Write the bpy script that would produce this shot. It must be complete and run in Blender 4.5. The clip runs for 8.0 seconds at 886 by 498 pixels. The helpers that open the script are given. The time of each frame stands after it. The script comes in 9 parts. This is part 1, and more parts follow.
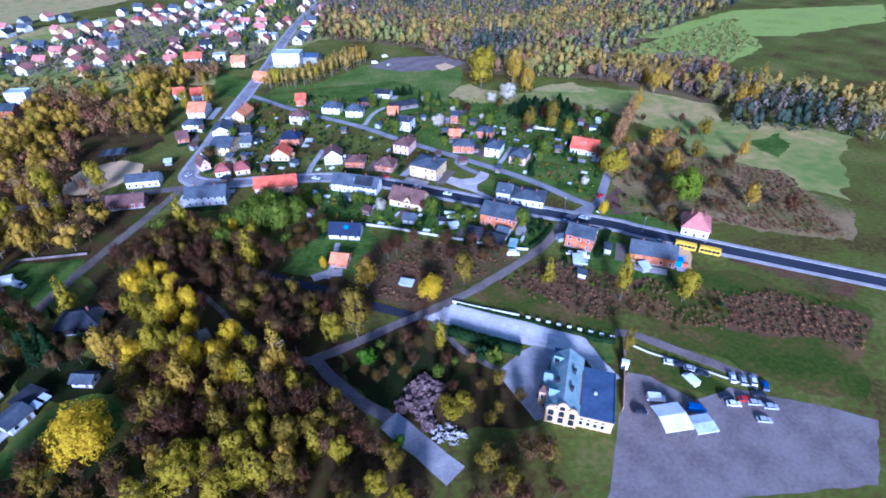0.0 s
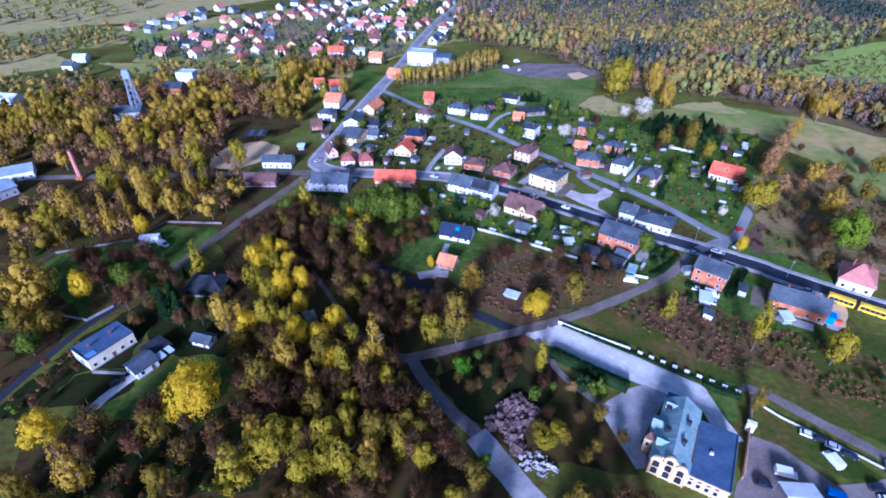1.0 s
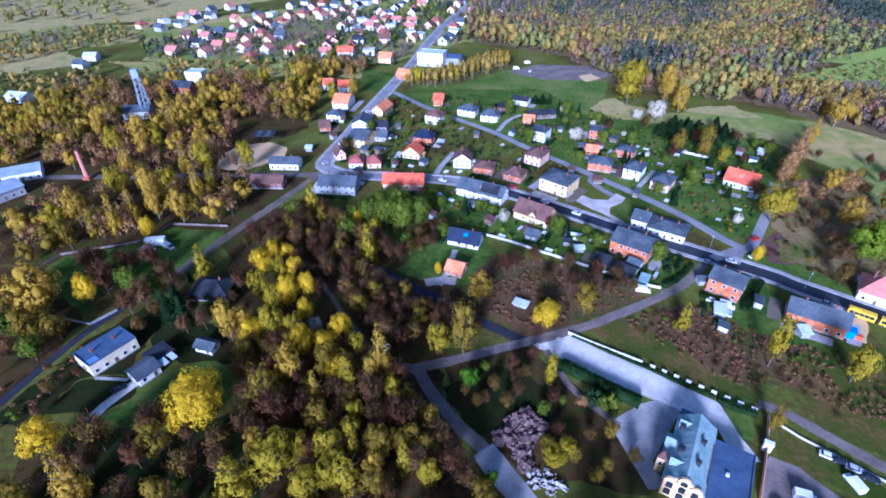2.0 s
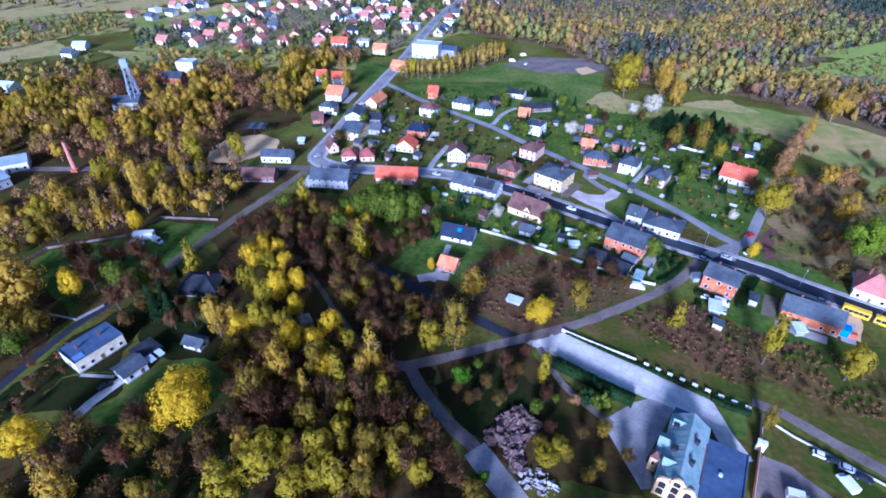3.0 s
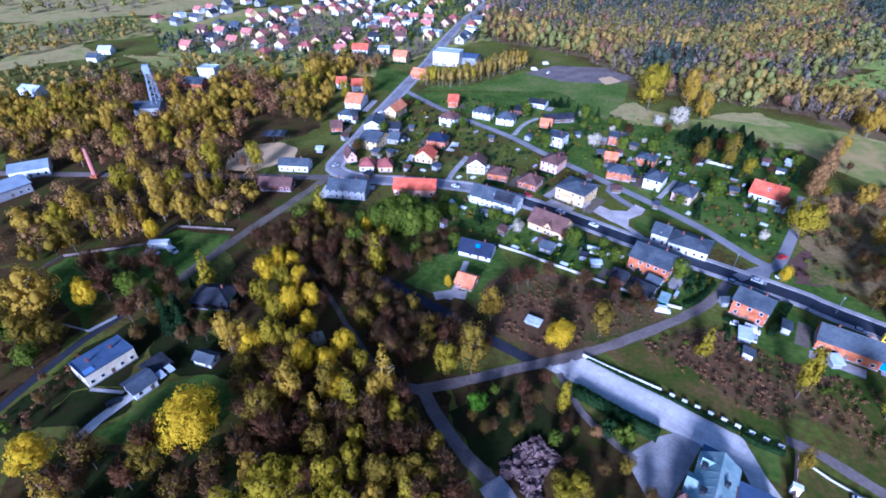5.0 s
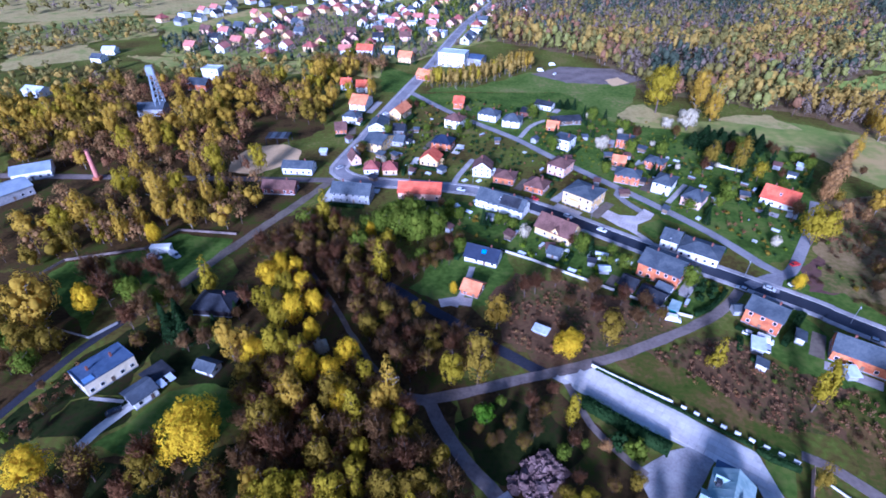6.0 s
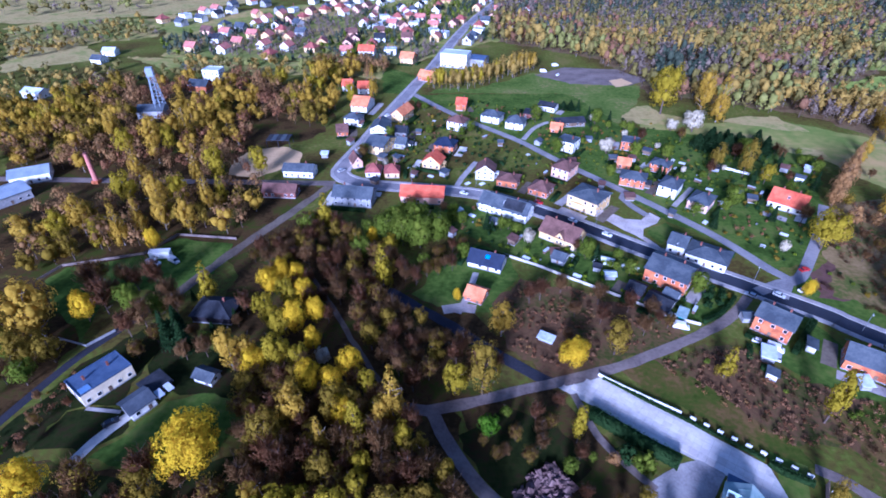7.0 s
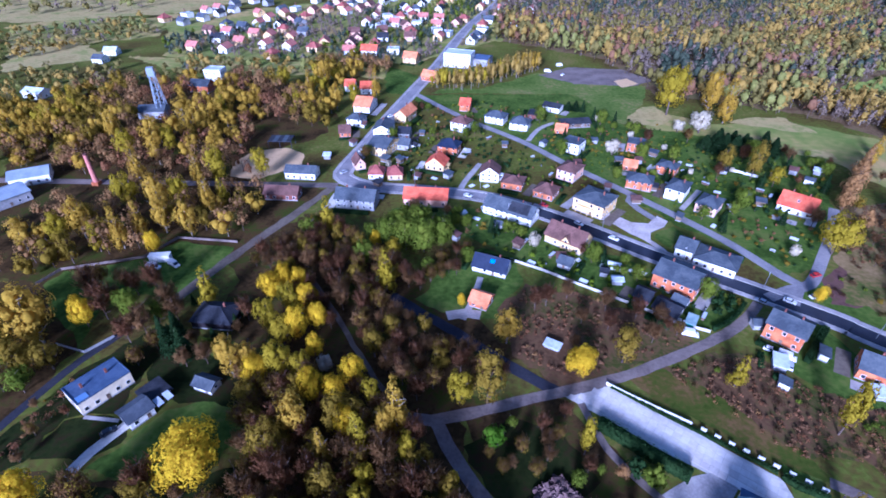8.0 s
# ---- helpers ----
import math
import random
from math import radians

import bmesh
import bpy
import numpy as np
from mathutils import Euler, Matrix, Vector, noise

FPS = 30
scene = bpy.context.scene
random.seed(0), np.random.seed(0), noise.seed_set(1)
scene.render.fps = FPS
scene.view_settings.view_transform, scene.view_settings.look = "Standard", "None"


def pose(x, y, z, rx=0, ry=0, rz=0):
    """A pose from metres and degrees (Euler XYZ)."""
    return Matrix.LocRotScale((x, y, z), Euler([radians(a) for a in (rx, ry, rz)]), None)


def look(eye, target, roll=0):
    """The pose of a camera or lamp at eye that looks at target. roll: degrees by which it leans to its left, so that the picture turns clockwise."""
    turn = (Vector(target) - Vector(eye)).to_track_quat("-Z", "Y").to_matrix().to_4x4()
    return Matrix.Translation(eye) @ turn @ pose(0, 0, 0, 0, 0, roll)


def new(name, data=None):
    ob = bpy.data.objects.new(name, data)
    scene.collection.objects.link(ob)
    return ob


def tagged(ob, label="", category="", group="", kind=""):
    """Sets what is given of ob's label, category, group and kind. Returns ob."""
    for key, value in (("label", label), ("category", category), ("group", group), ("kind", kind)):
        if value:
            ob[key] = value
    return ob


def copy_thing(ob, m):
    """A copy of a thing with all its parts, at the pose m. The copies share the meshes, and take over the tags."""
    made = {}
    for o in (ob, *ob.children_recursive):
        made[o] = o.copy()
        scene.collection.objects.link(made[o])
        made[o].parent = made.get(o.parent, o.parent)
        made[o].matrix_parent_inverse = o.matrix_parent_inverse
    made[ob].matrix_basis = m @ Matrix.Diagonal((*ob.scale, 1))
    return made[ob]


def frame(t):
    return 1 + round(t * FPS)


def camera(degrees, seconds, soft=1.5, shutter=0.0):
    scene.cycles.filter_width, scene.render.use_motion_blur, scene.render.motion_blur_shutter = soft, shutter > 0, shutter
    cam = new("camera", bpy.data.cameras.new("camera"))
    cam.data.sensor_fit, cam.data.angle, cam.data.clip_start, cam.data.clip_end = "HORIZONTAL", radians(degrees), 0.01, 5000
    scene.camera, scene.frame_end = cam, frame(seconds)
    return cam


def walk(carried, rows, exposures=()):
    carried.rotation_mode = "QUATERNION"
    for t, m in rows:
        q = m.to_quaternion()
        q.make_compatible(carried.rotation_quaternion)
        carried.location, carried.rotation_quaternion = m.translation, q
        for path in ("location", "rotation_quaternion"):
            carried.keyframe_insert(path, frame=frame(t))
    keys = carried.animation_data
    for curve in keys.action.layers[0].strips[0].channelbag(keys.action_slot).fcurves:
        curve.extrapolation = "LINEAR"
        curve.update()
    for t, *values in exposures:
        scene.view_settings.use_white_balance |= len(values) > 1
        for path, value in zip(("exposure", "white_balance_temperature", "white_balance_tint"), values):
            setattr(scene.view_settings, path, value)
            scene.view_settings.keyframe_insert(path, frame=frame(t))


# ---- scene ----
cam = camera(81.4, 8.0, soft=1.75)
PATH = [
    (0, (1.04, -15.01, 127.60), (21.84, 63.82, 69.69), 0.1),
    (0.5, (-0.51, -11.97, 125.81), (13.03, 69.01, 68.72), 0.05),
    (0.8, (-1.04, -9.99, 125.21), (4.38, 72.14, 68.41), 0.0),
    (1, (-0.96, -8.92, 125.03), (0.32, 73.15, 67.91), -0.10),
    (1.2, (-1.13, -7.85, 125.09), (-0.87, 74.47, 68.25), -0.25),
    (1.5, (-1.15, -6.38, 125.24), (-1.82, 75.91, 68.41), -0.36),
    (1.7, (-1.26, -5.43, 125.22), (-1.86, 76.72, 68.25), -0.25),
    (2.8, (-0.24, -1.84, 124.79), (0.65, 79.53, 66.67), 0.50),
    (3, (-0.13, -1.48, 124.67), (0.56, 79.68, 66.25), 0.58),
    (3.5, (0.00, 0.00, 125.00), (-0.00, 81.24, 66.69), 0.68),
    (4, (-0.37, 1.93, 125.29), (-1.24, 83.33, 67.20), 0.70),
    (4.5, (-0.49, 3.82, 125.55), (-2.32, 85.37, 67.69), 0.59),
    (6, (-1.60, 10.02, 125.49), (-4.80, 91.47, 67.56), 0.41),
    (6.5, (-1.97, 12.04, 125.23), (-5.45, 93.44, 67.24), 0.36),
    (7, (-2.38, 13.99, 125.33), (-5.87, 95.39, 67.35), 0.27),
    (7.5, (-2.88, 15.94, 125.20), (-6.79, 97.23, 67.09), 0.26),
    (8, (-3.41, 17.89, 125.08), (-7.27, 99.15, 66.92), 0.24),
]
walk(cam, [(t, look(eye, target, roll)) for t, eye, target, roll in PATH], exposures=[
    (0, 0.98, 4000, 22), (0.5, 1.05, 4000, 20), (1, 0.89, 4100, 26), (1.5, 0.98, 4120, 23), (3, 0.97, 4120, 23), (4, 0.9, 4080, 21),
    (4.5, 0.86, 4080, 22), (6, 0.99, 4160, 29), (7, 0.97, 4170, 31), (7.5, 1.07, 4170, 31), (8, 1.0, 4170, 31)])

# ---- sky and sun: a low, veiled evening sun behind the camera ----
SUN_FROM = (-0.28, -0.96)  # compass way towards the sun, x and y
SUN_UP = 20.0  # degrees over the horizon
world = bpy.data.worlds.new("evening_sky")
scene.world = world
world.use_nodes = True
wn = world.node_tree
wn.nodes.clear()
sky = wn.nodes.new("ShaderNodeTexSky")
sky.sky_type = "NISHITA"
sky.sun_disc = False
sky.sun_elevation = radians(SUN_UP)
sky.sun_rotation = math.atan2(SUN_FROM[0], SUN_FROM[1])
sky.dust_density = 1.5
bgd = wn.nodes.new("ShaderNodeBackground")
bgd.inputs["Strength"].default_value = 0.064
wout = wn.nodes.new("ShaderNodeOutputWorld")
wn.links.new(sky.outputs[0], bgd.inputs["Color"])
wn.links.new(bgd.outputs[0], wout.inputs["Surface"])
sun_data = bpy.data.lights.new("sun", "SUN")
sun_data.energy = 4.45
sun_data.angle = radians(12.0)
sun_data.color = (1.0, 0.9, 0.83)
sun = new("sun", sun_data)
flat = 1 / math.tan(radians(SUN_UP))
way = Vector((*SUN_FROM, 0)).normalized() * flat
sun.matrix_world = look((way.x * 200, way.y * 200, 200), (0, 0, 0))
# ---- materials ----
def material(name, colours, rough=0.8, fine=2.0, coarse=0.15, metal=0.0, bump=0.0, by_island=False, by_object=0.0, through_light=0.0, spec=0.3):
    """A procedural surface: a ramp of colours driven by noise at two scales (1/m), and by chance from piece to piece or thing to thing."""
    m = bpy.data.materials.new(name)
    m.use_nodes = True
    n, link = m.node_tree.nodes, m.node_tree.links
    shade = n["Principled BSDF"]
    shade.inputs["Roughness"].default_value = rough
    shade.inputs["Metallic"].default_value = metal
    shade.inputs["Specular IOR Level"].default_value = spec
    place = n.new("ShaderNodeNewGeometry")
    small, large = n.new("ShaderNodeTexNoise"), n.new("ShaderNodeTexNoise")
    for tex, scale, detail in ((small, fine, 3), (large, coarse, 4)):
        tex.inputs["Scale"].default_value = scale
        tex.inputs["Detail"].default_value = detail
        link.new(place.outputs["Position"], tex.inputs["Vector"])
    total = n.new("ShaderNodeMath")
    total.operation = "MULTIPLY_ADD"
    total.inputs[1].default_value = 0.6
    link.new(small.outputs["Fac"], total.inputs[0])
    link.new(large.outputs["Fac"], total.inputs[2])
    value = n.new("ShaderNodeMath")
    value.operation = "MULTIPLY_ADD"
    value.inputs[1].default_value, value.inputs[2].default_value = 1.7, -0.86
    link.new(total.outputs[0], value.inputs[0])
    last = value.outputs[0]
    if by_island or by_object:
        mix = n.new("ShaderNodeMix")
        mix.inputs["Factor"].default_value = 0.3 if by_island else by_object
        link.new(last, mix.inputs["A"])
        if by_island:
            link.new(place.outputs["Random Per Island"], mix.inputs["B"])
        else:
            link.new(n.new("ShaderNodeObjectInfo").outputs["Random"], mix.inputs["B"])
        last = mix.outputs["Result"]
    ramp = n.new("ShaderNodeValToRGB")
    stops = ramp.color_ramp.elements
    while len(stops) < len(colours):
        stops.new(0.5)
    for k, c in enumerate(colours):
        stops[k].position = 0.2 + 0.6 * k / max(1, len(colours) - 1)
        stops[k].color = (*c, 1)
    link.new(last, ramp.inputs["Fac"])
    link.new(ramp.outputs["Color"], shade.inputs["Base Color"])
    if bump:
        b = n.new("ShaderNodeBump")
        b.inputs["Strength"].default_value, b.inputs["Distance"].default_value = 0.6, bump
        link.new(small.outputs["Fac"], b.inputs["Height"])
        link.new(b.outputs["Normal"], shade.inputs["Normal"])
    if through_light:
        t = n.new("ShaderNodeBsdfTranslucent")
        link.new(ramp.outputs["Color"], t.inputs["Color"])
        both = n.new("ShaderNodeMixShader")
        both.inputs[0].default_value = through_light
        link.new(shade.outputs[0], both.inputs[1])
        link.new(t.outputs[0], both.inputs[2])
        link.new(both.outputs[0], n["Material Output"].inputs["Surface"])
    return m


def leafy(name, *colours):
    return material(name, colours, rough=0.75, fine=0.9, coarse=0.12, by_island=True, through_light=0.5, spec=0.03)


M = {
    "meadow": material("dry_meadow", [(0.07, 0.05, 0.014), (0.1, 0.085, 0.018), (0.1, 0.12, 0.016), (0.16, 0.135, 0.035)], 0.95, 0.5, 0.03, bump=0.3, spec=0.03),
    "lawn": material("lawn_grass", [(0.03864, 0.0644, 0.0092), (0.06072, 0.09936, 0.0138), (0.0874, 0.1306, 0.01932), (0.1196, 0.1426, 0.0276)], 0.95, 0.5, 0.06, bump=0.1, spec=0.03),
    "green_meadow": material("spring_meadow", [(0.07, 0.11, 0.016), (0.1, 0.145, 0.024), (0.14, 0.17, 0.035), (0.22, 0.19, 0.07)], 0.95, 0.4, 0.03, bump=0.1, spec=0.03),
    "field": material("crop_field", [(0.2333, 0.288, 0.0468), (0.2938, 0.3456, 0.06552), (0.2592, 0.2976, 0.06552)], 0.95, 0.2, 0.02, bump=0.1, spec=0.03),
    "pasture": material("rough_pasture", [(0.172, 0.2155, 0.04253), (0.2646, 0.2552, 0.06682), (0.4234, 0.3006, 0.1155)], 0.95, 0.15, 0.02, bump=0.1, spec=0.03),
    "straw": material("dry_straw_grass", [(0.3, 0.24, 0.085), (0.42, 0.325, 0.13), (0.25, 0.25, 0.07)], 0.95, 0.3, 0.05, bump=0.1, spec=0.03),
    "soil": material("bare_brown_soil", [(0.095, 0.05, 0.04), (0.14, 0.075, 0.06), (0.11, 0.07, 0.04)], 0.95, 0.4, 0.06, bump=0.1, spec=0.03),
    "scrub_soil": material("brown_scrub_floor", [(0.08398, 0.0476, 0.0238), (0.1292, 0.0714, 0.03536), (0.1034, 0.0714, 0.0272), (0.05168, 0.0612, 0.01224)], 0.95, 0.7, 0.055, bump=0.2, spec=0.03),
    "forest_floor": material("leaf_litter", [(0.03, 0.02, 0.008), (0.07, 0.042, 0.016), (0.045, 0.055, 0.008)], 0.95, 0.6, 0.08, bump=0.2, spec=0.03),
    # Lighter litter for the far forest: haze between the trees put into colour.
    "hazed_litter": material("hazed_forest_litter", [(0.1, 0.065, 0.03), (0.17, 0.115, 0.06), (0.13, 0.12, 0.04)], 0.95, 0.6, 0.08, bump=0.2, spec=0.03),
    # Tree shade over the ground is painted into this near-black colour.
    "undergrowth": material("undergrowth_with_shade_painted", [(0.01152, 0.01664, 0.00448), (0.02048, 0.02688, 0.0064), (0.0288, 0.0192, 0.00896)], 0.95, 0.6, 0.08, bump=0.2, spec=0.03),
    "asphalt_new": material("new_asphalt", [(0.02232, 0.02475, 0.03646), (0.03125, 0.0345, 0.04909), (0.0372, 0.0405, 0.0547)], 0.85, 1.5, 0.1),
    "tar": material("dark_tar", [(0.0156, 0.01625, 0.0234), (0.0234, 0.02375, 0.0338), (0.0338, 0.0325, 0.0442)], 0.85, 1.5, 0.1),
    "asphalt_old": material("old_asphalt", [(0.1848, 0.1705, 0.1792), (0.2464, 0.2294, 0.2352), (0.308, 0.2822, 0.28)], 0.9, 1.2, 0.1),
    "yard": material("dusty_yard_asphalt", [(0.15, 0.12, 0.11), (0.2, 0.16, 0.145), (0.24, 0.2, 0.18)], 0.9, 0.9, 0.1, bump=0.03),
    "lane": material("worn_lane_surface", [(0.1268, 0.09749, 0.08664), (0.1752, 0.1375, 0.1197), (0.2241, 0.1785, 0.1536)], 0.95, 0.9, 0.1, bump=0.05),
    "dirt": material("packed_dirt", [(0.0975, 0.075, 0.05625), (0.135, 0.105, 0.07875), (0.165, 0.135, 0.0975)], 0.95, 0.8, 0.1, bump=0.05),
    "concrete": material("pale_concrete", [(0.44, 0.4092, 0.3678), (0.5456, 0.5104, 0.4598), (0.6336, 0.5984, 0.5434)], 0.9, 0.8, 0.12, bump=0.02),
    "slab": material("worn_concrete_slab", [(0.5332, 0.473, 0.43), (0.6364, 0.5762, 0.5289), (0.7224, 0.6665, 0.6192)], 0.9, 0.8, 0.12, bump=0.02, by_island=True),
    "paving": material("grey_paving", [(0.2697, 0.2438, 0.2387), (0.3468, 0.316, 0.3046), (0.4238, 0.3883, 0.3622)], 0.9, 1.5, 0.2),
    "sand": material("pale_sand", [(0.52, 0.34, 0.16), (0.62, 0.42, 0.21), (0.56, 0.38, 0.18)], 0.95, 0.6, 0.1, bump=0.05),
    "gravel": material("pale_trodden_gravel", [(0.39, 0.3315, 0.299), (0.52, 0.4485, 0.4095), (0.598, 0.533, 0.494)], 0.95, 1.2, 0.15, bump=0.04),
    "white": material("white_plaster", [(0.6386, 0.6283, 0.6), (0.8034, 0.7931, 0.75), (0.8446, 0.8343, 0.79)], 0.9, 1.0, 0.2),
    "cream": material("cream_plaster", [(0.58, 0.38, 0.17), (0.68, 0.46, 0.23), (0.73, 0.51, 0.28)], 0.9, 1.0, 0.2),
    "yellow": material("yellow_plaster", [(0.60, 0.40, 0.16), (0.70, 0.48, 0.20), (0.74, 0.54, 0.26)], 0.9, 1.0, 0.2),
    "ivory": material("ivory_plaster", [(0.62, 0.53, 0.36), (0.72, 0.62, 0.43), (0.78, 0.68, 0.5)], 0.9, 1.0, 0.2),
    "pink": material("pale_pink_plaster", [(0.6386, 0.3612, 0.2448), (0.721, 0.43, 0.3024), (0.7622, 0.4816, 0.3456)], 0.9, 1.0, 0.2),
    "grey_wall": material("grey_render", [(0.22, 0.22, 0.23), (0.30, 0.30, 0.31), (0.36, 0.35, 0.35)], 0.9, 1.0, 0.2),
    "brick": material("red_brick", [(0.3, 0.085, 0.035), (0.44, 0.135, 0.05), (0.52, 0.19, 0.075)], 0.9, 3.0, 0.4, bump=0.02),
    "dark_brick": material("dark_brick", [(0.12, 0.05, 0.04), (0.19, 0.07, 0.05), (0.24, 0.10, 0.07)], 0.9, 3.0, 0.4, bump=0.02),
    "slate": material("grey_sheet_roof", [(0.0468, 0.056, 0.0713), (0.0684, 0.0805, 0.0961), (0.0936, 0.105, 0.1178)], 0.7, 1.2, 0.25, bump=0.02),
    "felt": material("blue_grey_roofing_felt", [(0.048, 0.07182, 0.13), (0.063, 0.09234, 0.1625), (0.078, 0.1094, 0.1869)], 0.75, 0.9, 0.2),
    "grey_felt": material("grey_roofing_felt", [(0.054, 0.063, 0.08125), (0.072, 0.084, 0.104), (0.0936, 0.105, 0.1268)], 0.75, 0.9, 0.2),
    "dark_roof": material("dark_roof_sheet", [(0.0154, 0.0168, 0.0224), (0.0245, 0.0266, 0.035), (0.035, 0.0364, 0.0455)], 0.9, 1.5, 0.3, bump=0.02),
    "navy_roof": material("dark_blue_roof_tile", [(0.0108, 0.0156, 0.036), (0.0168, 0.024, 0.051), (0.024, 0.0312, 0.06)], 0.55, 2.0, 0.3, bump=0.03),
    "red_roof": material("red_clay_tile", [(0.42, 0.075, 0.035), (0.56, 0.11, 0.05), (0.62, 0.15, 0.07)], 0.8, 2.0, 0.3, bump=0.04),
    "orange_roof": material("orange_clay_tile", [(0.52, 0.16, 0.06), (0.64, 0.22, 0.09), (0.70, 0.28, 0.12)], 0.8, 2.0, 0.3, bump=0.04),
    "rose_roof": material("muted_red_tile", [(0.36, 0.13, 0.10), (0.45, 0.17, 0.13), (0.50, 0.21, 0.16)], 0.85, 2.0, 0.3, bump=0.04),
    "brown_roof": material("brown_roof_tile", [(0.0884, 0.0442, 0.034), (0.1292, 0.0646, 0.051), (0.1632, 0.085, 0.068)], 0.8, 2.0, 0.3, bump=0.04),
    "maroon_roof": material("maroon_clay_tile", [(0.2, 0.055, 0.045), (0.27, 0.08, 0.062), (0.33, 0.11, 0.085)], 0.8, 2.0, 0.3, bump=0.04),
    "teal_roof": material("weathered_teal_sheet", [(0.19, 0.2716, 0.2728), (0.25, 0.3298, 0.3256), (0.31, 0.3783, 0.3696)], 0.55, 0.9, 0.25, metal=0.1),
    "pale_roof": material("pale_metal_roof", [(0.42, 0.46, 0.52), (0.52, 0.56, 0.62), (0.60, 0.63, 0.68)], 0.6, 0.8, 0.2),
    "glass": material("window_glass", [(0.015, 0.02, 0.03), (0.03, 0.035, 0.045)], 0.08, 0.5, 0.2, spec=0.6),
    "frame": material("white_window_frame", [(0.66, 0.66, 0.66), (0.76, 0.76, 0.76)], 0.5, 2.0, 0.3),
    "wood": material("weathered_wood", [(0.10, 0.065, 0.045), (0.16, 0.11, 0.075), (0.21, 0.15, 0.10)], 0.85, 4.0, 0.5, bump=0.01),
    "metal": material("grey_steel", [(0.22, 0.23, 0.25), (0.32, 0.33, 0.35)], 0.5, 2.0, 0.4, metal=0.6),
    "pale_steel": material("pale_painted_steel", [(0.22, 0.26, 0.31), (0.3, 0.34, 0.39)], 0.6, 1.0, 0.2),
    "bark": material("brown_bark", [(0.055, 0.038, 0.030), (0.10, 0.072, 0.055), (0.14, 0.10, 0.08)], 0.95, 5.0, 0.5, bump=0.02),
    "pale_bark": material("pale_bark", [(0.16, 0.13, 0.10), (0.26, 0.22, 0.18), (0.34, 0.30, 0.25)], 0.95, 4.0, 0.5, bump=0.02),
    "twigs": leafy("bare_twigs", (0.2229, 0.1277, 0.04675), (0.3409, 0.1961, 0.0735), (0.4456, 0.2644, 0.1035)),
    "twigs_red": leafy("reddish_twigs", (0.1909, 0.09086, 0.03871), (0.2865, 0.1365, 0.0607), (0.3627, 0.1817, 0.08568)),
    "twigs_orange": leafy("orange_budding_twigs", (0.3, 0.165, 0.055), (0.41, 0.235, 0.08), (0.5, 0.3, 0.11)),
    "leaf_yellow": leafy("yellow_blossom_leaf", (0.546, 0.3783, 0.0012), (0.6615, 0.4704, 0.0018), (0.756, 0.5529, 0.003)),
    "leaf_lime": leafy("yellow_green_leaf", (0.2987, 0.2349, 0.0077), (0.3868, 0.3027, 0.0115), (0.466, 0.3624, 0.0179)),
    "leaf_gold": leafy("golden_budding_leaf", (0.36, 0.235, 0.02), (0.46, 0.305, 0.028), (0.53, 0.36, 0.04)),
    "leaf_olive": leafy("olive_budding_leaf", (0.1898, 0.1361, 0.0132), (0.2587, 0.1835, 0.018), (0.3277, 0.2318, 0.024)),
    "leaf_green": leafy("fresh_green_leaf", (0.0875, 0.12, 0.011), (0.1438, 0.186, 0.0154), (0.2125, 0.246, 0.0242)),
    "leaf_fresh": leafy("light_green_leaf", (0.15, 0.21, 0.008), (0.21, 0.275, 0.012), (0.27, 0.33, 0.02)),
    "leaf_bright": leafy("bright_green_leaf", (0.063, 0.14, 0.0056), (0.108, 0.217, 0.0084), (0.162, 0.266, 0.0168)),
    "needle": leafy("dark_conifer_needle", (0.014, 0.03, 0.01), (0.026, 0.052, 0.016), (0.042, 0.075, 0.024)),
    "blossom": leafy("white_blossom", (0.5304, 0.475, 0.3432), (0.6732, 0.608, 0.4524), (0.7548, 0.684, 0.5148)),
    "rough": material("rough_spring_grass", [(0.041, 0.0615, 0.00738), (0.0615, 0.0779, 0.01066), (0.0902, 0.0779, 0.0164), (0.1476, 0.0902, 0.0328)], 0.95, 0.6, 0.05, bump=0.2, spec=0.03),
    "pale_scrub": material("pale_scrub_grass", [(0.09, 0.11, 0.022), (0.16, 0.125, 0.04), (0.22, 0.155, 0.065), (0.27, 0.19, 0.085)], 0.95, 0.6, 0.05, bump=0.2, spec=0.03),
    "dry_stems": leafy("dry_brown_stems", (0.1696, 0.09029, 0.04332), (0.2588, 0.1415, 0.06936), (0.3391, 0.195, 0.0971)),
    "dark_wood": material("tarred_wood", [(0.020, 0.016, 0.020), (0.034, 0.028, 0.034)], 0.9, 3.0, 0.4),
    # Far woods: distance haze is put into these paler, muted leaf colours.
    "far_gold": leafy("hazed_birch_bud", (0.37, 0.255, 0.055), (0.45, 0.315, 0.07), (0.52, 0.375, 0.09)),
    "far_olive": leafy("hazed_olive_bud", (0.2, 0.17, 0.045), (0.26, 0.22, 0.06), (0.31, 0.265, 0.08)),
    "far_lime": leafy("hazed_green_bud", (0.26, 0.26, 0.065), (0.32, 0.315, 0.08), (0.38, 0.37, 0.11)),
    "far_twig": leafy("hazed_brown_twig", (0.209, 0.1596, 0.117), (0.264, 0.2052, 0.1534), (0.319, 0.2508, 0.195)),
    "far_russet": leafy("hazed_russet_twig", (0.27, 0.145, 0.075), (0.33, 0.18, 0.095), (0.39, 0.22, 0.12)),
    "far_needle": leafy("hazed_green_needle", (0.06325, 0.085, 0.055), (0.092, 0.115, 0.0748), (0.1207, 0.14, 0.0935)),
    "hedge": leafy("dark_hedge_leaf", (0.020, 0.045, 0.014), (0.035, 0.070, 0.020), (0.050, 0.090, 0.026)),
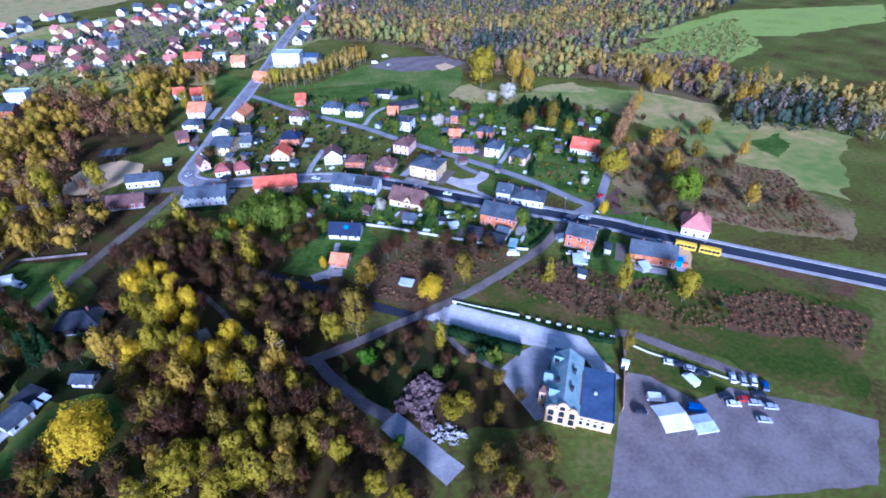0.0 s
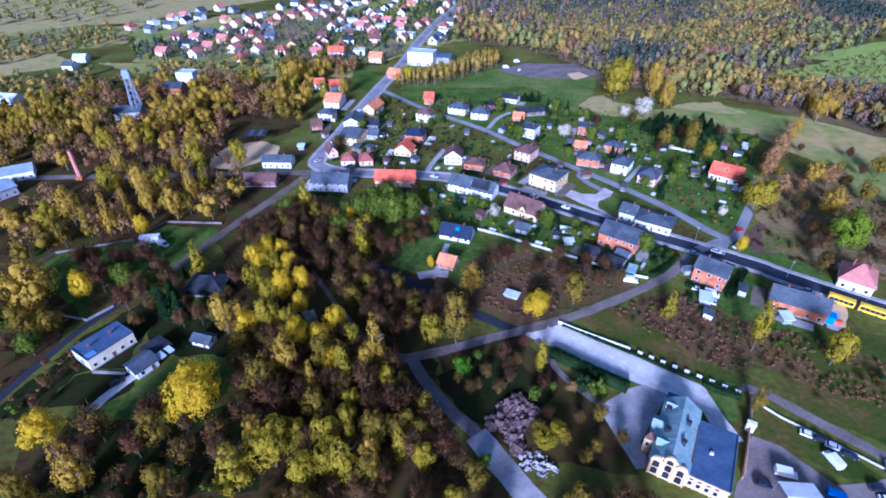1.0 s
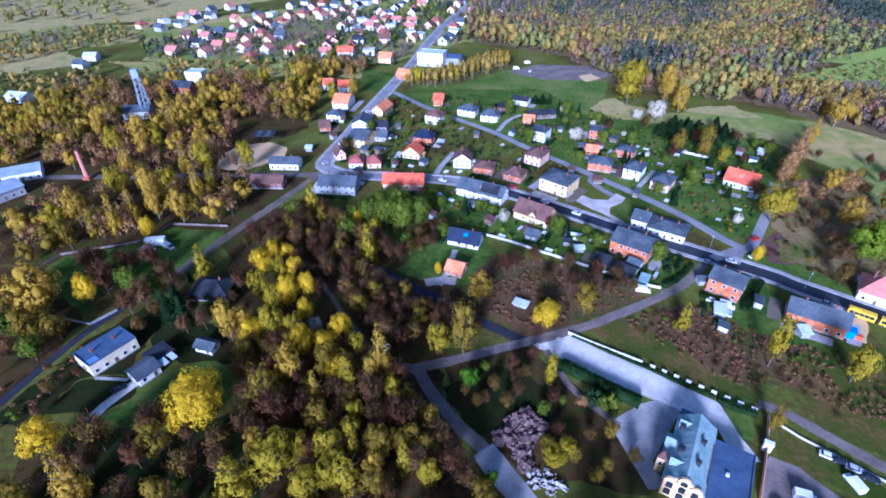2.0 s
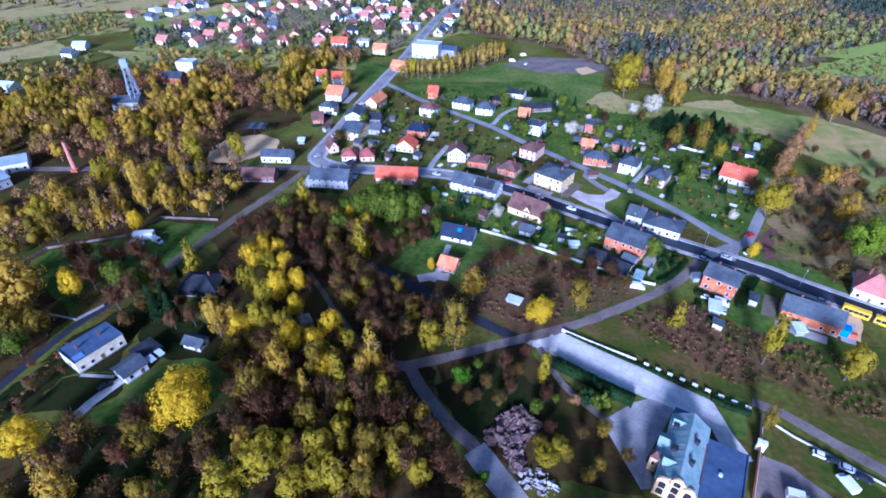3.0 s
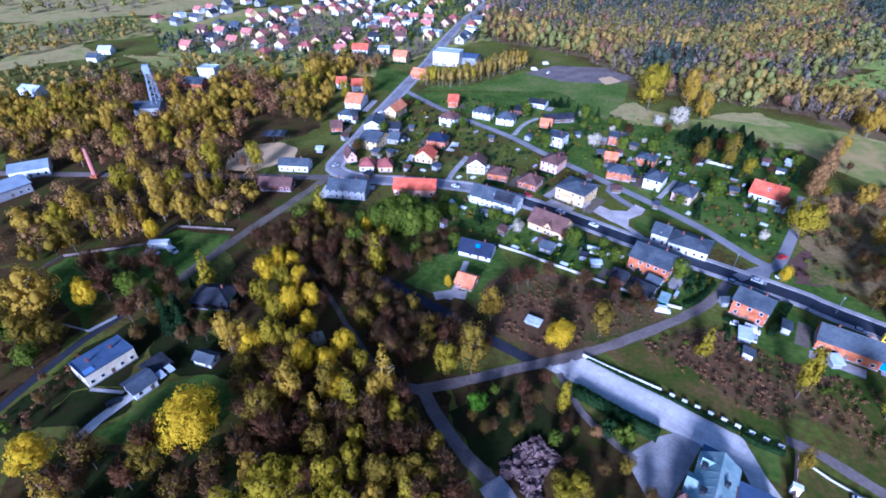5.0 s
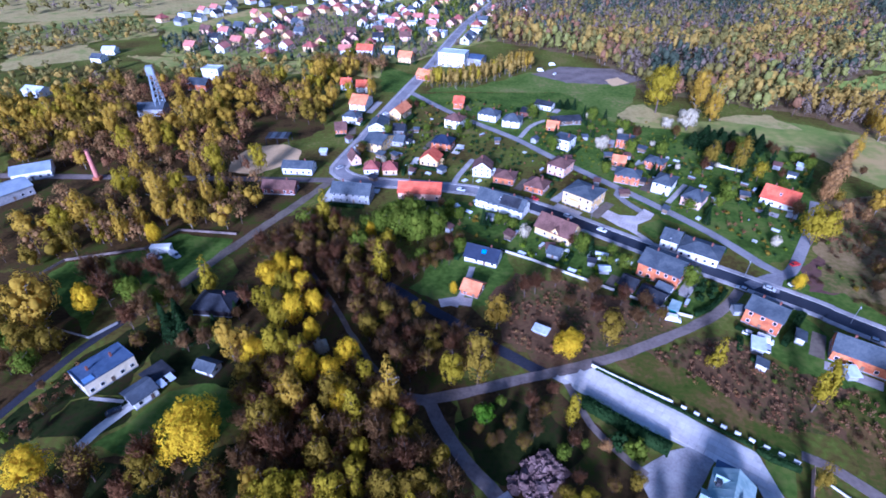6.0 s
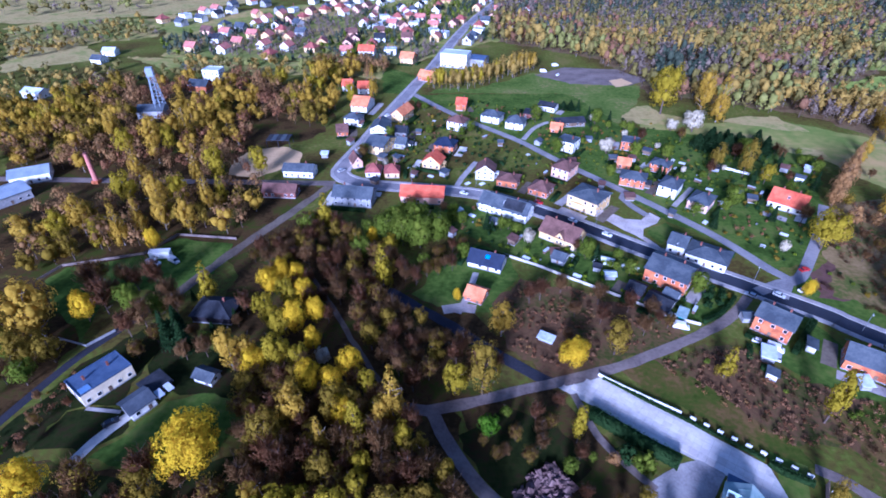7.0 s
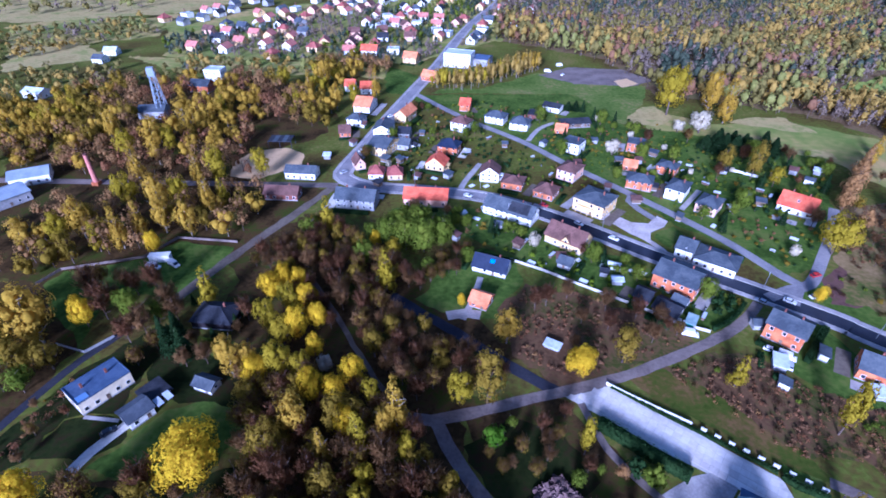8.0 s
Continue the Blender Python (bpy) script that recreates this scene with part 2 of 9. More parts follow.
    "bus_yellow": material("yellow_bus_paint", [(0.78, 0.48, 0.01), (0.82, 0.52, 0.012)], 0.35, 1.0, 0.3, spec=0.5),
    "rubber": material("black_rubber", [(0.012, 0.012, 0.013), (0.022, 0.022, 0.023)], 0.9, 3.0, 0.5),
    "blue_cover": material("bright_blue_tarpaulin", [(0.01, 0.17, 0.62), (0.015, 0.23, 0.75)], 0.6, 1.5, 0.4),
    "blue_glass": material("sky_blue_panel", [(0.13, 0.22, 0.4), (0.17, 0.27, 0.46)], 0.3, 1.0, 0.4, spec=0.5),
    "teal_paint": material("teal_paint", [(0.03, 0.20, 0.20), (0.05, 0.28, 0.27)], 0.6, 1.5, 0.4),
    "polytunnel": material("white_film", [(0.62, 0.66, 0.68), (0.74, 0.77, 0.78)], 0.5, 1.5, 0.4),
    "rubble": material("broken_stone", [(0.075, 0.0435, 0.039), (0.1275, 0.07875, 0.07125), (0.2025, 0.135, 0.1237)], 0.95, 2.0, 0.4, by_island=True, bump=0.05),
}
CAR_PAINT = {c: material("car_paint_" + c, [rgb, tuple(v * 1.1 for v in rgb)], 0.3, 1.0, 0.3, spec=0.5) for c, rgb in (
    ("white", (0.74, 0.74, 0.74)), ("silver", (0.42, 0.43, 0.45)), ("dark", (0.02, 0.022, 0.03)), ("blue", (0.02, 0.08, 0.28)), ("red", (0.45, 0.02, 0.02)))}
# ---- tools for building ----
def finish(name, bm, mats, smooth=False):
    """The mesh of a bmesh, with its materials."""
    me = bpy.data.meshes.new(name)
    bm.normal_update()
    bm.to_mesh(me)
    bm.free()
    for m in mats if isinstance(mats, (list, tuple)) else [mats]:
        me.materials.append(m)
    if smooth:
        me.polygons.foreach_set("use_smooth", [True] * len(me.polygons))
    return me


def hang(name, me, parent=None, m=None, label=""):
    """An object on a mesh, under a thing or part, at the pose m in it."""
    ob = new(name, me)
    if parent:
        ob.parent = parent
    if m is not None:
        ob.matrix_basis = m
    return tagged(ob, label)


def part(name, bm, mat, parent, label="", smooth=False):
    return hang(name, finish(name, bm, mat, smooth), parent, None, label)


def thing(name, x, y, z=0.0, turn=0.0, label="", category="", group=""):
    ob = new(name)
    ob.empty_display_size = 0.3
    ob.matrix_basis = pose(x, y, z, 0, 0, turn)
    return tagged(ob, label, category, group)


def box(bm, x0, x1, y0, y1, z0, z1, bevel=0.0, m=None, slot=0):
    v = [bm.verts.new((x, y, z)) for z in (z0, z1) for y in (y0, y1) for x in (x0, x1)]
    faces = [bm.faces.new([v[k] for k in q]) for q in ((0, 2, 3, 1), (4, 5, 7, 6), (0, 1, 5, 4), (2, 6, 7, 3), (0, 4, 6, 2), (1, 3, 7, 5))]
    for f in faces:
        f.material_index = slot
    if bevel:
        edges = list({e for f in faces for e in f.edges})
        made = bmesh.ops.bevel(bm, geom=edges, offset=bevel, segments=1, affect="EDGES")
        v = list({w for f in made["faces"] for w in f.verts} | {w for w in v if w.is_valid})
    if m is not None:
        bmesh.ops.transform(bm, matrix=m, verts=v)
    return v


def prism(bm, section, x0, x1, axis="x", slot=0):
    """A closed section (pairs) drawn out along an axis: x takes pairs as y, z; y takes x, z; z takes x, y."""
    spot = {"x": lambda s, a, b: (s, a, b), "y": lambda s, a, b: (a, s, b), "z": lambda s, a, b: (a, b, s)}[axis]
    ends = [[bm.verts.new(spot(s, a, b)) for a, b in section] for s in (x0, x1)]
    n = len(section)
    faces = [bm.faces.new(ends[0][::-1]), bm.faces.new(ends[1])]
    faces += [bm.faces.new((ends[0][k], ends[0][(k + 1) % n], ends[1][(k + 1) % n], ends[1][k])) for k in range(n)]
    for f in faces:
        f.material_index = slot
    bmesh.ops.recalc_face_normals(bm, faces=faces)
    return faces


def tube(bm, a, b, ra, rb, sides=6, slot=0, cap=True):
    """A tapered round bar from a to b."""
    a, b = Vector(a), Vector(b)
    q = (b - a).to_track_quat("Z", "Y")
    rings = []
    for p, r in ((a, ra), (b, rb)):
        rings.append([bm.verts.new(p + q @ Vector((r * math.cos(2 * math.pi * k / sides), r * math.sin(2 * math.pi * k / sides), 0))) for k in range(sides)])
    for k in range(sides):
        bm.faces.new((rings[0][k], rings[0][(k + 1) % sides], rings[1][(k + 1) % sides], rings[1][k])).material_index = slot
    if cap:
        bm.faces.new(rings[1]).material_index = slot
        bm.faces.new(rings[0][::-1]).material_index = slot


def smooth_line(points, step=4.0):
    """A line through the points, rounded, as a list of Vectors about step metres apart."""
    p = [Vector(q) for q in points]
    p = [2 * p[0] - p[1], *p, 2 * p[-1] - p[-2]]
    out = []
    for k in range(1, len(p) - 2):
        n = max(1, int((p[k + 1] - p[k]).length / step))
        for j in range(n):
            t = j / n
            out.append(0.5 * (2 * p[k] + (p[k + 1] - p[k - 1]) * t + (2 * p[k - 1] - 5 * p[k] + 4 * p[k + 1] - p[k + 2]) * t * t
                              + (3 * p[k] - p[k - 1] - 3 * p[k + 1] + p[k + 2]) * t ** 3))
    return out + [p[-2]]


def ribbon(name, line, left, right, z0, z1, mat, ragged=0.0):
    """A strip along a line, from its left offset to its right one, with a top at z1 and sides down to z0."""
    pts = smooth_line(line)
    bm = bmesh.new()
    rows = []
    rng = random.Random(name + str(left))
    for k, p in enumerate(pts):
        d = (pts[min(k + 1, len(pts) - 1)] - pts[max(k - 1, 0)]).normalized()
        side = Vector((-d.y, d.x))
        a, b = p + side * (left + rng.uniform(-1, 1) * ragged), p + side * (right + rng.uniform(-1, 1) * ragged)
        rows.append([bm.verts.new((q.x, q.y, z)) for q, z in ((a, z0), (a, z1), (b, z1), (b, z0))])
    for a, b in zip(rows, rows[1:]):
        for k in range(3):
            bm.faces.new((a[k], a[k + 1], b[k + 1], b[k]))
    bmesh.ops.recalc_face_normals(bm, faces=bm.faces)
    if sum(f.normal.z for f in bm.faces) < 0:
        bmesh.ops.reverse_faces(bm, faces=bm.faces)
    return hang(name, finish(name, bm, mat))


ROADS = []  # lines with half widths, kept clear of trees
CLEAR = []  # circles kept clear of trees


def road(name, line, width, mat, z=0.05, label="", clear=1.5, ragged=0.0):
    ROADS.append(([Vector(p) for p in line], width / 2 + clear))
    return tagged(ribbon(name, line, width / 2, -width / 2, -0.3, z, M[mat], ragged), label, "road", kind="structure")


PATCHES = [0]


def patch(name, outline, mat, label, z=None, ragged=1.0, category="ground"):
    """A flat area of ground with an uneven outline, a little proud of what lies under it."""
    PATCHES[0] += 1
    z = 0.004 + 0.0008 * PATCHES[0] if z is None else z
    rng = random.Random(PATCHES[0])
    drift = 2.6 * ragged if category in ("lawn", "ground", "field") else 0.0
    bm = bmesh.new()
    ring = []
    n = len(outline)
    for k in range(n):
        a, b = Vector(outline[k]), Vector(outline[(k + 1) % n])
        m = max(1, int((b - a).length / 3)) if ragged else 1
        for j in range(m):
            p = a.lerp(b, j / m)
            sway = noise.noise_vector(Vector((p.x * 0.07, p.y * 0.07, 3.1))) * drift
            ring.append(bm.verts.new((p.x + sway.x + rng.uniform(-0.6, 0.6) * ragged, p.y + sway.y + rng.uniform(-0.6, 0.6) * ragged, z)))
    f = bm.faces.new(ring)
    f.normal_update()
    if f.normal.z < 0:
        f.normal_flip()
    bmesh.ops.triangulate(bm, faces=[f])
    return tagged(hang(name, finish(name, bm, M[mat])), label, category, kind="structure")


def inside(p, outline):
    x, y = p
    hit = False
    for (ax, ay), (bx, by) in zip(outline, outline[1:] + outline[:1]):
        if (ay > y) != (by > y) and x < (bx - ax) * (y - ay) / (by - ay) + ax:
            hit = not hit
    return hit


def free_spot(x, y, r=0.0):
    """Whether a spot is clear of roads and houses."""
    for cx, cy, cr in CLEAR:
        if (x - cx) ** 2 + (y - cy) ** 2 < (cr + r) ** 2:
            return False
    for line, half in ROADS:
        for a, b in zip(line, line[1:]):
            dx, dy = b.x - a.x, b.y - a.y
            t = max(0.0, min(1.0, ((x - a.x) * dx + (y - a.y) * dy) / (dx * dx + dy * dy)))
            if (a.x + dx * t - x) ** 2 + (a.y + dy * t - y) ** 2 < (half + r) ** 2:
                return False
    return True
# ---- kinds of things ----
def ring(bm, w, h, bar, y0, y1, slot=0):
    """A closed rectangular frame of bars, outer size w by h from z = 0."""
    loops = []
    for y in (y0, y1):
        for inset in (0, bar):
            loops.append([bm.verts.new((x, y, z)) for x, z in ((-w / 2 + inset, inset), (w / 2 - inset, inset), (w / 2 - inset, h - inset), (-w / 2 + inset, h - inset))])
    for a, b in ((0, 1), (1, 3), (3, 2), (2, 0)):
        for k in range(4):
            bm.faces.new((loops[a][k], loops[a][(k + 1) % 4], loops[b][(k + 1) % 4], loops[b][k])).material_index = slot
    bmesh.ops.recalc_face_normals(bm, faces=bm.faces)
    return loops


def window_meshes(w, h, store={}):
    key = (round(w, 2), round(h, 2))
    if key not in store:
        f = bmesh.new()
        ring(f, w, h, 0.1, -0.07, 0.02)
        p = bmesh.new()
        box(p, -w / 2 + 0.09, w / 2 - 0.09, -0.03, -0.01, 0.09, h - 0.09)
        g = bmesh.new()
        inner = ring(g, w, h, 0.12, -0.06, 0.02)[1]
        g.faces.new(inner).material_index = 1
        store[key] = finish("window", f, M["frame"]), finish("pane", p, M["glass"]), finish("window", g, [M["frame"], M["glass"]])
    return store[key]


def put_window(parent, x, y, z, turn, w=1.2, h=1.4, far=False):
    """A window whose outside looks along -y of the pose; far off, its pane is one with the frame."""
    fr, pa, whole = window_meshes(w, h)
    ob = hang("window", whole if far else fr, parent, pose(x, y, z, 0, 0, turn))
    if not far:
        hang("pane", pa, ob)
    return ob


def put_door(parent, x, y, turn, w=1.0, h=2.1, mat="wood", far=False):
    bm = bmesh.new()
    box(bm, -w / 2, w / 2, -0.06, 0.02, 0.02, h, 0.015)
    box(bm, -w / 2 + 0.15, w / 2 - 0.15, -0.075, -0.05, h * 0.55, h - 0.2)
    ob = part("door", bm, M[mat], parent)
    ob.matrix_basis = pose(x, y, 0, 0, 0, turn)
    if far:
        return ob
    k = bmesh.new()
    box(k, w / 2 - 0.2, w / 2 - 0.08, -0.12, -0.06, 0.98, 1.03, 0.008)
    part("door_handle", k, M["metal"], ob)
    return ob


def put_chimney(parent, x, y, z0, z1, mat="brick", size=0.7):
    bm = bmesh.new()
    s = size / 2
    box(bm, x - s, x + s, y - s, y + s, z0, z1, 0.02)
    box(bm, x - s - 0.08, x + s + 0.08, y - s - 0.08, y + s + 0.08, z1, z1 + 0.15, 0.02)
    box(bm, x - s * 0.5, x + s * 0.5, y - s * 0.5, y + s * 0.5, z1 + 0.15, z1 + 0.4, 0.02)
    part("chimney", bm, M[mat], parent)


def roof_mesh(L, W, hw, hr, style, over=0.55, thick=0.22):
    bm = bmesh.new()
    a, b = L / 2 + over, W / 2 + over
    drop = over * hr / (W / 2)
    if style == "gable":
        prism(bm, [(-b, hw - drop), (0, hw + hr), (b, hw - drop), (b, hw - drop + thick), (0, hw + hr + thick), (-b, hw - drop + thick)], -a, a)
        tube(bm, (-a, 0, hw + hr + thick), (a, 0, hw + hr + thick), 0.14, 0.14, 6)
    elif style == "hip":
        ridge = max(0.3, L / 2 - W / 2)
        top = [(-a, -b, hw - drop), (a, -b, hw - drop), (a, b, hw - drop), (-a, b, hw - drop), (-ridge, 0, hw + hr), (ridge, 0, hw + hr)]
        lo = [bm.verts.new(p) for p in top]
        up = [bm.verts.new((x, y, z + thick)) for x, y, z in top]
        faces = ((0, 1, 5, 4), (1, 2, 5), (2, 3, 4, 5), (3, 0, 4))
        for f in faces:
            bm.faces.new([up[k] for k in f])
            bm.faces.new([lo[k] for k in f][::-1])
        for k in range(4):
            bm.faces.new((lo[k], lo[(k + 1) % 4], up[(k + 1) % 4], up[k]))
        for k, r in ((0, 4), (1, 5), (2, 5), (3, 4)):
            tube(bm, up[k].co, up[r].co, 0.11, 0.11, 5)
        tube(bm, up[4].co, up[5].co, 0.12, 0.12, 5)
    elif style == "mono":
        prism(bm, [(-b, hw + 0.02), (b, hw + hr), (b, hw + hr + thick), (-b, hw + thick + 0.02)], -a, a)
    else:
        c, d = L / 2 + 0.12, W / 2 + 0.12
        box(bm, -c, c, -d, d, hw, hw + 0.18, 0.03)
        for x0, x1, y0, y1 in ((-c, c, -d, -d + 0.25), (-c, c, d - 0.25, d), (-c, -c + 0.25, -d + 0.25, d - 0.25), (c - 0.25, c, -d + 0.25, d - 0.25)):
            box(bm, x0, x1, y0, y1, hw + 0.18, hw + 0.4)
    return bm


def wall_mesh(L, W, hw, hr, style):
    bm = bmesh.new()
    if style == "gable":
        prism(bm, [(-W / 2, -0.3), (W / 2, -0.3), (W / 2, hw), (0, hw + hr), (-W / 2, hw)], -L / 2, L / 2)
    elif style == "mono":
        prism(bm, [(-W / 2, -0.3), (W / 2, -0.3), (W / 2, hw + hr), (-W / 2, hw)], -L / 2, L / 2)
    else:
        box(bm, -L / 2, L / 2, -W / 2, W / 2, -0.3, hw)
    return bm


LOOKS = {"white": "white plaster", "cream": "cream plaster", "ivory": "ivory plaster", "yellow": "yellow plaster", "pink": "pale pink plaster", "grey_wall": "grey rendered", "brick": "red brick",
         "dark_brick": "dark brick", "dark_wood": "dark wooden", "wood": "weathered wooden", "slate": "grey sheet", "felt": "blue-grey felt", "grey_felt": "grey felt", "dark_roof": "dark sheet", "navy_roof": "dark blue tiled",
         "red_roof": "red tiled", "orange_roof": "orange tiled", "rose_roof": "muted red tiled", "maroon_roof": "maroon tiled", "brown_roof": "brown tiled", "teal_roof": "teal sheet", "pale_roof": "pale metal",
         "polytunnel": "white film", "pale_steel": "pale steel", "teal_paint": "teal painted"}
SHAPES = {"gable": "gable", "hip": "hipped", "flat": "flat", "mono": "lean-to"}


def house(x, y, turn, L, W, hw, hr, style, wall, roof, floors=2, name="house", chimneys=1, gable_windows=True, porch=False, skylights=0, group="", label="", bays=None, far=False):
    """A house on a plan of L by W metres, its long front along -y of its own turn."""
    kind = {"house": "house", "shed": "shed", "garage": "garage", "garden_shed": "shed"}.get(name, "building")
    say = label or f"{'two-storey ' if floors > 1 else 'low ' if floors else ''}{name.replace('_', ' ')} with {LOOKS[wall]} walls and {LOOKS[roof]} {SHAPES[style]} roof"
    ob = thing(name, x, y, 0, turn, say, kind, group)
    CLEAR.append((x, y, max(L, W) * 0.55))
    part("wall", wall_mesh(L, W, hw, hr, style), M[wall], ob)
    part("roof", roof_mesh(L, W, hw, hr, style), M[roof], ob)
    plinth = bmesh.new()
    box(plinth, -L / 2 - 0.06, L / 2 + 0.06, -W / 2 - 0.06, W / 2 + 0.06, -0.3, 0.45, 0.02)
    part("plinth", plinth, M["grey_wall"], ob)
    step = hw / max(1, floors)
    rng = random.Random(int(x * 7 + y * 13))
    for side in range(4):
        run, off, turn_w = (L, W / 2, 0) if side == 0 else (W, L / 2, 90) if side == 1 else (L, W / 2, 180) if side == 2 else (W, L / 2, 270)
        if floors < 1:
            break
        if far and side > 1:
            continue
        count = bays if bays and side in (0, 2) else max(1, int(run / (4.8 if far else 3.0)))
        door_bay = count // 2 if side == 0 else -1
        for fl in range(floors):
            for k in range(count):
                s = (k + 0.5) / count * run - run / 2
                q = Matrix.Rotation(radians(turn_w), 3, "Z") @ Vector((s, -off, 0))
                if fl == 0 and k == door_bay:
                    put_door(ob, q.x, q.y, turn_w, far=far)
                elif rng.random() < 0.9:
                    put_window(ob, q.x, q.y, fl * step + 0.95, turn_w, 1.25, min(1.45, step - 1.3), far)
        if style == "gable" and side in (1, 3) and hr > 2.6 and gable_windows:
            q = Matrix.Rotation(radians(turn_w), 3, "Z") @ Vector((0, -off, 0))
            put_window(ob, q.x, q.y, hw + 0.35, turn_w, 1.1, 1.2, far)
    for k in range(chimneys):
        cx = L * (0.22 if k == 0 else -0.25)
        put_chimney(ob, cx, W * 0.08, hw, hw + hr + 0.9, "dark_brick", 0.6)
    for k in range(skylights):
        sx = (k + 0.5) / skylights * L * 0.7 - L * 0.35
        ang = math.degrees(math.atan2(hr, W / 2))
        w = put_window(ob, sx, -W * 0.28, hw + hr * 0.44 + 0.26, 0, 1.0, 1.3)
        w.matrix_basis = pose(sx, -W * 0.3, hw + hr * 0.40 + 0.28, ang - 90, 0, 0)
    if porch:
        bm = bmesh.new()
        box(bm, -1.6, 1.6, -W / 2 - 2.0, -W / 2 - 0.07, -0.2, 0.35, 0.02)
        box(bm, -1.7, 1.7, -W / 2 - 2.1, -W / 2 - 0.07, 2.7, 2.9, 0.02)
        for px in (-1.45, 1.45):
            tube(bm, (px, -W / 2 - 1.85, 0.35), (px, -W / 2 - 1.85, 2.7), 0.1, 0.1, 8)
        part("porch", bm, M[wall], ob)
    return ob


def cross_gable(ob, x, width, W, hw, rise, wall, roof):
    """A gabled bay standing out of a house's front roof slope."""
    b = bmesh.new()
    prism(b, [(x - width / 2, 0.0), (x + width / 2, 0.0), (x + width / 2, hw), (x, hw + rise), (x - width / 2, hw)], -W / 2 - 0.35, 0.0, "y")
    bay = part("bay_wall", b, M[wall], ob)
    b = bmesh.new()
    o, t = 0.45, 0.2
    d = o * rise / (width / 2)
    prism(b, [(x - width / 2 - o, hw - d), (x, hw + rise), (x + width / 2 + o, hw - d), (x + width / 2 + o, hw - d + t), (x, hw + rise + t), (x - width / 2 - o, hw - d + t)], -W / 2 - 0.8, 0.3, "y")
    part("bay_roof", b, M[roof], ob)
    for k in (-1, 1):
        put_window(bay, x + k * width * 0.2, -W / 2 - 0.35, 1.0, 0, 1.1, 1.3)
    put_window(bay, x, -W / 2 - 0.35, hw - 0.3, 0, 1.1, 1.2)


def balcony(ob, x, length, W, z, mat):
    """A long balcony on a house's front, with a solid parapet and posts."""
    b = bmesh.new()
    box(b, x - length / 2, x + length / 2, -W / 2 - 1.6, -W / 2 - 0.02, z, z + 0.2, 0.03)
    deck = part("balcony", b, M["concrete"], ob)
    b = bmesh.new()
    box(b, x - length / 2, x + length / 2, -W / 2 - 1.6, -W / 2 - 1.45, z + 0.21, z + 1.1, 0.02)
    part("parapet", b, M[mat], deck)
    for k in range(4):
        b = bmesh.new()
        px = x - length / 2 + 0.2 + k * (length - 0.4) / 3
        tube(b, (px, -W / 2 - 1.5, -0.2), (px, -W / 2 - 1.5, z), 0.12, 0.12, 6)
        part("post", b, M[mat], deck)


# ---- trees ----
def leaf_cards(rng, centres, normals, size, spread=0.35):
    """Four-cornered leaf sprays round given points: vertices and faces."""
    n = len(centres)
    d = normals + rng.normal(0, spread, (n, 3))
    d /= np.linalg.norm(d, axis=1, keepdims=True) + 1e-9
    u = np.cross(d, rng.normal(0, 1, (n, 3)))
    u /= np.linalg.norm(u, axis=1, keepdims=True) + 1e-9
    v = np.cross(d, u)
    s = size * rng.uniform(0.6, 1.35, (n, 1))
    e = size * rng.uniform(0.5, 1.1, (n, 1))
    verts = np.stack([centres - u * s, centres - v * e * 0.8 + d * s * 0.15, centres + u * s, centres + v * e], 1).reshape(-1, 3)
    faces = np.arange(4 * n).reshape(n, 4)
    return verts, faces


